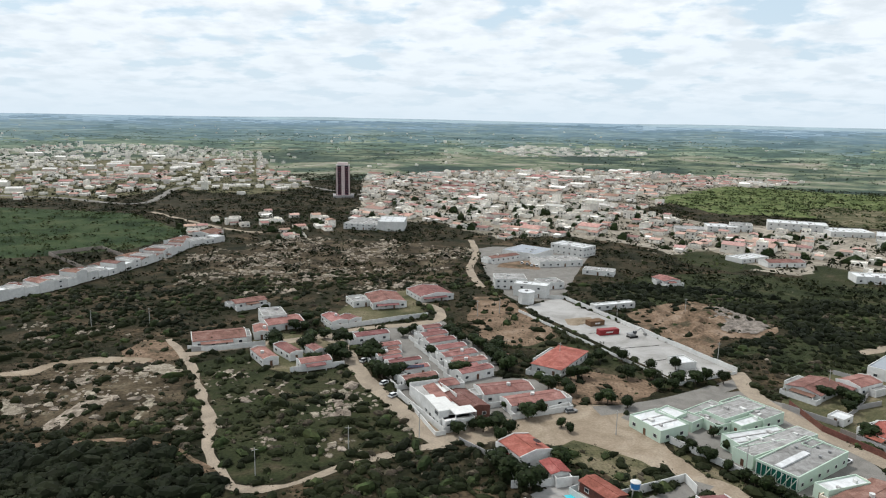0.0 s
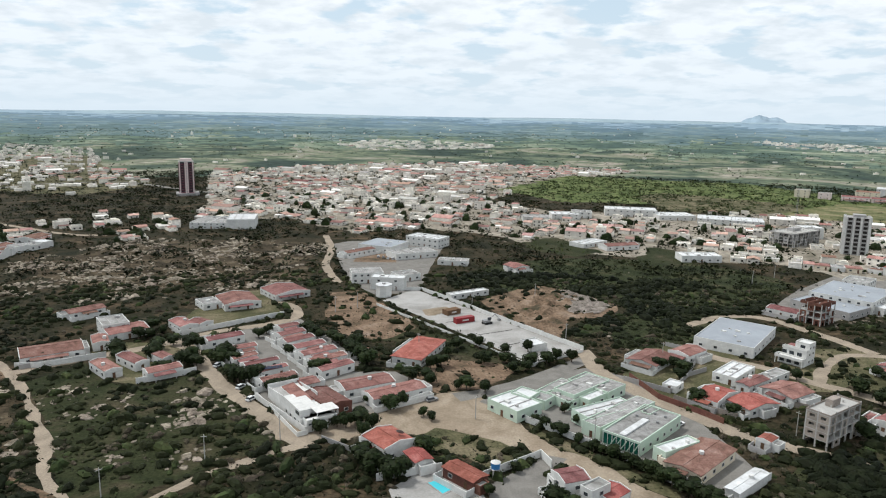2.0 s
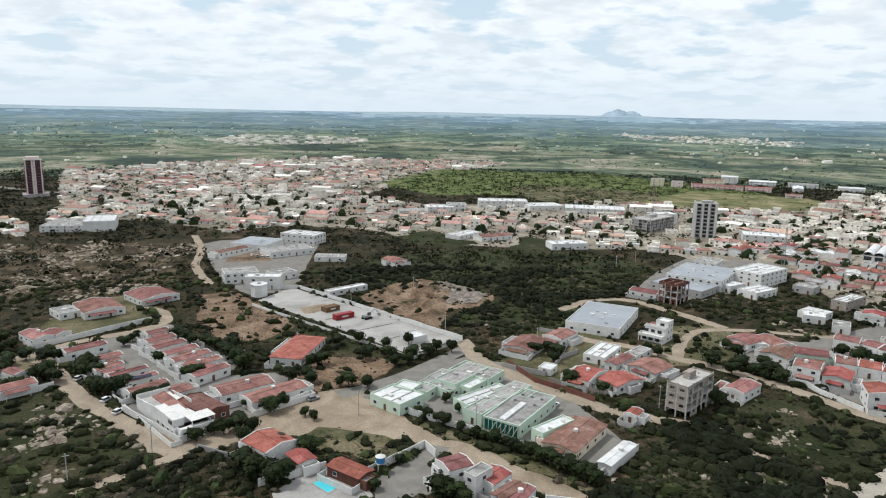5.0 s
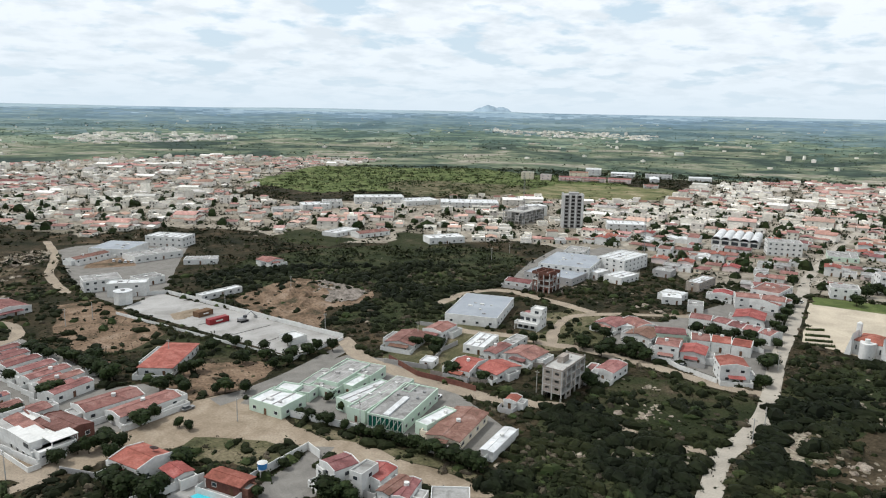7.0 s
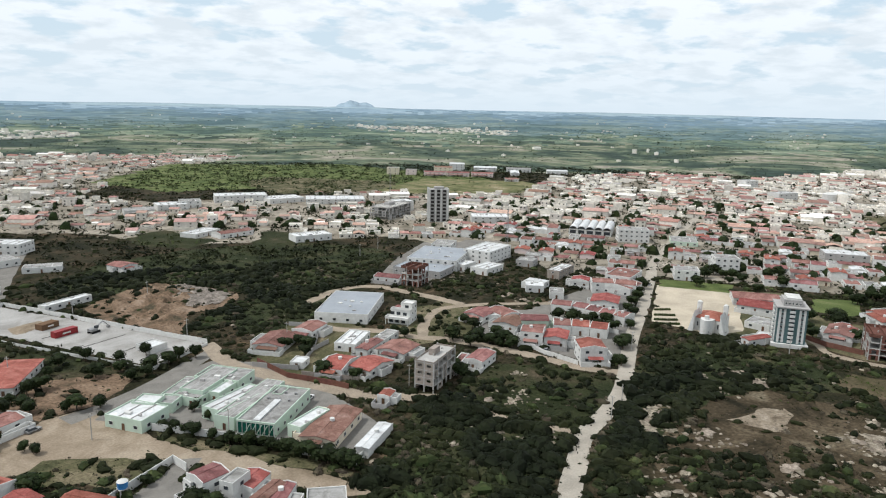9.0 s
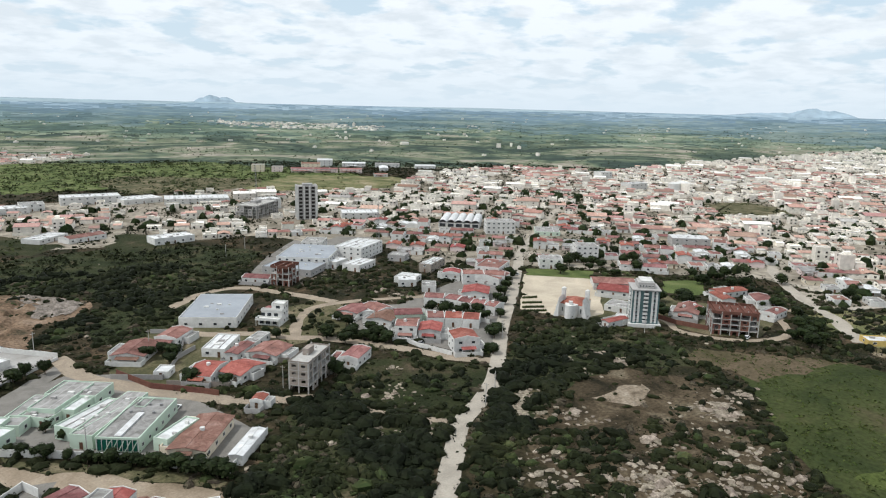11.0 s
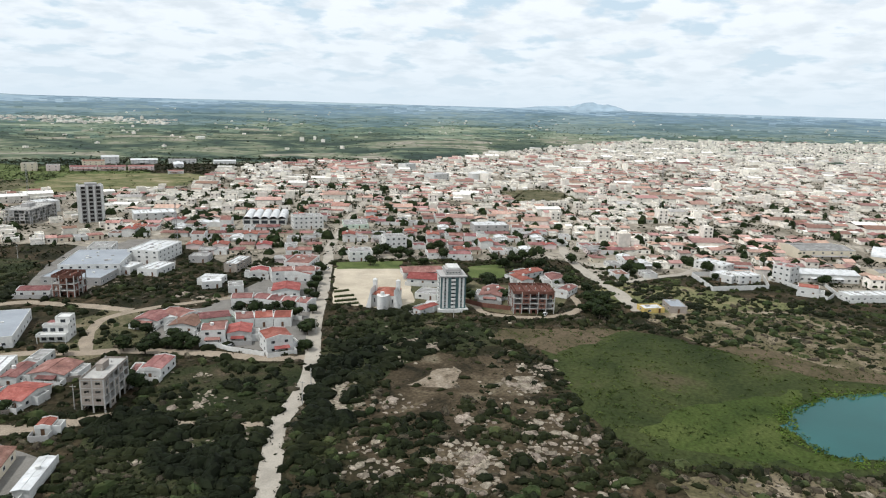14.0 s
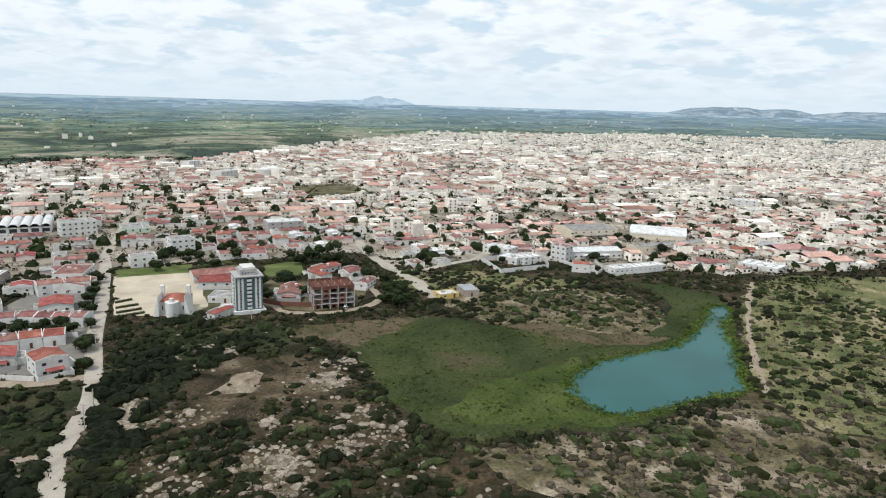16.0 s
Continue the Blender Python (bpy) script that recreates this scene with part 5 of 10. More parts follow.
patch("block_ground_3", [(230.2, 299.3), (276.6, 336.2), (338.2, 372.6), (370.3, 332.2), (310.7, 275.8), (267.3, 284.6), (247.0, 276.4)], "street", "paved yards round a white block", ragged=0.3, z=0.012)
patch("block_ground_4", [(285.6, 125.6), (368.9, 159.7), (385.7, 138.5), (348.0, 107.1), (354.2, 91.6), (369.5, 69.9), (348.9, 58.3), (313.2, 58.6), (302.0, 77.6), (304.9, 100.7), (291.7, 104.4)], "dry_grass", "worn ground between buildings", ragged=0.3, z=0.012)
patch("green_lot", [(-94.1, 255.3), (-78.4, 272.8), (-65.9, 250.8), (-55.3, 246.0), (-36.2, 254.1), (-25.7, 233.3), (-14.3, 212.4), (-5.5, 194.7), (-27.8, 180.6), (-41.2, 170.3), (-50.8, 167.6), (-58.5, 174.1), (-69.5, 203.6), (-81.5, 230.5)], "wild_grass", "rough green lot with rocks and bushes", value=8, z=0.012)
patch("green_strip", [(44.7, 313.7), (52.5, 298.4), (67.5, 274.6), (79.0, 247.3), (88.2, 241.8), (76.3, 238.5), (56.2, 256.1), (39.9, 281.2), (31.0, 284.8)], "wild_grass", "strip of green grass under the yard wall", value=8, z=0.017)
patch("west_meadow", [(-468.2, 681.7), (-361.0, 667.6), (-292.2, 653.1), (-203.0, 552.5), (-215.6, 482.8), (-255.7, 454.5), (-300.3, 431.8)], "meadow", "dark green meadow with trees", value=8, z=0.02)
patch("lawn_1", [(358.9, 200.3), (380.5, 166.3), (361.4, 158.7), (344.2, 191.2)], "grass", "strip of mown grass along the square", ragged=0.4, z=0.03)
patch("lawn_2", [(383.8, 126.0), (401.1, 109.6), (372.5, 98.2), (361.9, 102.8), (359.5, 116.1)], "grass", "green lot between houses", ragged=0.5, z=0.03)
patch("marsh", [(259.1, 53.1), (289.8, 42.1), (302.7, 23.4), (298.0, 0.4), (286.1, -23.7), (276.9, -43.9), (284.8, -63.7), (306.6, -80.5), (335.2, -92.6), (361.2, -93.2), (384.5, -77.0), (380.0, -100.7), (365.9, -120.8), (337.3, -122.9), (291.6, -108.9), (257.7, -100.2), (236.9, -97.2), (226.8, -86.1), (220.2, -70.3), (204.1, -54.8), (195.4, -39.6), (196.0, -26.3), (189.2, -9.3), (186.1, 7.0), (194.5, 15.0), (209.0, 28.2), (232.7, 38.6)], "marsh", "marsh of bright green reeds and water plants", z=0.015, value=3, ragged=0.7)
patch("mud_flat", [(270.0, 81.2), (286.4, 63.7), (298.6, 38.3), (301.0, 23.3), (276.3, 40.0), (261.3, 46.8), (261.3, 65.0)], "mud", "brown mud flat at the edge of the marsh", z=0.03, value=3, ragged=2.4)
patch("mud_bank", [(295.1, -7.1), (302.3, -27.3), (290.1, -50.4), (288.9, -81.0), (278.6, -69.3), (273.7, -45.7), (284.9, -26.0)], "mud", "brown muddy bank", z=0.035, value=3, ragged=0.25)
LAKE = [(225.9, -30.0), (241.9, -35.1), (254.6, -45.1), (267.0, -62.4), (278.0, -79.5), (289.9, -87.9), (308.6, -98.9), (321.6, -105.3), (337.3, -111.0), (343.3, -118.0), (336.0, -120.6), (322.3, -115.3), (311.8, -108.7), (282.3, -103.7), (256.2, -97.1), (234.3, -92.7), (228.5, -81.1), (219.1, -65.5), (212.2, -54.8), (208.5, -45.2), (211.3, -38.6), (219.0, -34.3)]
patch("lake", LAKE, "water", "still blue-green lake", category='water', z=0.06, value=4, ragged=0.9, step=2.5)
patch("marsh_fringe", [(205.1, 11.8), (223.2, 1.9), (236.9, -12.3), (250.4, -26.7), (260.9, -39.8), (232.3, -32.7), (213.0, -34.9), (206.1, -46.3), (200.2, -37.4), (196.0, -17.8), (196.6, -1.5)], "fringe", "bright green reeds along the lake shore", value=3, ragged=2.6, z=0.028)
patch("pasture_1", [(387.9, -145.3), (416.9, -182.2), (422.6, -243.6), (304.4, -193.8), (202.8, -134.4), (203.3, -108.3), (215.9, -100.2), (230.9, -96.0), (264.2, -103.9), (326.1, -122.3)], "pasture", "open pasture with bushes and bare soil, lightened as if sunlit", value=0, ragged=1.4)
patch("south_shore", [(179.4, 1.9), (186.7, -9.3), (193.7, -26.1), (194.2, -41.0), (202.3, -56.1), (217.7, -71.4), (228.1, -92.2), (214.6, -99.7), (202.5, -108.0), (199.0, -132.2), (154.4, -106.0), (146.4, -34.1), (158.9, -19.7), (165.7, -8.7)], "bank", "dry sandy shore with grey thorn scrub", value=0, ragged=1.4, z=0.018)
patch("islet_ground", [(325.8, 22.7), (355.4, -7.6), (364.0, -43.7), (357.6, -72.1), (334.0, -85.5), (307.0, -83.0), (288.2, -66.7), (279.7, -44.2), (287.6, -23.8), (301.3, 0.5)], "bank", "dry rocky rise between the marsh and the town", value=0, ragged=1.0, z=0.022)
patch("pasture_3", [(368.6, 66.3), (393.7, 18.1), (382.6, -45.6), (379.0, -60.6), (347.4, -13.3), (319.0, 6.0), (340.6, 26.7)], "pasture", "dry field above the marsh", value=0, ragged=2.5)
patch("slope_1", [(185.9, 169.8), (199.4, 157.0), (209.0, 130.5), (187.7, 117.5), (166.8, 114.2), (157.5, 124.3), (151.7, 139.2), (162.5, 158.6)], "wild_grass", "grassy slope with rocks", value=8, ragged=1.4)
patch("slope_2", [(193.9, 240.7), (233.9, 245.4), (235.0, 219.2), (206.6, 198.8), (178.5, 203.3), (178.7, 221.7)], "dry_grass", "open grassy ground by a curved track", ragged=1.1, value=7)
patch("thicket_1", [(113.9, 269.6), (134.5, 282.0), (134.4, 253.9), (157.5, 254.8), (181.5, 278.0), (220.9, 294.3), (285.6, 350.9), (275.2, 387.5), (252.1, 417.2), (206.0, 431.3), (175.5, 437.9), (126.0, 426.9), (85.8, 386.9), (100.3, 351.8), (167.5, 336.6), (162.0, 306.3), (124.7, 285.3)], "wood_floor", "dark green thicket between the yards and the town", value=0, ragged=1.5, z=0.008)
patch("thicket_2", [(230.2, 134.5), (254.8, 135.5), (287.4, 129.2), (285.3, 90.7), (265.3, 65.9), (242.4, 90.2), (218.2, 99.1), (188.5, 98.0), (162.6, 89.5), (142.5, 81.9), (141.3, 92.7)], "wood_floor", "dark green thicket beside the gravel road", value=0, ragged=1.5, z=0.008)
patch("thicket_3", [(147.9, 165.1), (162.5, 158.2), (157.4, 137.9), (166.3, 115.6), (143.0, 104.3), (122.6, 93.7), (89.4, 125.7), (117.0, 142.4)], "wood_floor", "dark green thicket behind the clinic", value=0, ragged=1.5, z=0.009)
patch("green_1", [(254.6, 860.9), (425.4, 1054.8), (642.4, 912.1), (614.7, 751.4), (487.9, 658.2), (390.8, 697.0), (284.9, 737.6)], "grass", "green common beyond the roofs", value=5, ragged=6)
patch("green_2", [(441.5, 942.2), (649.5, 938.3), (658.7, 819.8), (730.2, 679.3), (619.1, 584.6), (502.3, 624.9), (426.0, 706.4), (350.4, 722.1)], "grass", "open sunlit green", value=5, ragged=6, z=0.035)
patch("field_5", [(405.3, 782.5), (455.6, 814.5), (560.7, 683.7), (498.5, 617.1), (363.3, 649.2)], "dry_grass", "pale open field", value=5, ragged=5, z=0.06)
for x, y, turn, w, d, h, roof, wall, cover, label in (
        (618, 762, -47, 16, 14, 9.5, "flat", "cream", "sheet", "tan three-storey block beside the long red-roofed buildings"),
        (634, 742, -47, 14, 12, 7.5, "flat", "pinkish", "sheet", "pale pink block beside the long red-roofed buildings"),
        (655, 716, -47, 30, 13, 5.0, "gable", "pinkish", "tile", "long pinkish building under a faded red tile roof"),
        (677, 693, -47, 31, 13, 5.0, "gable", "pinkish", "tile", "long pinkish building under a faded red tile roof"),
        (699, 668, -47, 30, 13, 5.0, "gable", "pinkish", "tile", "long pinkish building under a faded red tile roof"),
        (694, 741, -47, 26, 16, 8.0, "gable", "cream", "tile_old", "tall cream hall with a faded red tile roof"),
        (742, 762, -47, 22, 18, 9.5, "gable", "white", "white_roof", "high white shed with a white sheet roof"),
        (768, 728, -47, 34, 16, 5.5, "gable", "white", "white_roof", "long white shed with a white sheet roof"),
        (800, 690, -47, 36, 16, 5.0, "gable", "white", "sheet", "long white shed with a grey sheet roof"),
        (762, 664, 43, 40, 12, 4.2, "gable", "white", "white_roof", "long white shed with a white sheet roof"),
        (828, 640, -47, 30, 14, 4.5, "gable", "white", "white_roof", "long white shed with a white sheet roof"),
        (690, 606, -47, 18, 9, 3.6, "gable", "white", "tile", "white house under a red tile roof beside the pale field")):
    house(x, y, turn, w, d, h, roof=roof, wall=wall, cover=cover, windows="flr", step=6.0, label=label, group="long buildings behind the field")
patch("bare_hill", [(738.6, 209.8), (792.9, 171.0), (745.0, 123.7), (681.7, 134.5), (671.3, 168.2)], "dry_grass", "bare hilltop between the houses", value=5, ragged=5, z=0.04)

patch("green_field_1", [(166.9, 498.0), (199.8, 518.2), (211.8, 451.6), (185.8, 441.1), (162.6, 467.4)], "wild_grass", "green field with trees before the town", value=7, ragged=3, z=0.025)
patch("green_field_2", [(219.2, 419.6), (255.9, 467.8), (271.2, 448.0), (249.7, 406.3), (225.1, 402.2)], "wild_grass", "green field beside a white house", value=7, ragged=2, z=0.025)
TAN_FIELD = [(480.0, 627.0), (560.0, 665.0), (612.0, 690.0), (665.0, 645.0), (702.0, 598.0), (690.0, 560.0), (603.7, 515.0), (540.0, 550.0), (490.0, 585.0)]
patch("tan_field", TAN_FIELD, "pasture", "pale dry field behind the grey tower", value=7, ragged=4, z=0.07)

# ---- roads and tracks ----
road("road_1", [(-115.5, 285.3), (-95.0, 253.4), (-81.5, 225.5), (-72.1, 205.6), (-66.8, 187.8), (-57.2, 170.2), (-49.9, 165.4), (-39.8, 167.4), (-27.3, 177.4), (-12.5, 186.6), (3.8, 193.2)], 3.4, "track", "pale dirt track through the scrub", ragged=0.8)
road("road_2", [(-135.0, 185.8), (-110.5, 188.2), (-95.5, 191.0), (-80.0, 189.4), (-68.8, 181.0), (-58.1, 169.6)], 2.4, "red_dirt", "reddish dirt track", z=0.035, ragged=0.8)
road("road_3", [(3.7, 192.2), (-3.9, 200.1), (-14.9, 221.0), (-26.1, 240.8), (-32.5, 255.6), (-37.2, 268.2), (-43.4, 285.0), (-50.9, 294.0)], 6.5, "track", "dirt road along the housing estate", z=0.04)
road("road_4", [(-102.3, 265.9), (-79.9, 278.4), (-54.1, 291.4), (-36.1, 304.9), (-10.9, 314.4), (-1.0, 323.5), (-2.9, 341.4), (-10.9, 352.9)], 5.5, "track", "dirt road between the houses", z=0.045)
road("road_5", [(113.6, 248.8), (93.9, 236.3), (77.3, 226.5), (63.7, 221.5), (51.8, 218.8)], 7, "street", "grey street beside the concrete yard", z=0.05)
road("road_6", [(114.3, 258.2), (111.3, 233.6), (117.4, 208.7), (125.4, 191.0), (131.7, 176.4), (142.0, 165.4), (149.1, 158.3)], 6.5, "track", "dirt street behind the clinic", z=0.055)
road("road_7", [(123.2, 88.0), (147.1, 101.8), (164.1, 111.2), (183.4, 116.3), (202.6, 123.3), (223.2, 134.6), (254.8, 152.2), (297.1, 173.2), (353.4, 202.6), (397.7, 225.7), (440.4, 242.7), (522.2, 275.1), (600.0, 301.9)], 6.0, "gravel_road", "pale gravel road into the town", z=0.05, ragged=0.22)
road("road_8", [(163.1, 114.9), (156.6, 127.4), (152.9, 142.4), (155.8, 157.3)], 3, "track", "narrow dirt path", z=0.035)
road("road_9", [(216.1, 131.7), (209.8, 143.0), (206.5, 156.6), (201.5, 175.1), (197.0, 188.7), (191.3, 201.5), (184.5, 210.1), (179.3, 223.7), (165.0, 239.4), (156.8, 256.1)], 6, "track", "dirt street in front of the row houses", z=0.045)
road("road_10", [(185.5, 208.7), (200.1, 223.2), (217.7, 234.1), (234.4, 231.1), (253.4, 219.7), (271.1, 205.7), (282.7, 193.1)], 4.5, "track", "curved dirt track", z=0.04)
road("road_11", [(173.4, 281.9), (204.0, 293.6), (221.5, 287.1), (229.5, 259.9), (233.6, 234.0)], 6, "track", "dirt street by the warehouse", z=0.05)
road("road_12", [(333.5, 23.2), (364.3, 35.7), (385.4, 50.8), (433.7, 75.1), (479.8, 88.4), (548.0, 98.1), (621.0, 107.7), (697.0, 113.8)], 6, "gravel_road", "pale street between the houses", z=0.05)
road("road_13", [(338.5, 26.5), (375.4, 43.8), (431.0, 73.6)], 5, "gravel_road", "pale dirt road", z=0.06)
road("road_14", [(321.8, 112.3), (306.9, 95.6), (298.3, 87.4), (303.2, 64.5), (324.6, 49.8), (359.7, 61.8), (369.2, 54.2)], 4, "track", "dirt lane round a building site", z=0.05)
road("road_15", [(231.3, -98.6), (252.6, -103.9), (292.5, -114.6), (346.8, -133.0), (395.4, -152.3)], 2.5, "track", "trodden path beside the lake", z=0.04)
road("road_16", [(-517.8, 774.2), (-423.5, 762.3), (-316.2, 728.1), (-333.5, 905.8), (-223.1, 966.9), (-99.7, 846.0), (9.6, 834.0)], 9, "street", "asphalt road on the far side", z=0.06)
road("road_17", [(-279.3, 666.9), (-228.8, 617.5), (-169.1, 567.8), (-139.3, 559.9)], 5, "track", "pale dirt road", z=0.05)
road("road_18", [(22.5, 387.6), (17.0, 433.0), (23.2, 486.6), (22.1, 543.6)], 5, "track", "dirt lane beside the school wall", z=0.05)
road("road_20", [(390.5, 35.0), (412.2, 17.5), (434.3, 1.8), (493.4, -8.3)], 5, "gravel_road", "pale dirt street", z=0.06)

# ---- houses of the estate ----
house(-97.0, 340.0, 36.8, 16.0, 8.0, 3.0, cover='tile_old')
take_rect(-97.0, 340.0, 36.8, 16.0, 8.0, 1.5)
house(-93.7, 283.1, 21.5, 21.6, 14.3, 3.0, cover='tile_old', step=5)
take_rect(-93.7, 283.1, 21.5, 21.6, 14.3, 1.5)
house(-78.6, 292.7, 18.7, 6.1, 12.1, 3.0, cover='tile', group='estate houses')
take_rect(-78.6, 292.7, 18.7, 6.1, 12.1, 1.5)
house(-72.5, 306.3, 31.7, 16.7, 12.2, 3.0, cover='tile', group='estate houses')
take_rect(-72.5, 306.3, 31.7, 16.7, 12.2, 1.5)
house(-69.0, 261.2, 34.8, 6.1, 14.5, 3.0, cover='tile', group='estate houses')
take_rect(-69.0, 261.2, 34.8, 6.1, 14.5, 1.5)
house(-61.2, 267.8, 39.6, 5.6, 14.4, 3.0, cover='tile', group='estate houses')
take_rect(-61.2, 267.8, 39.6, 5.6, 14.4, 1.5)
house(-51.7, 270.5, 38.3, 4.8, 12.1, 3.0, cover='tile', group='estate houses')
take_rect(-51.7, 270.5, 38.3, 4.8, 12.1, 1.5)
house(-48.4, 255.1, 26.9, 12.3, 6.5, 3.0, cover='tile', group='estate houses')
take_rect(-48.4, 255.1, 26.9, 12.3, 6.5, 1.5)
house(-49.5, 311.6, 31.3, 7.7, 13.8, 3.0, cover='tile', group='estate houses')
take_rect(-49.5, 311.6, 31.3, 7.7, 13.8, 1.5)
house(-42.4, 312.4, 43.9, 7.0, 8.6, 3.0, cover='tile', group='estate houses')
take_rect(-42.4, 312.4, 43.9, 7.0, 8.6, 1.5)
house(-29.3, 349.4, 18.5, 17.4, 20.8, 3.0, cover='tile', group='estate houses')
take_rect(-29.3, 349.4, 18.5, 17.4, 20.8, 1.5)
house(-6.7, 364.8, 26.1, 19.0, 19.6, 3.0, cover='tile', group='estate houses')
take_rect(-6.7, 364.8, 26.1, 19.0, 19.6, 1.5)
house(-78.1, 311.9, 24.0, 10.6, 14.6, 5.5, roof='flat', cover='sheet')
take_rect(-78.1, 311.9, 24.0, 10.6, 14.6, 1.5)
house(-43.0, 347.1, 26.4, 8.7, 12.4, 3.2, roof='flat', cover='sheet')
take_rect(-43.0, 347.1, 26.4, 8.7, 12.4, 1.5)
house(-30.4, 288.5, 27.3, 15.4, 8.9, 3.2, cover='tile', ridge='x', group='estate houses')
take_rect(-30.4, 288.5, 27.3, 15.4, 8.9, 1.5)
house(-21.4, 274.7, 25.7, 9.3, 7.3, 3.2, cover='tile', ridge='x', group='estate houses')
take_rect(-21.4, 274.7, 25.7, 9.3, 7.3, 1.5)
house(-20.9, 263.4, 29.9, 10.2, 6.7, 3.2, cover='tile', ridge='x', group='estate houses')
take_rect(-20.9, 263.4, 29.9, 10.2, 6.7, 1.5)
house(-14.2, 255.9, 25.0, 13.4, 5.4, 3.2, cover='tile', ridge='x', group='estate houses')
take_rect(-14.2, 255.9, 25.0, 13.4, 5.4, 1.5)
house(-10.0, 248.4, 27.2, 11.5, 5.7, 3.2, cover='tile', ridge='x', group='estate houses')
take_rect(-10.0, 248.4, 27.2, 11.5, 5.7, 1.5)
house(-7.7, 239.4, 26.7, 13.5, 6.9, 3.2, cover='tile', ridge='x', group='estate houses')
take_rect(-7.7, 239.4, 26.7, 13.5, 6.9, 1.5)
house(-4.8, 300.1, 29.4, 9.6, 7.1, 3.2, cover='tile', ridge='x', group='estate houses')
take_rect(-4.8, 300.1, 29.4, 9.6, 7.1, 1.5)
house(-3.7, 290.1, 30.2, 12.2, 8.2, 3.2, cover='tile', ridge='x', group='estate houses')
take_rect(-3.7, 290.1, 30.2, 12.2, 8.2, 1.5)
house(-0.6, 281.5, 29.9, 13.2, 7.8, 3.2, cover='tile', ridge='x', group='estate houses')
take_rect(-0.6, 281.5, 29.9, 13.2, 7.8, 1.5)
house(3.4, 273.3, 27.8, 13.4, 8.3, 3.2, cover='tile', ridge='x', group='estate houses')
take_rect(3.4, 273.3, 27.8, 13.4, 8.3, 1.5)
house(6.8, 265.2, 26.8, 14.8, 8.4, 3.2, cover='tile', ridge='x', group='estate houses')
take_rect(6.8, 265.2, 26.8, 14.8, 8.4, 1.5)
house(10.2, 256.9, 27.5, 15.0, 7.5, 3.2, cover='tile', ridge='x', group='estate houses')
take_rect(10.2, 256.9, 27.5, 15.0, 7.5, 1.5)
house(12.3, 247.6, 31.5, 14.5, 8.1, 3.2, cover='tile', ridge='x', group='estate houses')
take_rect(12.3, 247.6, 31.5, 14.5, 8.1, 1.5)
modern_villa()
house(8.7, 217.6, -61.9, 15.3, 8.7, 3.6, cover='tile_old', wall='brick', label='brown brick house with a weathered clay roof')
take_rect(8.7, 217.6, -61.9, 15.3, 8.7, 1.5)
house(2.3, 233.9, 22.0, 6.4, 6.4, 3.2, cover='tile')
take_rect(2.3, 233.9, 22.0, 6.4, 6.4, 1.5)
house(22.0, 230.0, 18.1, 18.7, 9.8, 3.2, cover='tile')
take_rect(22.0, 230.0, 18.1, 18.7, 9.8, 1.5)
house(31.2, 221.7, 22.2, 20.8, 8.3, 3.0, cover='tile')
take_rect(31.2, 221.7, 22.2, 20.8, 8.3, 1.5)
house(46.7, 262.1, -32.9, 12.1, 26.0, 3.2, roof='hip', cover='tile_new', label='white house with a broad bright red hipped roof')
take_rect(46.7, 262.1, -32.9, 12.1, 26.0, 1.0)
house(23.1, 266.6, 49.7, 4.6, 6.0, 2.6, cover='tile_old')
take_rect(23.1, 266.6, 49.7, 4.6, 6.0, 1.5)
boundary_wall([(-56.2, 248.3), (-47.0, 251.8), (-37.0, 256.6)])
boundary_wall([(-54.1, 309.8), (-49.4, 301.5), (-36.6, 309.2), (-21.7, 318.3), (-6.7, 326.0)])
boundary_wall([(-14.9, 228.7), (1.2, 199.5), (3.8, 200.8)])
boundary_wall([(22.9, 210.2), (32.5, 214.5), (42.8, 220.9)])
boundary_wall([(-102.7, 271.4), (-93.7, 270.5), (-73.0, 278.8)])

# ---- school and yard ----
house(59.9, 484.9, -37.3, 25.9, 26.0, 4.5, roof='shed', cover='metal_roof', windows='f', step=8, label='white school wing under a pale sheet roof')
take_rect(59.9, 484.9, -37.3, 25.9, 26.0, 1.0)
house(40.0, 465.9, 36.3, 25.8, 8.0, 3.0, cover='tile_old', windows='f', ridge='x', label='low white school wing with a weathered red roof')
take_rect(40.0, 465.9, 36.3, 25.8, 8.0, 1.0)
house(75.2, 456.6, 15.0, 30.2, 18.0, 4.0, roof='flat', cover='sheet', windows='f', step=5, label='broad low school hall with a grey roof')
take_rect(75.2, 456.6, 15.0, 30.2, 18.0, 1.0)
house(93.1, 494.2, -43.1, 27.4, 16.0, 7.0, roof='flat', cover='white_roof', floors=2, step=4, label='white two-storey block with open galleries')
take_rect(93.1, 494.2, -43.1, 27.4, 16.0, 1.0)
house(38.5, 391.2, 1.9, 17.9, 14.0, 6.0, roof='shed', cover='sheet', floors=2, step=3.4, label='white two-storey school block with window bands')
take_rect(38.5, 391.2, 1.9, 17.9, 14.0, 1.0)
house(48.6, 371.4, -18.6, 18.5, 8.0, 7.0, roof='flat', cover='white_roof', floors=2, windows='f', step=8, label='tall white rendered block with a stair tower')
take_rect(48.6, 371.4, -18.6, 18.5, 8.0, 1.0)
house(61.1, 391.6, 18.6, 13.8, 11.0, 4.0, roof='flat', cover='sheet')
take_rect(61.1, 391.6, 18.6, 13.8, 11.0, 1.0)
house(97.8, 428.7, -20.4, 19.2, 10.0, 3.2, roof='shed', cover='sheet', windows='f', step=6)
take_rect(97.8, 428.7, -20.4, 19.2, 10.0, 1.0)
house(87.5, 348.1, 20.6, 23.8, 5.0, 3.0, roof='flat', cover='white_roof', windows='f', label='long low white site building')
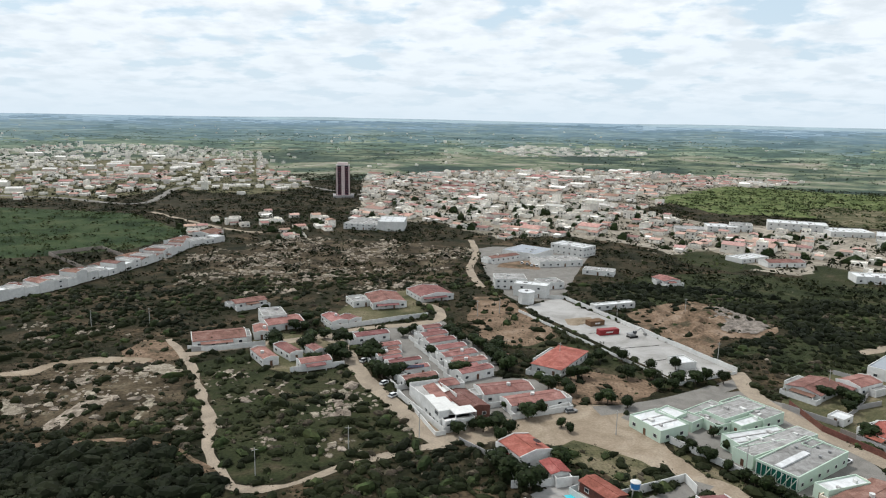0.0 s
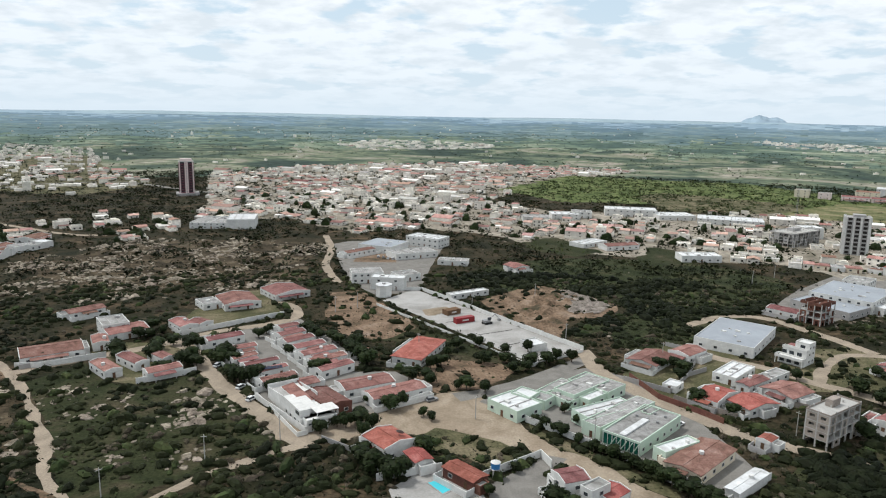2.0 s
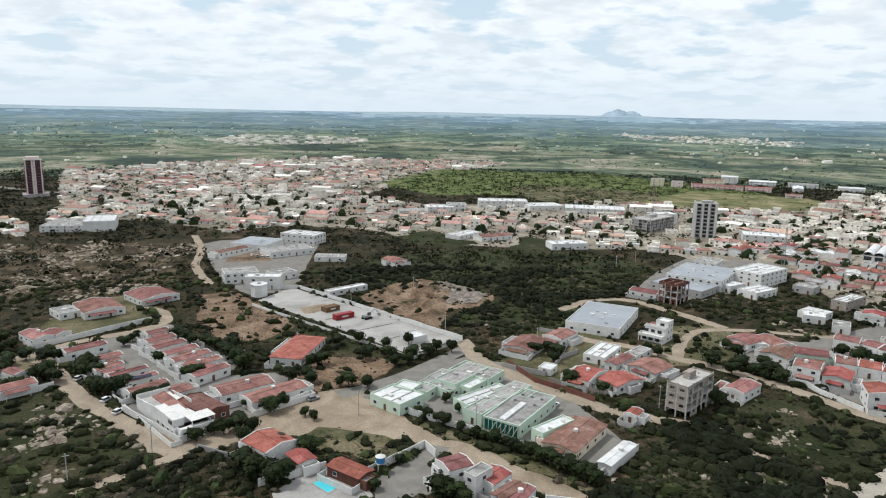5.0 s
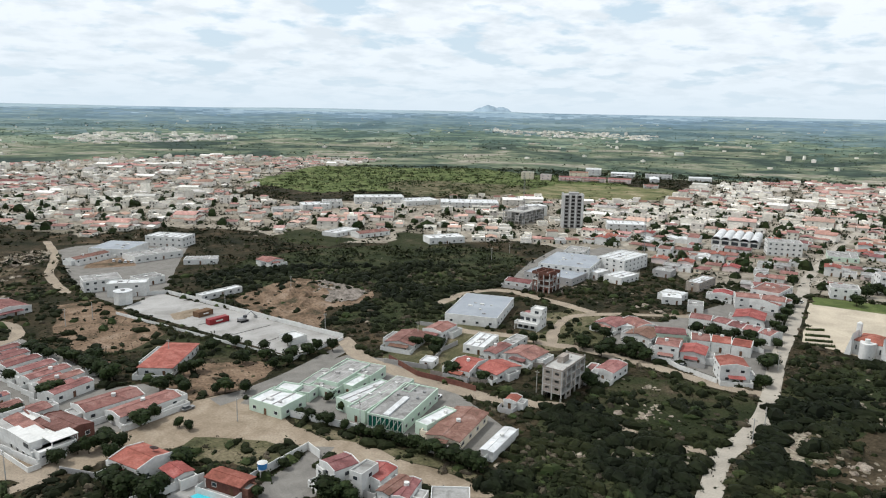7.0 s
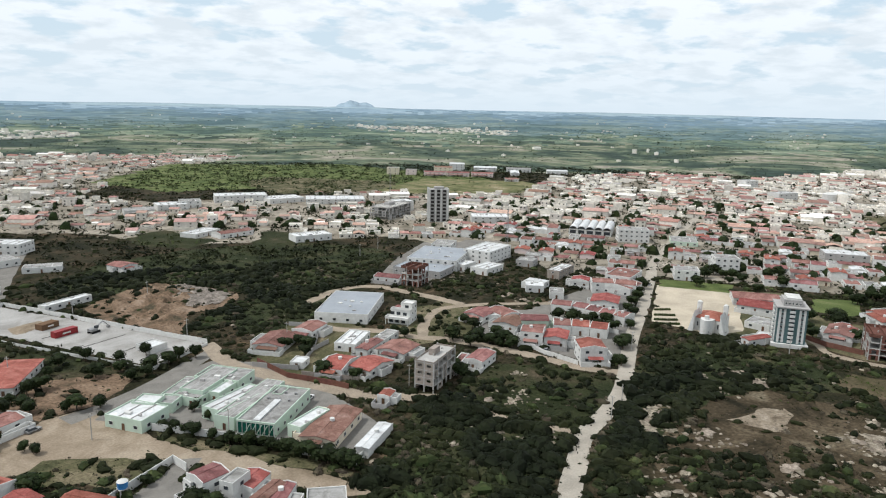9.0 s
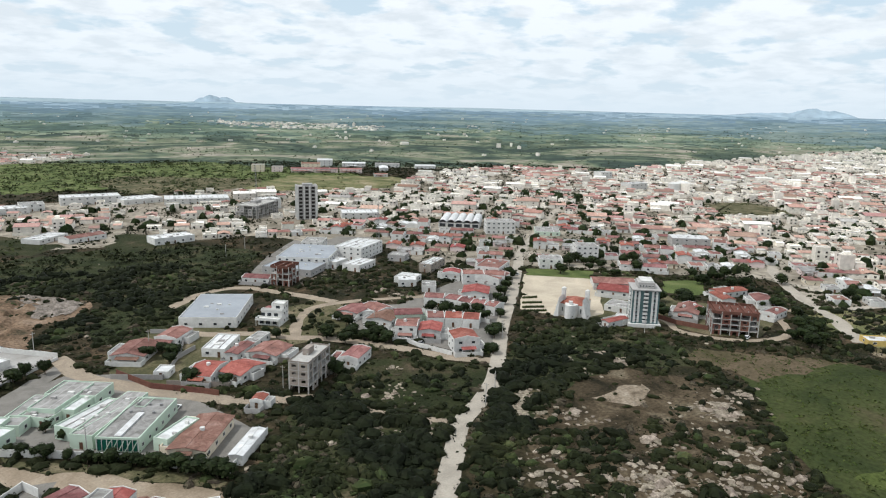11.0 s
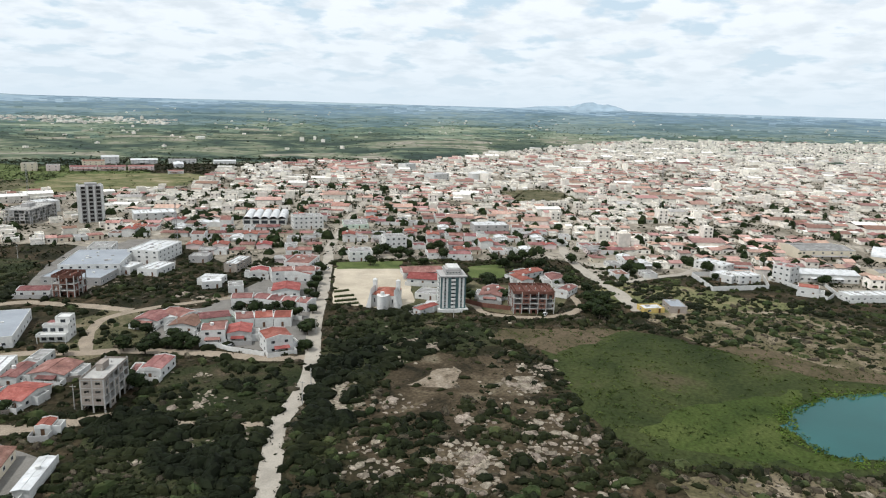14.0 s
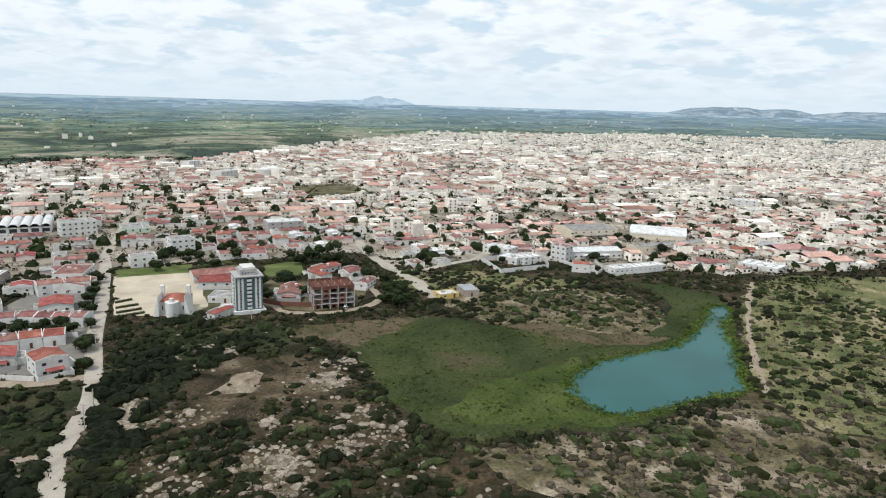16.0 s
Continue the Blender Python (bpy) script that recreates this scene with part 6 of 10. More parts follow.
take_rect(87.5, 348.1, 20.6, 23.8, 5.0, 1.0)
house(132.7, 406.2, 19.7, 11.1, 11.9, 3, cover='tile')
take_rect(132.7, 406.2, 19.7, 11.1, 11.9, 1.5)
house(95.0, 264.2, 17.4, 7.7, 8.3, 2.8, roof='flat', cover='white_roof', windows='', label='small white pump house on the concrete yard')
take_rect(95.0, 264.2, 17.4, 7.7, 8.3, 1.5)
boundary_wall([(48.9, 366.6), (65.8, 364.2), (114.2, 257.2)], h=2.0)
boundary_wall([(38.3, 338.0), (86.7, 242.6), (113.7, 256.0)], h=1.2)
container(74.9, 303.7, 18.5, 9.6, 3.0, 2.5)
take_rect(74.9, 303.7, 18.5, 9.8, 4.7, 1.5)
container(72.1, 317.9, 24.7, 7.7, 4.1, 2.4, mat='wood')
take_rect(72.1, 317.9, 24.7, 7.7, 4.1, 1.5)
octagon(44.0, 355.7, 4.3, 6.0)
take_rect(44.0, 355.7, 0, 9, 9, 1)

# ---- clinic ----
house(68.0, 204.3, -61.7, 13.3, 11.6, 4, roof='flat', cover='white_roof', wall='mint', label='pale green clinic block with a white roof')
take_rect(68.0, 204.3, -61.7, 13.3, 11.6, 1.5)
house(73.5, 210.0, -50.3, 7.3, 6.8, 4.2, roof='flat', cover='white_roof', wall='mint')
take_rect(73.5, 210.0, -50.3, 7.3, 6.8, 1.5)
house(86.3, 208.1, -63.3, 10.2, 6.8, 3.2, roof='shed', cover='sheet', wall='mint')
take_rect(86.3, 208.1, -63.3, 10.2, 6.8, 1.5)
house(78.8, 207.9, -51.8, 6.2, 6.7, 3.4, roof='flat', cover='sheet', wall='mint')
take_rect(78.8, 207.9, -51.8, 6.2, 6.7, 1.5)
house(99.6, 207.6, -60.2, 4.0, 18.7, 3.6, roof='flat', cover='white_roof', wall='mint')
take_rect(99.6, 207.6, -60.2, 4.0, 18.7, 1.5)
house(108.0, 189.3, -56.9, 3.2, 6.9, 4.4, roof='flat', cover='sheet', wall='mint')
take_rect(108.0, 189.3, -56.9, 3.2, 6.9, 1.5)
house(86.0, 216.2, -54.0, 4.6, 16.2, 3.0, roof='shed', cover='sheet', wall='mint')
take_rect(86.0, 216.2, -54.0, 4.6, 16.2, 1.5)
house(94.9, 213.2, -58.3, 8.5, 20.4, 4.4, roof='shed', cover='sheet', wall='mint', label='clinic wing under weathered grey sheets')
take_rect(94.9, 213.2, -58.3, 8.5, 20.4, 1.5)
house(101.3, 215.3, -146.9, 10.9, 16.4, 4.0, roof='shed', cover='sheet', wall='mint')
take_rect(101.3, 215.3, -146.9, 10.9, 16.4, 1.5)
house(94.7, 193.7, -71.0, 8.7, 20.5, 4.2, roof='flat', cover='white_roof', wall='mint', label='clinic wing with a bright white roof')
take_rect(94.7, 193.7, -71.0, 8.7, 20.5, 1.5)
house(97.9, 190.2, -59.8, 6.7, 29.6, 4.4, roof='shed', cover='sheet', wall='mint', label='long clinic wing with grey sheet roofing and vents')
take_rect(97.9, 190.2, -59.8, 6.7, 29.6, 1.5)
clinic_front(101.0, 181.1, -54.7, 12.1, 26.5, 4.5)
take_rect(101.0, 181.1, -54.7, 12.1, 26.5, 1.5)
house(104.5, 167.4, -70.7, 4.6, 14.2, 4, roof='flat', cover='white_roof', wall='mint')
take_rect(104.5, 167.4, -70.7, 4.6, 14.2, 1.5)
house(108.1, 160.9, -57.6, 10.3, 21.4, 3.2, cover='tile_old', wall='cream', label='long cream clinic ward with a weathered red roof', ridge='y', rise=0.8)
take_rect(108.1, 160.9, -57.6, 10.3, 21.4, 1.5)
house(112.8, 146.9, -61.3, 3.6, 15.8, 3.0, cover='white_roof', windows='', ridge='y', rise=0.25, label='long white garage with a bright roof', group='clinic sheds')
take_rect(112.8, 146.9, -61.3, 3.1, 15.8, 1.5)
boundary_wall([(69.1, 196.3), (83.3, 176.6), (92.4, 162.1), (98.3, 154.1), (102.4, 141.1), (123.0, 150.9)], h=2.2)
boundary_wall([(119.3, 226.2), (120.2, 206.2), (128.3, 190.3), (130.7, 184.2)], h=2, mat='brick', label='red-brown brick boundary wall')

# ---- villas by the square ----
house(24.1, 184.3, -61.2, 11.2, 10.6, 4.2, cover='tile_new')
take_rect(24.1, 184.3, -61.2, 11.2, 10.6, 1.5)
house(31.1, 174.5, -72.7, 7.0, 5.2, 3.2, cover='tile_new')
take_rect(31.1, 174.5, -72.7, 7.0, 5.2, 1.5)
house(41.8, 164.2, -57.5, 11.1, 5.5, 3.0, cover='tile_new', wall='brick', label='open pool pavilion with a bright red roof')
take_rect(41.8, 164.2, -57.5, 11.1, 5.5, 1.5)
house(66.1, 152.0, -82.3, 7.1, 7.3, 6.2, cover='tile', label='white two-storey villa with red roofs')
take_rect(66.1, 152.0, -82.3, 7.1, 7.3, 1.5)
house(70.4, 146.6, -64.1, 3.9, 6.9, 6.4, roof='flat', cover='sheet')
take_rect(70.4, 146.6, -64.1, 3.9, 6.9, 1.5)
house(74.7, 147.3, -60.5, 6.5, 8.4, 3.4, cover='tile_new')
take_rect(74.7, 147.3, -60.5, 6.5, 8.4, 1.5)
house(63.6, 154.0, -83.7, 3.5, 4.3, 5.2, roof='flat', cover='white_roof', windows='fl', label='white stair tower of a villa')
take_rect(63.6, 154.0, -83.7, 3.5, 4.3, 1.5)
house(67.3, 148.6, -66.7, 4.5, 3.5, 3.2, roof='flat', cover='white_roof', label='low white villa wing with a terrace')
take_rect(67.3, 148.6, -66.7, 4.5, 3.5, 1.5)
boundary_wall([(58.7, 154.9), (63.3, 146.1), (68.0, 136.8)], h=1.8)
house(75.2, 139.4, -65.9, 3.5, 9.0, 3.6, cover='tile_old')
take_rect(75.2, 139.4, -65.9, 3.5, 9.0, 1.5)
house(77.2, 136.8, -50.2, 4.3, 9.7, 3.2, cover='tile')
take_rect(77.2, 136.8, -50.2, 4.3, 9.7, 1.5)
house(84.9, 128.9, -33.3, 9.4, 6.1, 3.8, roof='flat', cover='sheet')
take_rect(84.9, 128.9, -33.3, 9.4, 6.1, 1.5)
boundary_wall([(46.3, 164.0), (66.0, 173.5), (66.9, 167.0)], h=2.4)
boundary_wall([(18.9, 168.3), (34.6, 170.8), (37.1, 171.3)], h=2.2)
boundary_wall([(5.8, 194.4), (15.8, 183.6), (20.8, 172.1)], h=1.6, mat='grey', label='grey block wall')
water_tank(50.2, 164.7)
swimming_pool([(32.1, 165.0), (35.5, 165.9), (37.8, 160.9), (34.8, 159.1)])

# ---- houses round the warehouse ----
house(184.8, 258.4, -49.2, 24.0, 37, 4.6, roof='shed', cover='metal_roof', floors=1, windows='fr', door=False, step=6, label='large white warehouse with a blue-grey sheet roof')
take_rect(184.8, 258.4, -49.2, 24.0, 37, 1.5)
terrace_house(192.4, 230.8)
take_rect(192.4, 230.8, -62, 12, 13, 1.5)
house(158.2, 220.1, -56.4, 8.8, 17.4, 3.4, roof='flat', cover='white_roof')
take_rect(158.2, 220.1, -56.4, 8.8, 17.4, 1.5)
house(138.4, 200.7, -60.6, 8.9, 14.6, 3.0, cover='tile_new', ridge='x')
take_rect(138.4, 200.7, -60.6, 8.9, 14.6, 1.5)
house(146.8, 192.5, -77.5, 9.2, 13.3, 3.0, cover='tile_new', ridge='x')
take_rect(146.8, 192.5, -77.5, 9.2, 13.3, 1.5)
house(165.2, 200.0, -70.2, 12.1, 12.4, 3.0, cover='tile')
take_rect(165.2, 200.0, -70.2, 12.1, 12.4, 1.5)
house(169.5, 214.1, -65.3, 5.3, 16.3, 3.1, roof='flat', cover='sheet')
take_rect(169.5, 214.1, -65.3, 5.3, 16.3, 1.5)
house(157.8, 208.5, -65.4, 5.0, 12.8, 3.4, cover='tile')
take_rect(157.8, 208.5, -65.4, 5.0, 12.8, 1.5)
house(181.9, 171.8, -70.1, 7.4, 13.1, 3.4, cover='tile')
take_rect(181.9, 171.8, -70.1, 7.4, 13.1, 1.5)
house(174.7, 175.0, -62.2, 3.0, 11.8, 3.4, roof='flat', cover='tile')
take_rect(174.7, 175.0, -62.2, 3.0, 11.8, 1.5)
house(134.2, 168.1, -60.9, 4.2, 5.7, 2.8, cover='tile_new')
take_rect(134.2, 168.1, -60.9, 4.2, 5.7, 1.5)
house(134.1, 238.3, -53.6, 12.0, 16.2, 2.8, cover='tile_old')
take_rect(134.1, 238.3, -53.6, 12.0, 16.2, 1.5)
house(152.1, 242.0, -62.6, 9.2, 13.1, 3.4, cover='tile')
take_rect(152.1, 242.0, -62.6, 9.2, 13.1, 1.5)
house(129.6, 213.4, -53.2, 5.2, 6.4, 2.6, roof='flat', cover='white_roof')
take_rect(129.6, 213.4, -53.2, 5.2, 6.4, 1.5)
boundary_wall([(115.9, 224.0), (126.8, 210.0), (141.9, 223.7), (151.8, 227.6)], mat='grey', label='grey block wall', h=1.8)
boundary_wall([(125.1, 205.0), (137.0, 187.2), (158.5, 196.7), (165.9, 189.7)], mat='bare', label='bare block wall', h=1.8)
frame_building(157.0, 169.5, -66.9, 7.2, 18.5, 10.6, floors=4, mat='bare', filled='fl', label='unfinished four-storey apartment block of bare grey blocks')
take_rect(157.0, 169.5, -66.9, 7.2, 18.5, 1.5)
frame_building(241.9, 279.1, -68.4, 10.6, 12.0, 9.6, floors=3, mat='brick', filled='', label='unfinished building of red brick and concrete frames')
take_rect(241.9, 279.1, -68.4, 11.1, 12.9, 1.5)
house(234.8, 291.9, -60.6, 15.0, 9.3, 3, cover='tile')
take_rect(234.8, 291.9, -60.6, 15.0, 9.3, 1.5)
house(265.4, 296.7, -68.3, 30.0, 24.4, 4, roof='shed', cover='metal_roof', wall='grey')
take_rect(265.4, 296.7, -68.3, 30.0, 24.4, 1.5)
house(286.9, 307.9, -58.1, 30.3, 37.6, 6.5, roof='shed', cover='metal_roof', floors=2, label='white clinic-like building with long grey-blue roofs')
take_rect(286.9, 307.9, -58.1, 30.3, 37.6, 1.5)
house(319.3, 298.2, -74.4, 18.3, 29.5, 8, roof='flat', cover='white_roof', floors=3, label='white three-storey block with rows of small windows')
take_rect(319.3, 298.2, -74.4, 18.3, 29.5, 1.5)
house(288.3, 288.5, -77.6, 9.9, 12.7, 4, roof='flat', cover='white_roof')
take_rect(288.3, 288.5, -77.6, 9.9, 12.7, 1.5)
house(293.4, 274.1, -78.8, 11.6, 17.6, 4, roof='flat', cover='white_roof')
take_rect(293.4, 274.1, -78.8, 11.6, 17.6, 1.5)
house(314.5, 333.6, -56.3, 13.3, 17.6, 6, roof='flat', cover='sheet')
take_rect(314.5, 333.6, -56.3, 13.3, 17.6, 1.5)
house(326.2, 271.4, -66.7, 10.8, 10.8, 4, roof='flat', cover='sheet', wall='grey')
take_rect(326.2, 271.4, -66.7, 10.8, 10.8, 1.5)
house(321.1, 241.6, -75.7, 7.4, 21.7, 5, roof='flat', cover='white_roof', wall='bare')
take_rect(321.1, 241.6, -75.7, 7.4, 21.7, 1.5)
house(288.6, 233.5, -73.3, 11.5, 11.4, 3.3, roof='shed', cover='white_roof')
take_rect(288.6, 233.5, -73.3, 11.5, 11.4, 1.5)
house(316.7, 197.7, -78.2, 15.7, 17.0, 4.3, cover='tile')
take_rect(316.7, 197.7, -78.2, 15.7, 17.0, 1.5)
house(331.8, 206.4, -74.9, 14.0, 21.8, 7, roof='flat', cover='tile', floors=2)
take_rect(331.8, 206.4, -74.9, 14.0, 21.8, 1.5)
boundary_wall([(209.9, 193.2), (212.3, 177.3), (209.3, 163.5), (210.0, 147.5)], h=1.8)
house(261.5, 194.7, -59.9, 9.4, 9.0, 4.6, cover='tile', group='row houses', ridge='x')
take_rect(261.5, 194.7, -59.9, 9.4, 9.0, 1.0)
house(266.5, 186.4, -82.6, 7.0, 9.0, 4.2, cover='tile', group='row houses', ridge='x')
take_rect(266.5, 186.4, -82.6, 7.0, 9.0, 1.0)
house(267.0, 179.1, -82.2, 6.7, 9.0, 4.2, cover='tile', group='row houses', ridge='x')
take_rect(267.0, 179.1, -82.2, 6.7, 9.0, 1.0)
house(267.7, 172.8, -73.6, 6.4, 9.0, 4.2, cover='tile', group='row houses', ridge='x')
take_rect(267.7, 172.8, -73.6, 6.4, 9.0, 1.0)
house(269.1, 165.7, -87.0, 5.8, 9.0, 4.2, cover='tile', group='row houses', ridge='x')
take_rect(269.1, 165.7, -87.0, 5.8, 9.0, 1.0)
house(287.0, 187.8, -60.6, 12.9, 14.0, 3.6, cover='tile_new', label='white house with broad bright red roofs')
take_rect(287.0, 187.8, -60.6, 12.9, 14.0, 1.0)
house(310.3, 205.9, -48.6, 11.3, 10.0, 5.6, cover='tile', group='row houses', ridge='x', floors=2)
take_rect(310.3, 205.9, -48.6, 11.3, 10.0, 1.0)
house(316.6, 195.3, -60.6, 10.8, 10.0, 5.6, cover='tile', group='row houses', ridge='x', floors=2)
take_rect(316.6, 195.3, -60.6, 10.8, 10.0, 1.0)
house(340.1, 213.3, -44.5, 16.1, 9.0, 5.8, cover='tile', floors=2, ridge='x', label='long white two-storey house with faded roofs')
take_rect(340.1, 213.3, -44.5, 16.1, 9.0, 1.0)
house(311.5, 220.4, -61.3, 9.8, 10.0, 3.4, cover='tile_new')
take_rect(311.5, 220.4, -61.3, 9.8, 10.0, 1.0)
house(283.2, 229.7, -47.6, 9.5, 11.0, 3.8, roof='flat', cover='white_roof')
take_rect(283.2, 229.7, -47.6, 9.5, 11.0, 1.0)
house(281.9, 213.9, -51.7, 7.3, 10.0, 3.6, roof='flat', cover='sheet')
take_rect(281.9, 213.9, -51.7, 7.3, 10.0, 1.0)
house(216.7, 175.3, -57.5, 9.1, 9.0, 5.8, cover='tile', floors=2, label='white two-storey house with a red roof and balconies')
take_rect(216.7, 175.3, -57.5, 9.1, 9.0, 1.0)
house(223.0, 167.9, -57.9, 8.9, 11.0, 4.2, cover='tile_new')
take_rect(223.0, 167.9, -57.9, 8.9, 11.0, 1.0)
house(224.4, 194.7, -70.1, 10.9, 13.0, 3.2, cover='tile_old')
take_rect(224.4, 194.7, -70.1, 10.9, 13.0, 1.0)
house(223.6, 212.1, -77.8, 10.4, 12.0, 3.2, cover='tile')
take_rect(223.6, 212.1, -77.8, 10.4, 12.0, 1.0)
house(228.4, 210.3, -37.9, 9.8, 13.0, 3.2, roof='flat', cover='white_roof')
take_rect(228.4, 210.3, -37.9, 9.8, 13.0, 1.0)
house(232.1, 205.4, -10.6, 9.8, 13.0, 3.4, cover='tile')
take_rect(232.1, 205.4, -10.6, 9.8, 13.0, 1.0)
house(233.0, 188.4, -43.3, 11.8, 9.0, 4.4, cover='tile', wall='mint', ridge='x', label='pale green house with a faded red roof')
take_rect(233.0, 188.4, -43.3, 11.8, 9.0, 1.0)
house(238.4, 177.0, -50.5, 7.4, 10.0, 4.0, cover='tile', group='row houses', ridge='x')
take_rect(238.4, 177.0, -50.5, 7.4, 10.0, 1.0)
house(243.3, 170.6, -55.9, 7.5, 10.0, 4.0, cover='tile_new', group='row houses', ridge='x')
take_rect(243.3, 170.6, -55.9, 7.5, 10.0, 1.0)
house(247.1, 163.5, -60.6, 7.3, 10.0, 4.0, cover='tile_new', group='row houses', ridge='x')
take_rect(247.1, 163.5, -60.6, 7.3, 10.0, 1.0)
house(219.1, 148.4, -41.8, 10.1, 11.0, 6.0, cover='tile_new', floors=2, label='white two-storey house beside the gravel road')
take_rect(219.1, 148.4, -41.8, 10.1, 11.0, 1.0)

# ---- church, towers and buildings by the square ----
church(291.2, 135.8, -78.5, 14.0, 18.9, 11.5)
take_rect(291.2, 135.8, -78.5, 14.0, 18.9, 2)
teal_tower(299.5, 106.0, -60.5, 11.6, 12.0, 16.6)
take_rect(299.5, 106.0, -60.5, 11.6, 12.0, 2)
frame_building(315.0, 71.3, -65.5, 19.3, 15.6, 9.6, floors=4, mat='brick', filled='', label='unfinished brick apartment block with empty window openings')
take_rect(315.0, 71.3, -65.5, 19.3, 15.6, 1.5)
house(340.7, 135.9, -76.3, 16.7, 14.6, 3.0, cover='tile_new')
take_rect(340.7, 135.9, -76.3, 16.7, 14.6, 1.5)
house(354.2, 143.4, -57.5, 21.9, 14.2, 3.0, cover='tile')
take_rect(354.2, 143.4, -57.5, 21.9, 14.2, 1.5)
house(313.8, 122.8, -85.0, 10.8, 11.9, 3.0, roof='flat', cover='sheet')
take_rect(313.8, 122.8, -85.0, 10.8, 11.9, 1.5)
house(287.7, 114.0, -109.3, 4.1, 12.3, 3, cover='tile_new')
take_rect(287.7, 114.0, -109.3, 4.1, 12.3, 1.5)
house(293.7, 114.0, -79.4, 5.0, 10.0, 3, roof='flat', cover='white_roof')
take_rect(293.7, 114.0, -79.4, 5.0, 10.0, 1.5)
house(324.9, 93.4, -79.7, 10.5, 16.7, 3.4, cover='tile')
take_rect(324.9, 93.4, -79.7, 10.5, 16.7, 1.5)
house(330.9, 92.3, -50.1, 6.8, 12.8, 3.4, cover='tile_new')
take_rect(330.9, 92.3, -50.1, 6.8, 12.8, 1.5)
house(376.7, 88.8, -119.9, 8.4, 18.7, 3.0, cover='tile_new')
take_rect(376.7, 88.8, -119.9, 8.4, 18.7, 1.5)
house(360.5, 87.4, -47.2, 6.9, 14.0, 3.4, cover='tile_new')
take_rect(360.5, 87.4, -47.2, 6.9, 14.0, 1.5)
house(370.8, 70.5, -60.6, 9.7, 15.1, 3.0, cover='tile')
take_rect(370.8, 70.5, -60.6, 9.7, 15.1, 1.5)
house(350.0, 60.6, -100.8, 6.2, 13.5, 3.0, cover='tile')
take_rect(350.0, 60.6, -100.8, 6.2, 13.5, 1.5)
house(403.0, 153.6, -57.4, 11.9, 10.0, 3.0, cover='tile', step=5)
take_rect(403.0, 153.6, -57.4, 11.9, 10.0, 1.5)
house(406.0, 139.1, -65.4, 14.4, 10.0, 3.0, cover='tile', step=5)
take_rect(406.0, 139.1, -65.4, 14.4, 10.0, 1.5)
house(435.3, 166.0, -59.0, 12.0, 10.0, 3.0, cover='tile', step=5)
take_rect(435.3, 166.0, -59.0, 12.0, 10.0, 1.5)
house(434.1, 148.9, -60.9, 15.2, 10.0, 3.0, cover='tile', step=5)
take_rect(434.1, 148.9, -60.9, 15.2, 10.0, 1.5)
house(464.7, 159.7, -63.8, 14.7, 10.0, 3.0, cover='tile', step=5)
take_rect(464.7, 159.7, -63.8, 14.7, 10.0, 1.5)
house(466.6, 178.8, -60.7, 12.0, 10.0, 3.0, cover='tile', step=5)
take_rect(466.6, 178.8, -60.7, 12.0, 10.0, 1.5)
house(372.7, 191.1, -55.4, 13.7, 11.0, 6, roof='flat', cover='sheet', floors=2, step=3.5)
take_rect(372.7, 191.1, -55.4, 13.7, 11.0, 1.5)
house(408.6, 185.2, -49.9, 14.0, 12.0, 9.5, roof='flat', cover='sheet', floors=3, step=3.5, label='stepped white and grey apartment block')
take_rect(408.6, 185.2, -49.9, 14.0, 12.0, 1.5)
house(414.2, 194.1, -74.4, 6.3, 10.0, 7, roof='flat', cover='white_roof', floors=2, step=3.5)
take_rect(414.2, 194.1, -74.4, 6.3, 10.0, 1.5)
house(503.0, 148.9, -59.3, 26.3, 16.0, 6, roof='shed', cover='white_roof', wall='grey', step=6, label='sports hall with a sloping white roof')
take_rect(503.0, 148.9, -59.3, 26.3, 16.0, 1.5)
house(473.8, 247.4, -57.6, 18.5, 22.9, 3.0, roof='shed', cover='sheet', wall='mint', label='low green-walled court building')
take_rect(473.8, 247.4, -57.6, 18.5, 22.9, 1.5)
boundary_wall([(311.7, 104.4), (307.8, 93.1), (308.2, 79.3)], mat='brick', label='bare brick boundary wall')
boundary_wall([(420.7, 1.4), (390.6, -9.9), (408.6, -38.6), (442.9, -36.7), (420.7, 1.4)], h=2.6)
boundary_wall([(426.9, -46.7), (396.8, -65.8), (407.3, -69.9)], h=2.2)
boundary_wall([(432.7, -68.3), (395.6, -73.9), (414.1, -106.3)], h=2.0)
house(421.0, -17.1, -121.3, 13.5, 12.0, 4.2, roof='flat', cover='white_roof')
take_rect(421.0, -17.1, -121.3, 13.5, 12.0, 1.0)
house(421.3, -26.6, -59.3, 13.1, 11.0, 5.0, roof='flat', cover='white_roof', floors=2, step=3.5)
take_rect(421.3, -26.6, -59.3, 13.1, 11.0, 1.0)
house(445.6, -10.4, -122.2, 19.5, 12.0, 5.0, roof='flat', cover='white_roof', floors=2, step=4)
take_rect(445.6, -10.4, -122.2, 19.5, 12.0, 1.0)
house(452.7, -23.7, -72.1, 15.7, 9.0, 3.8, cover='tile', windows='f')
take_rect(452.7, -23.7, -72.1, 15.7, 9.0, 1.0)
house(434.4, -48.6, -126.5, 10.6, 9.0, 9.5, roof='flat', cover='tile', floors=3, step=3.2, label='white three-storey block with red panels')
take_rect(434.4, -48.6, -126.5, 10.6, 9.0, 1.0)
house(448.8, -70.0, -73.3, 33.5, 15.0, 4.6, cover='white_roof', step=3.4, ridge='x', label='long white school hall with a gallery of openings')
take_rect(448.8, -70.0, -73.3, 33.5, 15.0, 1.0)
house(411.3, -90.1, -62.3, 37.3, 9.0, 3.8, roof='flat', cover='white_roof', step=3.2, label='long white school front with rows of windows')
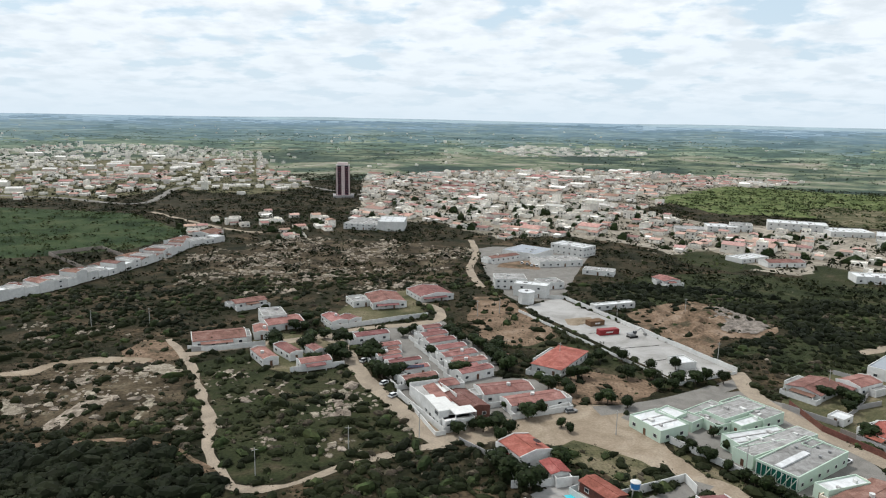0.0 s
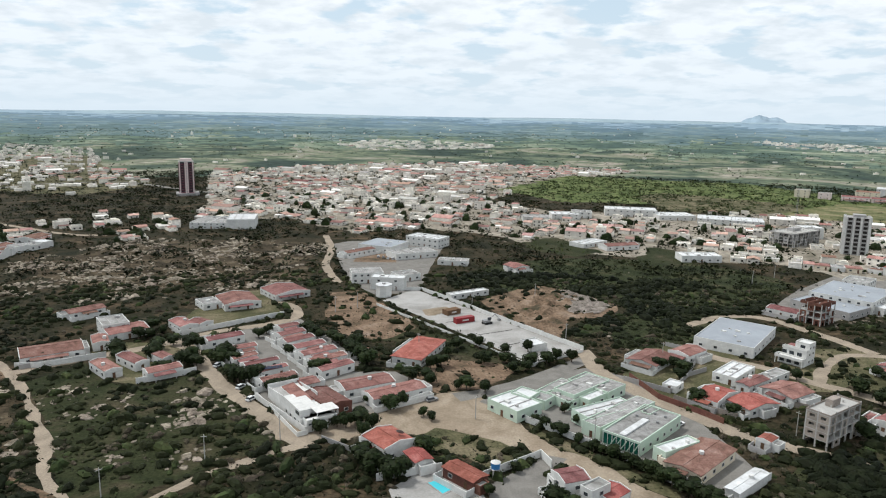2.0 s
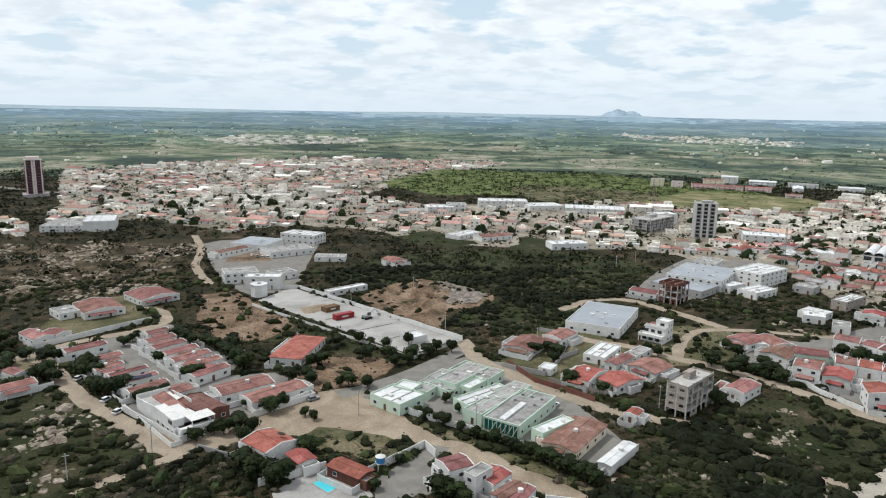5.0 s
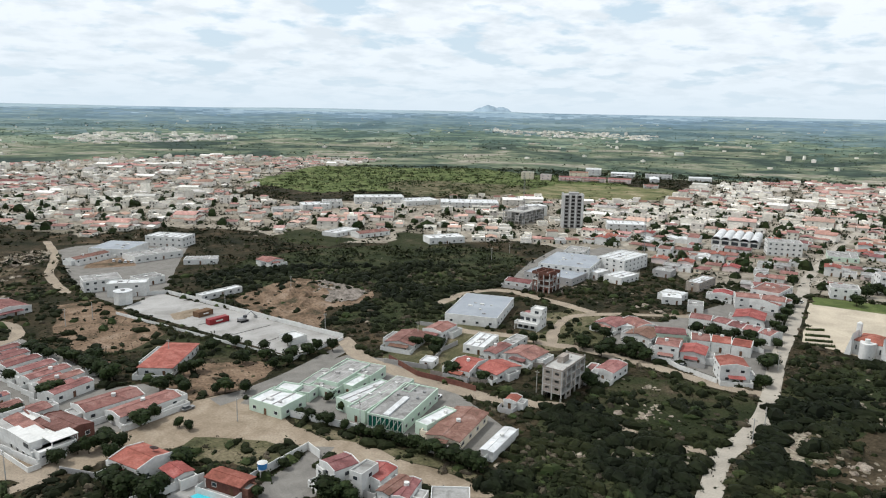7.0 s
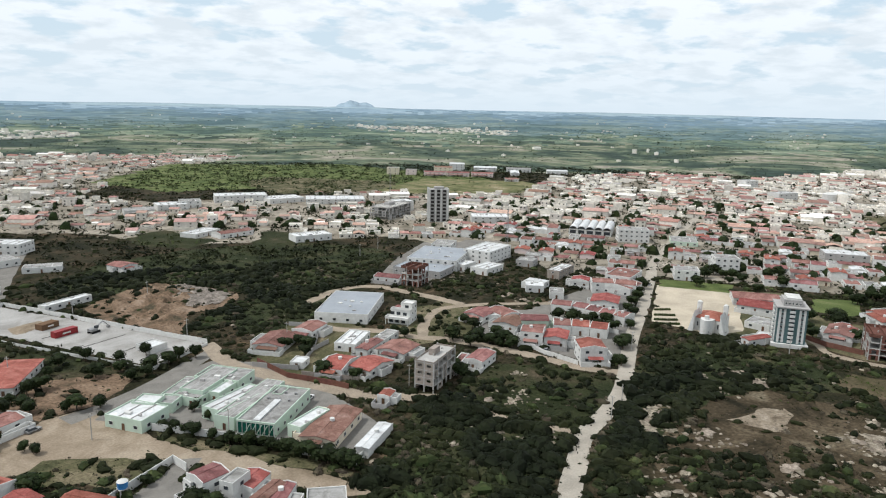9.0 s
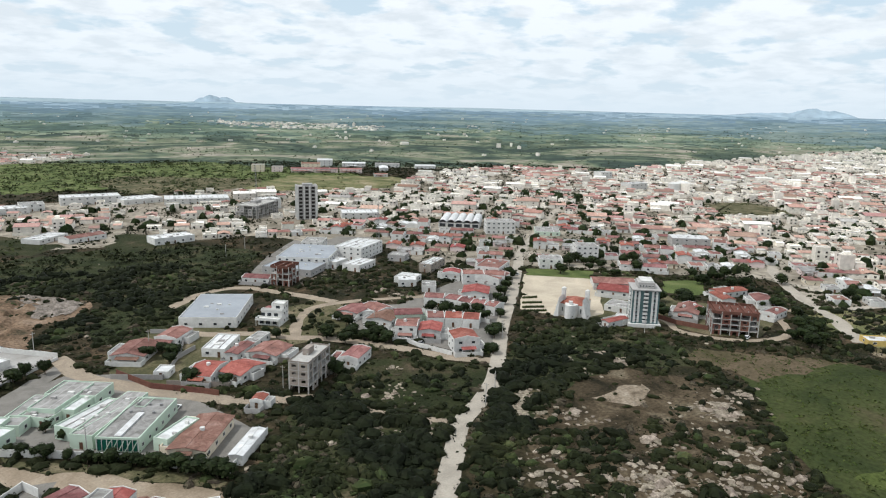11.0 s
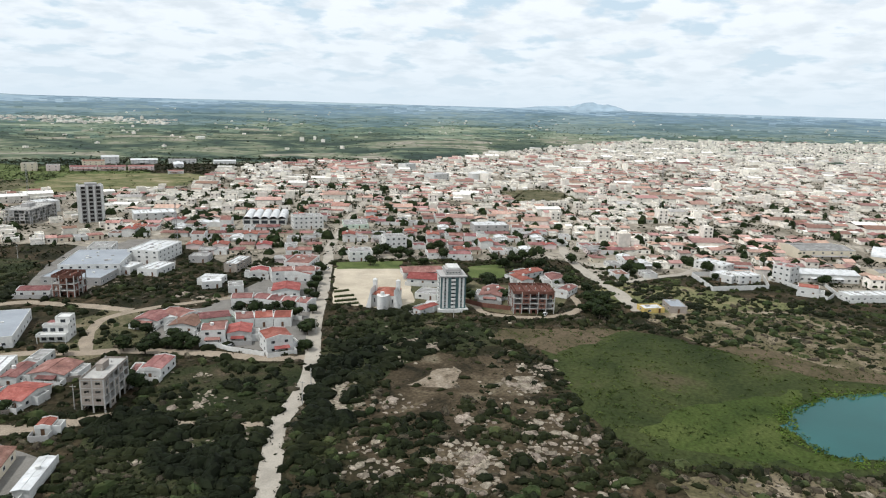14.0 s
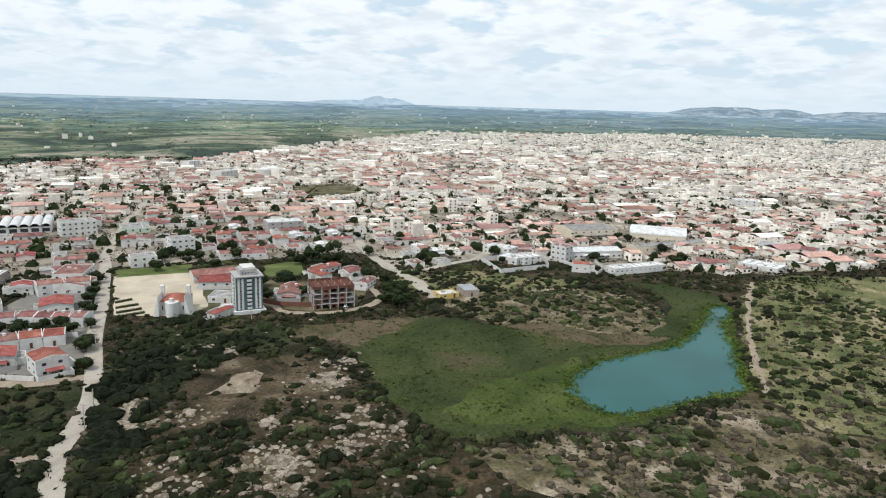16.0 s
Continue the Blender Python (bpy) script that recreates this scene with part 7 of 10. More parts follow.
take_rect(411.3, -90.1, -62.3, 37.3, 9.0, 1.0)
house(407.5, -57.4, -95.9, 9.8, 8.0, 4.4, cover='tile_new')
take_rect(407.5, -57.4, -95.9, 9.8, 8.0, 1.0)
house(524.0, -75.1, -65.0, 38.8, 26.0, 6.0, cover='sheet', wall='cream', windows='f', step=6, label='long cream factory hall with a grey roof')
take_rect(524.0, -75.1, -65.0, 38.8, 26.0, 1.0)
house(484.1, -126.0, -61.2, 62.4, 10.0, 3.6, cover='sheet', wall='cream', windows='f', step=6, label='long low cream shed with a grey roof')
take_rect(484.1, -126.0, -61.2, 62.4, 10.0, 1.0)
house(433.8, -171.7, -131.1, 24.0, 16.0, 3.0, roof='flat', cover='white_roof', windows='f', step=8, label='low white walled depot')
take_rect(433.8, -171.7, -131.1, 24.0, 16.0, 1.0)
house(437.0, -141.6, -98.3, 18.6, 9.0, 3.0, cover='tile')
take_rect(437.0, -141.6, -98.3, 18.6, 9.0, 1.0)
house(479.8, -215.6, -127.2, 16.2, 11.0, 5.2, cover='tile', floors=2)
take_rect(479.8, -215.6, -127.2, 16.2, 11.0, 1.0)
house(479.8, -174.5, -96.6, 17.3, 10.0, 3.2, cover='tile_new')
take_rect(479.8, -174.5, -96.6, 17.3, 10.0, 1.0)
house(499.5, -202.9, -117.0, 18.1, 12.0, 3.6, roof='shed', cover='metal_roof', windows='f')
take_rect(499.5, -202.9, -117.0, 18.1, 12.0, 1.0)
arch_hall(525.0, -128.9, -104.0, 40.0, 24.0, 8)
take_rect(525.0, -128.9, -104.0, 40.0, 24.0, 1.5)
house(344.4, 7.5, -68.7, 7.9, 12.3, 3.4, roof='shed', cover='metal_roof', wall='bare')
take_rect(344.4, 7.5, -68.7, 7.9, 12.3, 1.5)
house(337.4, 18.0, -58.0, 10.3, 7.7, 2.4, roof='flat', cover='white_roof', wall='yellow')
take_rect(337.4, 18.0, -58.0, 10.3, 7.7, 1.5)
panel_tower(-118.3, 818.8, 9.3, 15.0, 13.0, 37.0)
take_rect(-118.3, 818.8, 9.3, 16, 14, 2)
house(-43.7, 595.4, -0.9, 22.2, 33.2, 8, roof='flat', cover='white_roof', windows='')
take_rect(-43.7, 595.4, -0.9, 22.2, 33.2, 1.5)
house(-66.2, 600.8, -11.3, 29.8, 36.6, 5, roof='flat', cover='sheet', windows='f')
take_rect(-66.2, 600.8, -11.3, 29.8, 36.6, 1.5)
slab_tower(395.1, 427.7, -38.0, 16.0, 13.0, 27.0)
take_rect(395.1, 427.7, -38, 16, 13, 2)
frame_building(378.9, 469.9, -66.2, 18.8, 39.7, 10, floors=4, mat='grey', filled='b', label='unfinished grey concrete office block')
take_rect(378.9, 469.9, -66.2, 18.8, 39.7, 1.5)
arcade_hall(459.7, 317.5, -60.4, 32.1, 37.3, 7)
take_rect(459.7, 317.5, -60.4, 32.1, 37.3, 1.5)
house(450.6, 275.6, -48.1, 22.0, 14.0, 9.5, roof='flat', cover='sheet', floors=3, step=3.4, label='white three-storey apartment block beside the road')
take_rect(450.6, 275.6, -48.1, 22.0, 14.0, 1.5)
house(318.9, 627.7, -22.0, 48.6, 22.0, 7, roof='flat', cover='white_roof', windows='f', step=6, floors=2, label='long white two-storey office building in the town')
take_rect(318.9, 627.7, -22.0, 48.6, 22.0, 1.5)
house(350.9, 603.6, -7.4, 35.5, 25.0, 4.5, roof='flat', cover='white_roof', windows='f', step=6, label='low white hall beside the common')
take_rect(350.9, 603.6, -7.4, 35.5, 25.0, 1.5)
house(388.8, 568.8, -32.2, 56.5, 28.0, 5, roof='flat', cover='white_roof', windows='f', step=6, label='long white warehouse with a pale roof')
take_rect(388.8, 568.8, -32.2, 56.5, 28.0, 1.5)
house(265.2, 619.7, -19.6, 18.5, 18.0, 6, roof='flat', cover='sheet', windows='f', step=6, floors=2, label='white two-storey house with a flat roof')
take_rect(265.2, 619.7, -19.6, 18.5, 18.0, 1.5)
house(246.1, 615.5, -11.8, 25.8, 20.0, 5, roof='flat', cover='white_roof', windows='f', step=6, label='white block with a flat pale roof')
take_rect(246.1, 615.5, -11.8, 25.8, 20.0, 1.5)
house(213.2, 602.7, -12.7, 23.7, 16.0, 4, cover='sheet', windows='f', step=6, label='long pale house under grey sheets')
take_rect(213.2, 602.7, -12.7, 23.7, 16.0, 1.5)
house(265.6, 419.7, -11.0, 26.8, 14.0, 4.5, roof='flat', cover='white_roof', windows='f', step=5, label='white house standing alone in a green field')
take_rect(265.6, 419.7, -11.0, 26.8, 14.0, 1.5)
house(229.4, 465.3, 7.4, 27.1, 12.0, 3.2, cover='tile_old', windows='f', step=5, label='long house with a weathered red roof beside a field')
take_rect(229.4, 465.3, 7.4, 27.1, 12.0, 1.5)
house(212.7, 481.4, 27.0, 26.5, 14.0, 3.2, roof='flat', cover='white_roof', windows='f', step=5, label='white house with a pale roof beside a field')
take_rect(212.7, 481.4, 27.0, 26.5, 14.0, 1.5)
house(426.5, 397.6, -41.2, 30.5, 20.0, 6, roof='flat', cover='white_roof', windows='f', step=6, label='long white hall behind the radio mast')
take_rect(426.5, 397.6, -41.2, 30.5, 20.0, 1.5)
house(411.2, 494.1, -15.7, 16.6, 16.0, 9, roof='flat', cover='white_roof', windows='f', step=6, floors=3, label='white three-storey building beside the grey tower')
take_rect(411.2, 494.1, -15.7, 16.6, 16.0, 1.5)
house(811.6, 310.6, -18.3, 29.3, 16.0, 8, roof='flat', cover='white_roof', windows='f', step=6, floors=2, label='white two-storey building among the roofs')
take_rect(811.6, 310.6, -18.3, 29.3, 16.0, 1.5)
house(896.8, 387.9, -19.0, 21.2, 14.0, 10, roof='flat', cover='white_roof', windows='f', step=6, floors=3, label='pale three-storey building among the roofs')
take_rect(896.8, 387.9, -19.0, 21.2, 14.0, 1.5)
house(708.1, -255.3, -95.4, 21.1, 16.0, 9, roof='flat', cover='white_roof', windows='f', step=6, floors=3, label='white three-storey building in the town')
take_rect(708.1, -255.3, -95.4, 21.1, 16.0, 1.5)
storage_tank(828.2, 267.8)
storage_tank(846.1, 263.8)
mast(358.4, 445.2, 43.6)
mast(340.3, 300.7, 30.3)
mast(693.2, 37.2, 46.5)

# ---- white terrace on the far slope ----
house(-224.7, 359.8, 74.8, 9.3, 9.4, 3.2, cover='tile_old', group='terrace houses', step=5)
take_rect(-224.7, 359.8, 74.8, 9.3, 9.4, 1.5)
house(-220.3, 379.2, 74.8, 10.3, 9.9, 3.2, cover='tile_old', group='terrace houses', step=5)
take_rect(-220.3, 379.2, 74.8, 10.3, 9.9, 1.5)
house(-213.6, 396.5, 74.5, 11.2, 10.3, 3.2, cover='tile_old', group='terrace houses', step=5)
take_rect(-213.6, 396.5, 74.5, 11.2, 10.3, 1.5)
house(-206.8, 416.3, 74.3, 12.3, 10.8, 3.2, cover='tile_old', group='terrace houses', step=5)
take_rect(-206.8, 416.3, 74.3, 12.3, 10.8, 1.5)
house(-201.7, 443.3, 74.6, 13.9, 11.6, 3.2, cover='tile_old', group='terrace houses', step=5)
take_rect(-201.7, 443.3, 74.6, 13.9, 11.6, 1.5)
house(-196.3, 468.5, 74.7, 15.4, 12.2, 3.2, cover='tile_old', group='terrace houses', step=5)
take_rect(-196.3, 468.5, 74.7, 15.4, 12.2, 1.5)
house(-193.0, 504.2, 75.3, 17.7, 13.2, 3.2, cover='tile_old', group='terrace houses', step=5)
take_rect(-193.0, 504.2, 75.3, 17.7, 13.2, 1.5)
house(-183.7, 540.5, 75.3, 20.3, 14.2, 3.2, cover='tile_old', group='terrace houses', step=5)
take_rect(-183.7, 540.5, 75.3, 20.3, 14.2, 1.5)
house(-225.1, 341.9, 61.1, 7.8, 11.9, 5.8, roof='flat', cover='white_roof', group='terrace houses', windows='', door=False, step=4)
take_rect(-225.1, 341.9, 61.1, 7.8, 11.9, 1.0)
house(-221.4, 348.7, 61.1, 7.8, 11.3, 5.2, roof='flat', cover='sheet', group='terrace houses', windows='', door=False, step=4)
take_rect(-221.4, 348.7, 61.1, 7.8, 11.3, 1.0)
house(-218.3, 355.9, 61.1, 7.8, 13.1, 4.4, roof='flat', cover='sheet', group='terrace houses', windows='', door=False, step=4)
take_rect(-218.3, 355.9, 61.1, 7.8, 13.1, 1.0)
house(-215.0, 363.0, 61.1, 7.8, 14.8, 5.2, cover='tile_old', ridge='y', group='terrace houses', windows='', door=False, step=4)
take_rect(-215.0, 363.0, 61.1, 7.8, 14.8, 1.0)
house(-210.7, 369.6, 61.1, 7.8, 12.2, 5.2, roof='flat', cover='sheet', group='terrace houses', windows='f', door=False, step=4)
take_rect(-210.7, 369.6, 61.1, 7.8, 12.2, 1.0)
house(-208.2, 375.1, 74.0, 7.4, 12.3, 4.4, roof='shed', cover='sheet', group='terrace houses', windows='', door=False, step=4)
take_rect(-208.2, 375.1, 74.0, 7.4, 12.3, 1.0)
house(-206.6, 382.5, 74.0, 7.4, 12.1, 6.4, cover='tile_old', ridge='y', group='terrace houses', windows='', door=False, step=4)
take_rect(-206.6, 382.5, 74.0, 7.4, 12.1, 1.0)
house(-204.3, 389.6, 74.0, 7.4, 12.2, 5.2, roof='shed', cover='sheet', group='terrace houses', windows='', door=False, step=4)
take_rect(-204.3, 389.6, 74.0, 7.4, 12.2, 1.0)
house(-202.5, 396.8, 74.0, 7.4, 13.4, 4.4, roof='shed', cover='sheet', group='terrace houses', windows='', door=False, step=4)
take_rect(-202.5, 396.8, 74.0, 7.4, 13.4, 1.0)
house(-200.4, 404.0, 74.0, 7.4, 14.3, 3.6, roof='flat', cover='white_roof', group='terrace houses', windows='f', door=False, step=4)
take_rect(-200.4, 404.0, 74.0, 7.4, 14.3, 1.0)
house(-197.9, 410.9, 72.7, 6.8, 12.1, 5.8, cover='tile_old', ridge='y', group='terrace houses', windows='', door=False, step=4)
take_rect(-197.9, 410.9, 72.7, 6.8, 12.1, 1.0)
house(-196.1, 417.5, 72.7, 6.8, 13.7, 4.4, roof='flat', cover='white_roof', group='terrace houses', windows='', door=False, step=4)
take_rect(-196.1, 417.5, 72.7, 6.8, 13.7, 1.0)
house(-194.2, 424.0, 72.7, 6.8, 12.4, 5.2, roof='shed', cover='sheet', group='terrace houses', windows='f', door=False, step=4)
take_rect(-194.2, 424.0, 72.7, 6.8, 12.4, 1.0)
house(-191.4, 430.1, 79.7, 7.8, 11.4, 4.4, cover='tile_old', ridge='y', group='terrace houses', windows='f', door=False, step=4)
take_rect(-191.4, 430.1, 79.7, 7.8, 11.4, 1.0)
house(-191.2, 438.0, 79.7, 7.8, 13.5, 5.2, roof='shed', cover='sheet', group='terrace houses', windows='', door=False, step=4)
take_rect(-191.2, 438.0, 79.7, 7.8, 13.5, 1.0)
house(-188.8, 445.6, 79.7, 7.8, 11.1, 3.6, cover='tile_old', ridge='y', group='terrace houses', windows='f', door=False, step=4)
take_rect(-188.8, 445.6, 79.7, 7.8, 11.1, 1.0)
house(-188.8, 453.6, 79.7, 7.8, 14.8, 5.2, cover='tile_old', ridge='y', group='terrace houses', windows='f', door=False, step=4)
take_rect(-188.8, 453.6, 79.7, 7.8, 14.8, 1.0)
house(-188.1, 460.5, 86.7, 7.9, 14.1, 6.4, roof='flat', cover='sheet', group='terrace houses', windows='', door=False, step=4)
take_rect(-188.1, 460.5, 86.7, 7.9, 14.1, 1.0)
house(-186.5, 468.3, 86.7, 7.9, 11.8, 4.4, cover='tile_old', ridge='y', group='terrace houses', windows='', door=False, step=4)
take_rect(-186.5, 468.3, 86.7, 7.9, 11.8, 1.0)
house(-187.5, 476.3, 86.7, 7.9, 14.8, 3.6, cover='tile_old', ridge='y', group='terrace houses', windows='', door=False, step=4)
take_rect(-187.5, 476.3, 86.7, 7.9, 14.8, 1.0)
house(-186.0, 484.1, 86.7, 7.9, 11.7, 5.2, cover='tile_old', ridge='y', group='terrace houses', windows='', door=False, step=4)
take_rect(-186.0, 484.1, 86.7, 7.9, 11.7, 1.0)
house(-185.3, 492.0, 86.7, 7.9, 12.8, 4.4, roof='flat', cover='sheet', group='terrace houses', windows='', door=False, step=4)
take_rect(-185.3, 492.0, 86.7, 7.9, 12.8, 1.0)
house(-180.4, 502.6, 51.6, 8.6, 11.2, 4.4, roof='flat', cover='sheet', group='terrace houses', windows='', door=False, step=4)
take_rect(-180.4, 502.6, 51.6, 8.6, 11.2, 1.0)
house(-176.0, 510.1, 51.6, 8.6, 13.3, 3.6, roof='flat', cover='sheet', group='terrace houses', windows='f', door=False, step=4)
take_rect(-176.0, 510.1, 51.6, 8.6, 13.3, 1.0)
house(-170.8, 517.0, 51.6, 8.6, 12.2, 4.4, roof='flat', cover='white_roof', group='terrace houses', windows='', door=False, step=4)
take_rect(-170.8, 517.0, 51.6, 8.6, 12.2, 1.0)
boundary_wall([(-260.8, 454.1), (-237.4, 478.7), (-199.5, 441.4), (-216.0, 412.9), (-260.8, 454.1)], h=2.4, mat='bare', label='bare block wall round an empty lot')

# ---- street trees ----
tree(72.0, 194.7, 0, 0, 1.00, group='clinic trees')
tree(73.8, 191.3, 1, 67, 1.00, group='clinic trees')
tree(75.2, 188.0, 0, 134, 1.00, group='clinic trees')
tree(76.8, 185.2, 2, 201, 1.00, group='clinic trees')
tree(80.1, 179.7, 0, 268, 1.00, group='clinic trees')
tree(82.3, 174.2, 1, 335, 1.00, group='clinic trees')
tree(84.1, 171.9, 0, 42, 1.00, group='clinic trees')
tree(86.1, 168.9, 2, 109, 1.00, group='clinic trees')
tree(88.3, 166.3, 0, 176, 1.00, group='clinic trees')
tree(89.6, 163.5, 1, 243, 1.00, group='clinic trees')
tree(91.0, 161.2, 0, 310, 1.00, group='clinic trees')
tree(92.2, 158.5, 2, 17, 1.00, group='clinic trees')
tree(86.2, 203.8, 0, 84, 1.00, group='clinic trees')
tree(85.4, 192.2, 1, 151, 1.00, group='clinic trees')
tree(83.9, 200.6, 0, 218, 1.00, group='clinic trees')
tree(93.4, 154.4, 2, 0, 1.00, group='clinic trees')
tree(94.5, 151.9, 3, 67, 1.00, group='clinic trees')
tree(95.5, 149.3, 2, 134, 1.00, group='clinic trees')
tree(96.9, 146.5, 3, 201, 1.00, group='clinic trees')
tree(98.1, 143.9, 2, 268, 1.00, group='clinic trees')
tree(99.3, 141.9, 3, 335, 1.00, group='clinic trees')
tree(100.2, 139.4, 2, 42, 1.00, group='clinic trees')
tree(-71.2, 288.0, 2, 0, 1.00, label='dark green garden tree')
tree(-65.8, 300.4, 3, 67, 1.00, label='dark green garden tree')
tree(-67.5, 280.6, 1, 134, 1.00, label='dark green garden tree')
tree(-60.9, 300.8, 2, 201, 1.00, label='dark green garden tree')
tree(-55.4, 285.1, 3, 268, 1.00, label='dark green garden tree')
tree(-43.3, 269.2, 1, 335, 1.00, label='dark green garden tree')
tree(-40.3, 264.7, 2, 42, 1.00, label='dark green garden tree')
tree(-37.7, 261.6, 3, 109, 1.00, label='dark green garden tree')
tree(-51.3, 260.9, 1, 176, 1.00, label='dark green garden tree')
tree(-48.4, 259.7, 2, 243, 1.00, label='dark green garden tree')
tree(-43.4, 285.0, 3, 310, 1.00, label='dark green garden tree')
tree(-38.7, 286.1, 1, 17, 1.00, label='dark green garden tree')
tree(-50.1, 289.3, 2, 84, 1.00, label='dark green garden tree')
tree(-61.8, 312.0, 3, 151, 1.00, label='dark green garden tree')
tree(-57.0, 307.0, 1, 218, 1.00, label='dark green garden tree')
tree(-68.3, 274.8, 2, 285, 1.00, label='dark green garden tree')
tree(-55.6, 274.1, 3, 352, 1.00, label='dark green garden tree')
tree(-101.0, 275.0, 1, 0, 1.00, label='clipped dark hedge tree')
tree(-97.9, 275.9, 0, 67, 1.00, label='clipped dark hedge tree')
tree(-94.2, 277.6, 1, 134, 1.00, label='clipped dark hedge tree')
tree(-90.8, 279.2, 0, 201, 1.00, label='clipped dark hedge tree')
tree(-87.5, 281.7, 1, 268, 1.00, label='clipped dark hedge tree')
tree(-83.9, 284.1, 0, 335, 1.00, label='clipped dark hedge tree')
tree(18.0, 193.8, 4, 0, 1.00, label='round dark green tree by the dirt square')
tree(56.9, 224.8, 3, 67, 1.00, label='round dark green tree by the dirt square')
tree(62.9, 221.8, 2, 134, 1.00, label='round dark green tree by the dirt square')
tree(54.3, 226.1, 1, 201, 1.00, label='round dark green tree by the dirt square')
tree(32.5, 214.5, 4, 268, 1.00, label='round dark green tree by the dirt square')
tree(28.5, 212.2, 3, 335, 1.00, label='round dark green tree by the dirt square')
tree(5.5, 198.9, 2, 42, 1.00, label='round dark green tree by the dirt square')
tree(10.8, 202.3, 1, 109, 1.00, label='round dark green tree by the dirt square')
tree(13.4, 201.2, 4, 176, 1.00, label='round dark green tree by the dirt square')
tree(17.8, 202.6, 3, 243, 1.00, label='round dark green tree by the dirt square')
tree(44.5, 236.7, 2, 310, 1.00, label='round dark green tree by the dirt square')
tree(42.3, 242.0, 1, 17, 1.00, label='round dark green tree by the dirt square')
tree(48.3, 246.8, 4, 84, 1.00, label='round dark green tree by the dirt square')
tree(52.7, 248.1, 3, 151, 1.00, label='round dark green tree by the dirt square')
tree(57.3, 260.4, 1, 285, 1.00, label='round dark green tree by the dirt square')
tree(38.4, 236.4, 3, 59, 1.00, label='round dark green tree by the dirt square')
tree(45.6, 231.6, 2, 126, 1.00, label='round dark green tree by the dirt square')
tree(69.8, 249.0, 3, 0, 1.00, label='dark green tree along the yard wall')
tree(78.0, 248.3, 2, 67, 1.00, label='dark green tree along the yard wall')
tree(91.0, 259.1, 4, 134, 1.00, label='dark green tree along the yard wall')
tree(87.3, 244.3, 3, 201, 1.00, label='dark green tree along the yard wall')
tree(83.4, 238.7, 2, 268, 1.00, label='dark green tree along the yard wall')
tree(98.9, 247.7, 4, 335, 1.00, label='dark green tree along the yard wall')
tree(93.6, 244.6, 3, 42, 1.00, label='dark green tree along the yard wall')
tree(78.3, 238.4, 2, 109, 1.00, label='dark green tree along the yard wall')
tree(104.2, 245.1, 4, 176, 1.00, label='dark green tree along the yard wall')
tree(63.1, 267.1, 3, 243, 1.00, label='dark green tree along the yard wall')
tree(81.0, 258.5, 2, 310, 1.00, label='dark green tree along the yard wall')
tree(72.3, 267.6, 4, 17, 1.00, label='dark green tree along the yard wall')
tree(16.9, 176.8, 3, 0, 1.00, label='leafy dark garden tree')
tree(18.9, 172.6, 5, 67, 1.00, label='leafy dark garden tree')
tree(22.2, 173.1, 2, 134, 1.00, label='leafy dark garden tree')
tree(16.1, 180.3, 3, 201, 1.00, label='leafy dark garden tree')
tree(24.0, 168.2, 5, 268, 1.00, label='leafy dark garden tree')
tree(26.6, 171.7, 2, 335, 1.00, label='leafy dark garden tree')
tree(33.6, 181.3, 3, 42, 1.00, label='leafy dark garden tree')
tree(60.6, 146.8, 5, 109, 1.00, label='leafy dark garden tree')
tree(64.9, 142.9, 2, 176, 1.00, label='leafy dark garden tree')
tree(17.6, 203.7, 3, 243, 1.00, label='leafy dark garden tree')
tree(141.5, 233.4, 2, 0, 1.00, label='dark green tree beside a house')
tree(141.4, 226.9, 3, 67, 1.00, label='dark green tree beside a house')
tree(145.2, 229.2, 1, 134, 1.00, label='dark green tree beside a house')
tree(137.1, 221.8, 2, 201, 1.00, label='dark green tree beside a house')
tree(131.5, 200.8, 3, 268, 1.00, label='dark green tree beside a house')
tree(133.0, 197.9, 1, 335, 1.00, label='dark green tree beside a house')
tree(137.4, 189.5, 2, 42, 1.00, label='dark green tree beside a house')
tree(134.3, 231.9, 3, 109, 1.00, label='dark green tree beside a house')
tree(151.0, 166.3, 1, 176, 1.00, label='dark green tree beside a house')
tree(170.8, 174.1, 2, 243, 1.00, label='dark green tree beside a house')
tree(167.8, 168.2, 3, 310, 1.00, label='dark green tree beside a house')
tree(168.2, 165.2, 1, 17, 1.00, label='dark green tree beside a house')
tree(165.5, 173.2, 2, 84, 1.00, label='dark green tree beside a house')
tree(193.3, 188.0, 3, 151, 1.00, label='dark green tree beside a house')
tree(201.6, 191.4, 1, 218, 1.00, label='dark green tree beside a house')
tree(201.3, 186.0, 2, 285, 1.00, label='dark green tree beside a house')
tree(209.8, 189.4, 3, 352, 1.00, label='dark green tree beside a house')
tree(180.5, 220.7, 1, 59, 1.00, label='dark green tree beside a house')
tree(180.6, 214.2, 2, 126, 1.00, label='dark green tree beside a house')
tree(287.3, 175.3, 2, 0, 1.00, label='dark green tree beside the road')
tree(297.6, 179.5, 3, 67, 1.00, label='dark green tree beside the road')
tree(303.9, 180.9, 1, 134, 1.00, label='dark green tree beside the road')
tree(283.5, 169.8, 2, 201, 1.00, label='dark green tree beside the road')
tree(313.1, 187.2, 1, 335, 1.00, label='dark green tree beside the road')
tree(319.8, 188.9, 2, 42, 1.00, label='dark green tree beside the road')
tree(259.6, 183.8, 1, 176, 1.00, label='dark green tree beside the road')
tree(261.6, 177.2, 2, 243, 1.00, label='dark green tree beside the road')
tree(262.5, 170.7, 3, 310, 1.00, label='dark green tree beside the road')
tree(272.5, 169.9, 1, 17, 1.00, label='dark green tree beside the road')
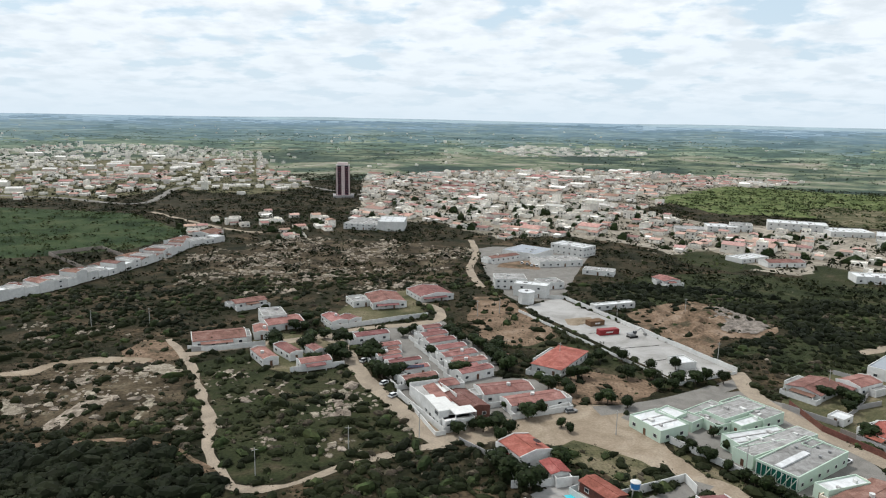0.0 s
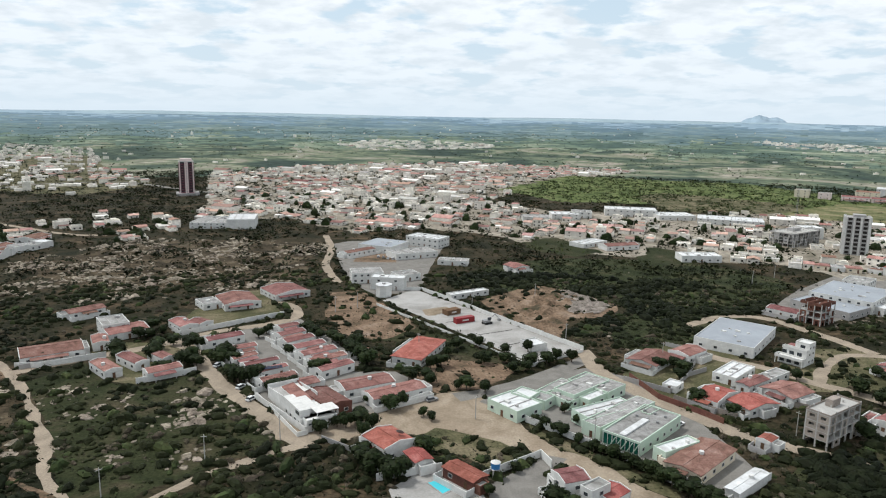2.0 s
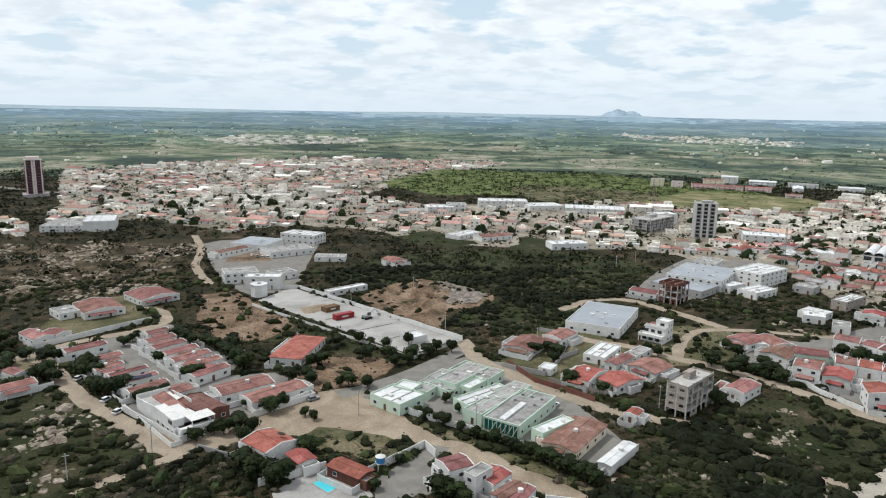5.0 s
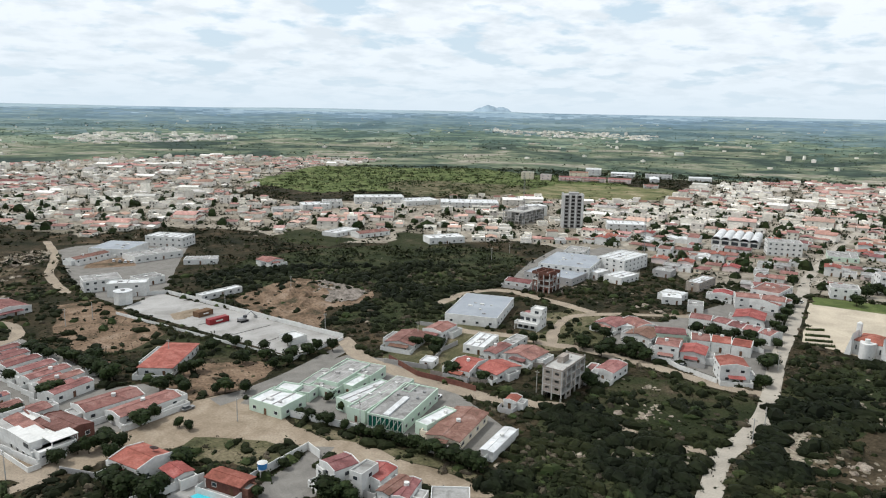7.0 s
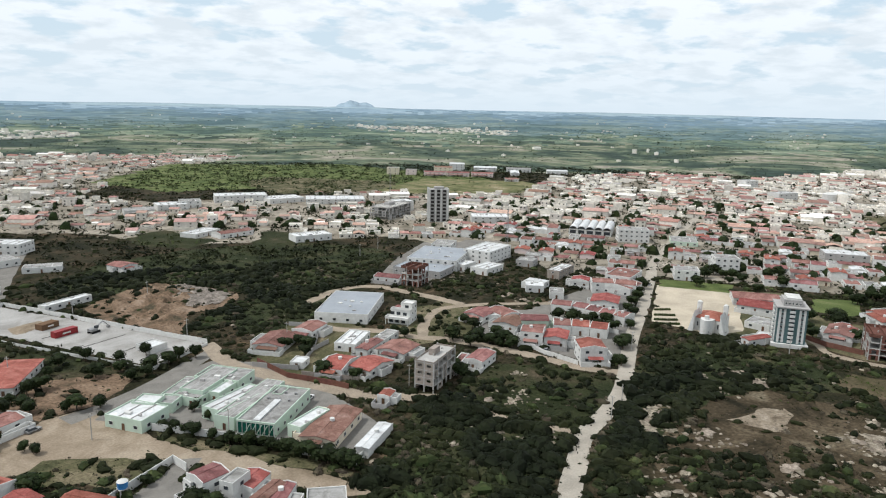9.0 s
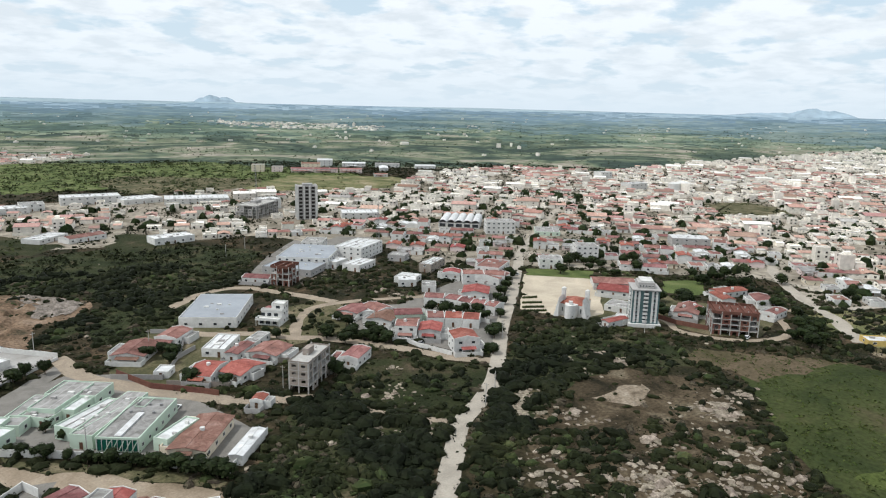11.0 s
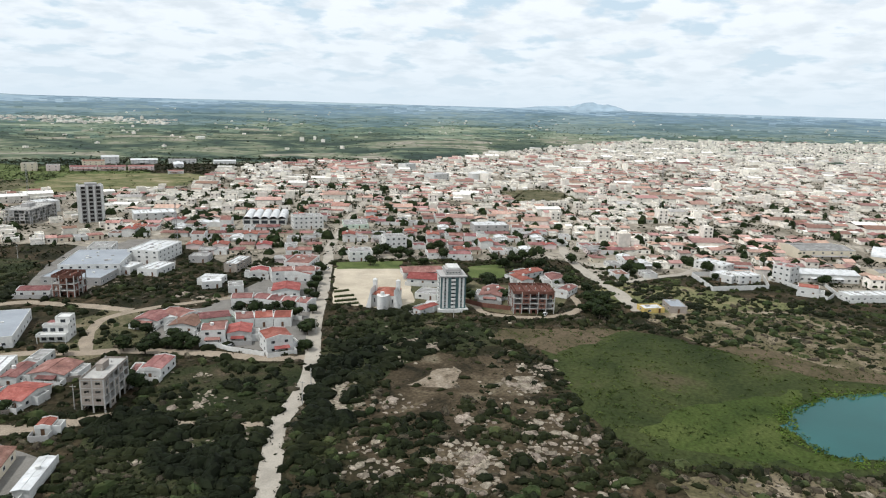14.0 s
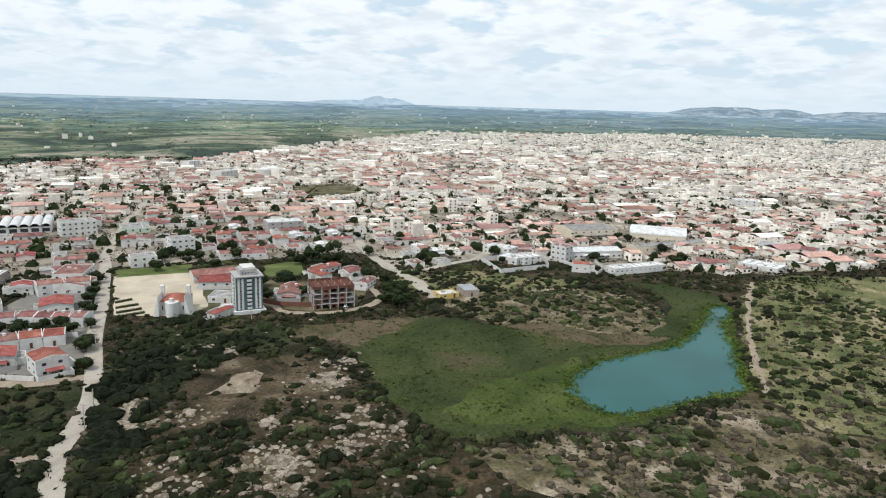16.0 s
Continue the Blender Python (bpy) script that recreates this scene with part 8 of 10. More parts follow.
tree(241.1, 150.1, 2, 84, 1.00, label='dark green tree beside the road')
tree(238.2, 146.1, 3, 151, 1.00, label='dark green tree beside the road')
tree(223.1, 139.6, 1, 218, 1.00, label='dark green tree beside the road')
tree(222.1, 136.4, 2, 285, 1.00, label='dark green tree beside the road')
tree(243.2, 148.1, 3, 352, 1.00, label='dark green tree beside the road')
tree(207.2, 195.7, 1, 59, 1.00, label='dark green tree beside the road')
tree(202.8, 185.0, 2, 126, 1.00, label='dark green tree beside the road')
tree(200.2, 192.1, 3, 193, 1.00, label='dark green tree beside the road')
tree(201.9, 181.1, 1, 260, 1.00, label='dark green tree beside the road')
tree(394.1, 222.1, 1, 42, 1.00, label='dark green tree in the town')
tree(361.2, 178.2, 5, 109, 1.00, label='dark green tree in the town')
tree(381.0, 169.3, 2, 176, 1.00, label='dark green tree in the town')
tree(390.8, 166.1, 3, 243, 1.00, label='dark green tree in the town')
tree(393.5, 159.8, 1, 310, 1.00, label='dark green tree in the town')
tree(382.8, 185.0, 5, 17, 1.00, label='dark green tree in the town')
tree(324.4, 105.7, 2, 84, 1.00, label='dark green tree in the town')
tree(315.1, 101.2, 3, 151, 1.00, label='dark green tree in the town')
tree(350.8, 100.1, 1, 218, 1.00, label='dark green tree in the town')
tree(344.0, 101.2, 5, 285, 1.00, label='dark green tree in the town')
tree(391.6, 105.0, 2, 352, 1.00, label='dark green tree in the town')
tree(405.9, 101.8, 3, 59, 1.00, label='dark green tree in the town')
tree(408.6, 95.4, 1, 126, 1.00, label='dark green tree in the town')
tree(399.4, 86.2, 5, 193, 1.00, label='dark green tree in the town')
tree(386.6, 80.0, 2, 260, 1.00, label='dark green tree in the town')
tree(396.8, 92.5, 3, 327, 1.00, label='dark green tree in the town')
tree(363.4, 68.7, 1, 34, 1.00, label='dark green tree in the town')
tree(365.7, 62.9, 5, 101, 1.00, label='dark green tree in the town')
tree(323.0, 94.9, 2, 168, 1.00, label='dark green tree in the town')
tree(326.1, 87.0, 3, 235, 1.00, label='dark green tree in the town')
tree(357.3, 52.3, 3, 0, 1.00, label='dark green tree among the roofs')
tree(336.1, 47.4, 5, 67, 1.00, label='dark green tree among the roofs')
tree(347.7, 46.3, 2, 134, 1.00, label='dark green tree among the roofs')
tree(327.6, 42.0, 3, 201, 1.00, label='dark green tree among the roofs')
tree(338.7, 40.8, 5, 268, 1.00, label='dark green tree among the roofs')
tree(324.8, 36.2, 2, 335, 1.00, label='dark green tree among the roofs')
tree(321.8, 43.8, 3, 42, 1.00, label='dark green tree among the roofs')
tree(314.0, 38.7, 5, 109, 1.00, label='dark green tree among the roofs')
tree(320.3, 47.7, 2, 176, 1.00, label='dark green tree among the roofs')
tree(487.0, 6.7, 3, 243, 1.00, label='dark green tree among the roofs')
tree(437.8, -6.5, 5, 310, 1.00, label='dark green tree among the roofs')
tree(416.5, -11.4, 2, 17, 1.00, label='dark green tree among the roofs')
tree(511.5, -97.3, 3, 84, 1.00, label='dark green tree among the roofs')
tree(527.9, -135.8, 2, 218, 1.00, label='dark green tree among the roofs')
tree(438.1, -117.7, 3, 285, 1.00, label='dark green tree among the roofs')
tree(440.7, -124.2, 5, 352, 1.00, label='dark green tree among the roofs')
tree(436.1, -40.9, 2, 59, 1.00, label='dark green tree among the roofs')
tree(437.2, -36.2, 3, 126, 1.00, label='dark green tree among the roofs')
tree(411.7, 37.2, 5, 193, 1.00, label='dark green tree among the roofs')
tree(405.7, 33.3, 2, 260, 1.00, label='dark green tree among the roofs')
tree(426.1, 21.7, 3, 327, 1.00, label='dark green tree among the roofs')
tree(56.6, 166.6, 0, 0, 1.00, label='dark leafy tree in a villa garden')
tree(46.2, 156.7, 0, 67, 1.00, label='dark leafy tree in a villa garden')
tree(63.0, 145.4, 3, 134, 1.00, label='dark leafy tree in a villa garden')
tree(395.1, 185.1, 5, 0, 1.00, label='large dark tree in the town')
tree(391.1, 177.6, 3, 67, 1.00, label='large dark tree in the town')
tree(393.2, 172.8, 5, 134, 1.00, label='large dark tree in the town')
tree(455.8, 176.6, 5, 201, 1.00, label='large dark tree in the town')
tree(437.6, 177.7, 3, 268, 1.00, label='large dark tree in the town')
tree(421.5, 158.5, 5, 335, 1.00, label='large dark tree in the town')
tree(398.9, 147.0, 5, 42, 1.00, label='large dark tree in the town')
tree(373.1, 149.7, 3, 109, 1.00, label='large dark tree in the town')
tree(390.9, 106.6, 5, 176, 1.00, label='large dark tree in the town')
tree(407.6, 105.8, 5, 243, 1.00, label='large dark tree in the town')
tree(403.5, 115.5, 3, 310, 1.00, label='large dark tree in the town')
tree(418.1, 101.3, 5, 17, 1.00, label='large dark tree in the town')
tree(350.2, 101.5, 5, 84, 1.00, label='large dark tree in the town')
tree(354.9, 106.1, 3, 151, 1.00, label='large dark tree in the town')
tree(339.6, 112.3, 5, 218, 1.00, label='large dark tree in the town')
tree(526.8, 101.4, 5, 285, 1.00, label='large dark tree in the town')
tree(472.4, 88.5, 3, 352, 1.00, label='large dark tree in the town')
tree(422.0, 71.5, 5, 59, 1.00, label='large dark tree in the town')
tree(472.2, -4.6, 5, 126, 1.00, label='large dark tree in the town')
tree(541.7, -16.5, 3, 193, 1.00, label='large dark tree in the town')
tree(572.1, -27.6, 5, 260, 1.00, label='large dark tree in the town')
tree(526.9, -35.9, 5, 327, 1.00, label='large dark tree in the town')
tree(453.9, -45.5, 3, 34, 1.00, label='large dark tree in the town')
tree(537.4, -59.9, 5, 101, 1.00, label='large dark tree in the town')
tree(432.5, -68.7, 5, 168, 1.00, label='large dark tree in the town')
tree(504.4, -103.0, 3, 235, 1.00, label='large dark tree in the town')
tree(523.0, -124.1, 5, 302, 1.00, label='large dark tree in the town')
tree(467.9, -118.6, 5, 9, 1.00, label='large dark tree in the town')
tree(431.8, -119.1, 3, 76, 1.00, label='large dark tree in the town')
tree(534.6, -151.5, 5, 210, 1.00, label='large dark tree in the town')
tree(331.1, 194.8, 5, 0, 1.00, label='broad dark tree beside the row houses')
tree(309.1, 183.4, 3, 67, 1.00, label='broad dark tree beside the row houses')
tree(264.8, 159.5, 2, 134, 1.00, label='broad dark tree beside the row houses')
tree(251.3, 188.9, 3, 201, 1.00, label='broad dark tree beside the row houses')
tree(252.2, 182.2, 5, 268, 1.00, label='broad dark tree beside the row houses')
tree(253.3, 175.4, 3, 335, 1.00, label='broad dark tree beside the row houses')
tree(254.3, 169.0, 2, 42, 1.00, label='broad dark tree beside the row houses')
tree(255.5, 162.4, 3, 109, 1.00, label='broad dark tree beside the row houses')
tree(206.2, 181.8, 5, 176, 1.00, label='broad dark tree beside the row houses')
tree(205.2, 176.3, 3, 243, 1.00, label='broad dark tree beside the row houses')
tree(213.0, 211.7, 2, 310, 1.00, label='broad dark tree beside the row houses')
tree(210.1, 203.5, 3, 17, 1.00, label='broad dark tree beside the row houses')
tree(193.2, 198.4, 5, 84, 1.00, label='broad dark tree beside the row houses')
boundary_wall([(247.9, 191.9), (254.0, 158.5)], h=1.8)
boundary_wall([(141.9, 223.7), (160.9, 246.3), (151.4, 257.8)], h=1.8, mat='grey', label='grey block wall')

tree(-29.8, 265.5, 5, 0, 1.0, label='dense dark green tree among the estate houses')
tree(-27.8, 270.0, 5, 67, 1.0, label='dense dark green tree among the estate houses')
tree(-24.7, 263.1, 3, 134, 1.0, label='dense dark green tree among the estate houses')
tree(-21.4, 244.4, 5, 201, 1.0, label='dense dark green tree among the estate houses')
tree(-17.6, 243.6, 5, 268, 1.0, label='dense dark green tree among the estate houses')
tree(-15.0, 247.3, 3, 335, 1.0, label='dense dark green tree among the estate houses')
tree(-24.6, 249.4, 3, 42, 1.0, label='dense dark green tree among the estate houses')
tree(-9.8, 234.2, 2, 109, 1.0, label='dense dark green tree among the estate houses')
tree(-7.4, 234.6, 2, 176, 1.0, label='dense dark green tree among the estate houses')
tree(-5.0, 235.6, 2, 243, 1.0, label='dense dark green tree among the estate houses')
tree(-2.6, 236.6, 2, 310, 1.0, label='dense dark green tree among the estate houses')
tree(-4.0, 270.6, 2, 17, 1.0, label='dense dark green tree among the estate houses')
tree(5.5, 248.9, 3, 84, 1.0, label='dense dark green tree among the estate houses')
tree(8.2, 250.6, 3, 151, 1.0, label='dense dark green tree among the estate houses')
tree(3.6, 298.6, 3, 218, 1.0, label='dense dark green tree among the estate houses')
tree(6.3, 292.6, 3, 285, 1.0, label='dense dark green tree among the estate houses')
tree(8.7, 288.3, 2, 352, 1.0, label='dense dark green tree among the estate houses')
tree(19.5, 271.5, 3, 59, 1.0, label='dense dark green tree among the estate houses')
tree(21.3, 264.4, 5, 126, 1.0, label='dense dark green tree among the estate houses')
tree(23.5, 260.0, 5, 193, 1.0, label='dense dark green tree among the estate houses')
tree(25.9, 254.5, 5, 260, 1.0, label='dense dark green tree among the estate houses')
tree(23.4, 277.7, 3, 327, 1.0, label='dense dark green tree among the estate houses')
tree(13.5, 284.2, 3, 34, 1.0, label='dense dark green tree among the estate houses')
tree(16.2, 279.3, 3, 101, 1.0, label='dense dark green tree among the estate houses')
tree(-13.8, 299.2, 1, 168, 1.0, label='dense dark green tree among the estate houses')
tree(-16.8, 294.4, 2, 235, 1.0, label='dense dark green tree among the estate houses')
tree(-12.3, 302.8, 1, 302, 1.0, label='dense dark green tree among the estate houses')
tree(-42.6, 291.9, 2, 9, 1.0, label='dense dark green tree among the estate houses')
tree(-39.7, 285.7, 2, 76, 1.0, label='dense dark green tree among the estate houses')
tree(-69.1, 279.0, 5, 143, 1.0, label='dense dark green tree among the estate houses')
tree(-42.3, 264.1, 5, 210, 1.0, label='dense dark green tree among the estate houses')
tree(-40.7, 267.9, 5, 277, 1.0, label='dense dark green tree among the estate houses')
tree(-54.9, 275.9, 5, 344, 1.0, label='dense dark green tree among the estate houses')
tree(21.7, 218.4, 0, 51, 1.0, label='dense dark green tree among the estate houses')
tree(33.5, 215.8, 0, 118, 1.0, label='dense dark green tree among the estate houses')
tree(30.2, 215.1, 1, 185, 1.0, label='dense dark green tree among the estate houses')
tree(38.2, 205.7, 0, 252, 1.0, label='dense dark green tree among the estate houses')
tree(40.3, 202.2, 0, 319, 1.0, label='dense dark green tree among the estate houses')
tree(21.1, 199.3, 4, 26, 1.0, label='dense dark green tree among the estate houses')

# ---- poles, cars and small things ----
utility_pole(-26.0, 186.7, 0)
utility_pole(-48.9, 172.3, 37)
utility_pole(-6.1, 196.5, 74)
utility_pole(-155.4, 299.0, 111)
utility_pole(-131.9, 304.8, 148)
utility_pole(111.5, 269.8, 5)
utility_pole(54.1, 201.0, 42)
utility_pole(84.8, 179.2, 79)
utility_pole(148.2, 173.2, 116)
utility_pole(140.4, 240.5, 153)
utility_pole(283.1, 324.2, 10)
utility_pole(218.2, 194.9, 47)
utility_pole(260.5, 354.0, 84)
utility_pole(319.3, 388.1, 121)
utility_pole(283.4, 365.1, 158)
utility_pole(189.7, 115.3, 15)
utility_pole(258.0, 162.2, 52)
utility_pole(179.3, 112.2, 89)
utility_pole(240.6, 143.6, 126)
utility_pole(286.2, 99.7, 163)
utility_pole(122.1, 340.5, 20)
utility_pole(84.4, 326.4, 57)
utility_pole(28.4, 333.9, 94)
utility_pole(47.2, 266.3, 131)
utility_pole(17.3, 328.6, 168)
car(-20.0, 238.9, 50)
car(-30.0, 262.0, 55)
car(52.6, 455.4, 80)
car(55.6, 452.1, 80, mat="steel", label="dark grey car parked by a house")
car(58.2, 448.8, 80)
car(61.3, 447.3, 80)
car(-16.0, 227.7, 50)
car(212.7, 164.8, 20, mat="steel", label="dark grey car parked by a house")
car(169.8, 216.9, 10)
car(297.7, 106.6, 80)
car(340.9, 195.7, 10)
car(43.1, 217.2, 20, mat="steel", label="dark grey car parked by a house")
car(116.0, 185.7, 30)
car(307.7, 62.8, 0)
car(427.7, -1.6, 20)
hedge(303.1, 165.2, -37.3, 8.4)
hedge(295.4, 159.6, -45.0, 10.0)
hedge(289.2, 155.2, -44.6, 11.5)
hedge(283.9, 151.7, -45.0, 12.3)
excavator(84.9, 299.7, 25)
satellite_dish(27.3, 183.5, 4.7, 150)
solar_panels(-9.4, 246.6, 4.1, 8)
yard_joint(83.2, 285.8, 16.3, 21.6)
yard_joint(88.4, 269.8, 23.8, 17.2)
yard_joint(69.8, 305.1, 19.0, 6.8)

# ---- rock outcrops ----
OUTCROPS.append((-125.9, 213.1, 3))
OUTCROPS.append((-124.5, 222.5, 5))
OUTCROPS.append((-120.4, 227.6, 7))
OUTCROPS.append((-108.3, 223.2, 4))
OUTCROPS.append((-109.6, 244.3, 6))
OUTCROPS.append((-103.7, 250.5, 3))
OUTCROPS.append((-96.9, 219.0, 5))
OUTCROPS.append((-136.3, 212.6, 7))
OUTCROPS.append((-138.9, 226.7, 4))
OUTCROPS.append((-130.2, 243.3, 6))
OUTCROPS.append((-74.0, 243.3, 3))
OUTCROPS.append((-58.5, 230.6, 5))
OUTCROPS.append((-35.0, 231.8, 7))
OUTCROPS.append((-34.8, 217.3, 4))
OUTCROPS.append((-39.5, 212.6, 6))
OUTCROPS.append((-29.2, 217.5, 3))
OUTCROPS.append((-66.8, 223.8, 5))
OUTCROPS.append((-76.6, 205.4, 7))
OUTCROPS.append((-70.4, 259.8, 4))
OUTCROPS.append((-30.9, 190.0, 6))
OUTCROPS.append((-51.3, 192.8, 3))
OUTCROPS.append((186.4, 156.7, 3))
OUTCROPS.append((172.7, 140.4, 5))
OUTCROPS.append((165.0, 143.6, 7))
OUTCROPS.append((153.8, 116.6, 4))
OUTCROPS.append((143.7, 125.3, 6))
OUTCROPS.append((130.8, 132.5, 3))
OUTCROPS.append((183.8, 170.6, 5))
OUTCROPS.append((249.3, 274.3, 3))
OUTCROPS.append((262.7, 279.7, 5))
OUTCROPS.append((255.5, 285.9, 7))
OUTCROPS.append((264.3, 230.2, 4))
OUTCROPS.append((260.5, 219.2, 6))
OUTCROPS.append((172.0, 57.1, 6))
OUTCROPS.append((173.1, 53.5, 6))
OUTCROPS.append((169.9, 48.7, 7))
OUTCROPS.append((166.1, 45.3, 6))
OUTCROPS.append((167.9, 58.0, 5))
OUTCROPS.append((159.5, 56.0, 5))
OUTCROPS.append((155.5, 51.1, 5))
OUTCROPS.append((159.1, 47.1, 6))
OUTCROPS.append((153.8, 47.0, 5))
OUTCROPS.append((186.2, 28.3, 7))
OUTCROPS.append((188.4, 25.3, 6))
OUTCROPS.append((177.9, 34.9, 5))
OUTCROPS.append((178.2, 38.2, 5))
OUTCROPS.append((182.1, 33.3, 5))
OUTCROPS.append((186.9, 60.1, 4))
OUTCROPS.append((189.1, 57.4, 4))
OUTCROPS.append((236.1, 53.6, 6))
OUTCROPS.append((227.1, 48.6, 6))
OUTCROPS.append((223.0, 52.6, 5))
OUTCROPS.append((242.4, 48.7, 4))
OUTCROPS.append((198.5, 35.5, 6))
OUTCROPS.append((194.2, 38.1, 5))
OUTCROPS.append((202.7, 34.4, 4))
OUTCROPS.append((191.8, 87.7, 4))
OUTCROPS.append((190.3, 84.4, 4))
OUTCROPS.append((160.4, 83.8, 5))
OUTCROPS.append((150.4, 76.8, 6))
OUTCROPS.append((151.5, 71.7, 5))
OUTCROPS.append((155.1, 70.3, 4))
OUTCROPS.append((180.7, 45.2, 4))
OUTCROPS.append((247.9, 94.4, 3))
OUTCROPS.append((249.6, 103.9, 3))
OUTCROPS.append((195.3, 107.1, 5))
OUTCROPS.append((181.0, 98.9, 5))
OUTCROPS.append((186.0, 102.7, 4))
OUTCROPS.append((186.8, -59.5, 5))
OUTCROPS.append((188.5, -46.5, 4))
OUTCROPS.append((182.2, -21.8, 4))
OUTCROPS.append((-204.7, 410.7, 3))
OUTCROPS.append((-191.9, 428.1, 4))
OUTCROPS.append((-144.9, 386.3, 5))
OUTCROPS.append((-116.0, 435.0, 3))
OUTCROPS.append((-101.3, 404.3, 4))
OUTCROPS.append((-85.1, 391.2, 5))
OUTCROPS.append((-89.5, 446.2, 3))
OUTCROPS.append((-64.0, 422.9, 4))
OUTCROPS.append((-54.2, 458.7, 5))
OUTCROPS.append((-30.4, 442.7, 3))
OUTCROPS.append((-20.6, 396.4, 4))
OUTCROPS.append((-103.5, 363.7, 5))
OUTCROPS.append((-154.3, 290.9, 3))
OUTCROPS.append((-168.9, 282.1, 4))
OUTCROPS.append((-180.1, 297.5, 5))
OUTCROPS.append((-146.2, 299.7, 3))
OUTCROPS.append((-112.1, 239.7, 4))
OUTCROPS.append((-27.7, 233.2, 5))
OUTCROPS.append((-31.0, 228.0, 3))
OUTCROPS.append((-33.4, 218.3, 4))
OUTCROPS.append((-24.1, 218.7, 5))
OUTCROPS.append((-79.7, 247.1, 3))
OUTCROPS.append((-80.3, 235.9, 4))
OUTCROPS.append((-77.7, 287.7, 5))
OUTCROPS.append((-30.3, 186.6, 3))
OUTCROPS.append((-8.4, 202.3, 4))
heap("rock_slab", [(-112.8, 248.3), (-111.7, 254.4), (-104.2, 256.1), (-95.6, 249.2), (-93.5, 241.8), (-98.5, 241.5), (-106.4, 245.7)], 1.5, "rock", "broad weathered slab of pale granite in the scrub", step=0.9, seed=20.0)
heap("rock_slab", [(-121.9, 196.6), (-120.5, 209.8), (-118.5, 223.8), (-108.6, 225.2), (-109.5, 217.0), (-114.4, 205.0), (-114.7, 195.8)], 1.8, "rock", "broad weathered slab of pale granite in the scrub", step=0.9, seed=21.0)
heap("rock_slab", [(-96.5, 202.5), (-96.7, 210.9), (-99.7, 225.6), (-96.7, 224.8), (-94.0, 217.8), (-94.5, 210.1), (-93.6, 201.8)], 1.5, "rock", "broad weathered slab of pale granite in the scrub", step=0.9, seed=22.0)
heap("rock_slab", [(-147.3, 220.9), (-137.5, 217.1), (-130.7, 209.3), (-134.6, 206.2), (-138.0, 206.0)], 1.8, "rock", "broad weathered slab of pale granite in the scrub", step=0.9, seed=23.0)
heap("rock_slab", [(-128.9, 228.2), (-132.0, 238.7), (-125.5, 243.0), (-123.0, 233.7)], 1.5, "rock", "broad weathered slab of pale granite in the scrub", step=0.9, seed=24.0)
heap("rock_slab", [(-83.3, 202.2), (-77.3, 202.5), (-75.7, 195.5), (-80.1, 196.1)], 1.8, "rock", "broad weathered slab of pale granite in the scrub", step=0.9, seed=25.0)
heap("rock_slab", [(202.9, 114.2), (207.5, 113.8), (203.6, 109.5), (184.6, 99.0), (173.0, 93.7), (177.5, 98.3), (182.3, 103.1)], 1.6, "rock", "broad weathered slab of pale granite in the scrub", step=0.9, seed=30.0)
patch("bare_soil", [(230.0, 81.0), (231.3, 82.7), (228.8, 83.1), (222.7, 85.1), (215.3, 87.6), (209.2, 86.7), (206.7, 81.8), (208.0, 77.0), (211.4, 75.3), (215.1, 74.9), (217.9, 72.9), (220.1, 70.4), (222.9, 71.3), (226.6, 76.2)], "dry_soil", "bare tan soil on the rocky hill", value=0, ragged=2.8, step=2.0, z=0.012)
heap("rock_slab", [(191.9, 101.8), (189.7, 94.6), (185.3, 93.4), (184.8, 97.9)], 1.6, "rock", "broad weathered slab of pale granite in the scrub", step=0.9, seed=32.0)
heap("rock_slab", [(230.1, 57.3), (233.8, 50.0), (219.4, 43.5), (216.1, 50.0)], 1.6, "rock", "broad weathered slab of pale granite in the scrub", step=0.9, seed=33.0)
heap("rock_slab", [(251.0, 107.8), (248.5, 90.2), (242.5, 89.2), (243.4, 103.6)], 1.6, "rock", "broad weathered slab of pale granite in the scrub", step=0.9, seed=34.0)
road("road_21", [(-175.3, 238.7), (-160.3, 241.7), (-149.6, 244.6), (-144.2, 253.9), (-127.6, 259.9), (-113.0, 257.5)], 5.0, "dirt", "worn sandy track over bare rock", z=0.03, ragged=1.4)

# ---- districts of the town ----
TOWN_NEAR = [(336.8, 351.5), (357.3, 309.2), (322.2, 244.4), (305.6, 180.3), (360.8, 205.3), (383.8, 167.0), (395.6, 146.1), (430.0, 75.3), (374.7, 38.4), (502.1, -22.1), (893.7, -29.6), (861.5, 150.5), (1014.5, 384.2), (970.8, 557.4), (793.0, 601.8), (642.1, 554.5), (500.7, 520.6)]
TOWN_LEFT = [(-82.5, 617.2), (-7.3, 635.8), (44.0, 552.5), (100.7, 570.2), (149.0, 533.3), (185.5, 454.6), (247.8, 421.8), (313.0, 398.8), (334.8, 350.2), (412.2, 350.8), (566.5, 487.8), (569.5, 622.3), (379.4, 629.5), (254.3, 657.5), (208.4, 748.2), (345.4, 941.2), (610.6, 1158.5), (296.8, 1309.6), (35.5, 1250.0), (-126.9, 1096.3), (-95.8, 815.4)]
TOWN_EAST = [(442.1, 79.6), (421.5, -0.2), (430.0, -46.8), (418.0, -90.0), (414.0, -135.0), (423.0, -185.0), (452.5, -245.3), (522.6, -313.6), (2410.8, -1296.9), (2388.2, -438.0), (2121.2, 178.6), (1320.8, 390.4), (945.6, 438.7), (850.2, 467.5), (444.6, 247.6), (447.9, 141.2)]
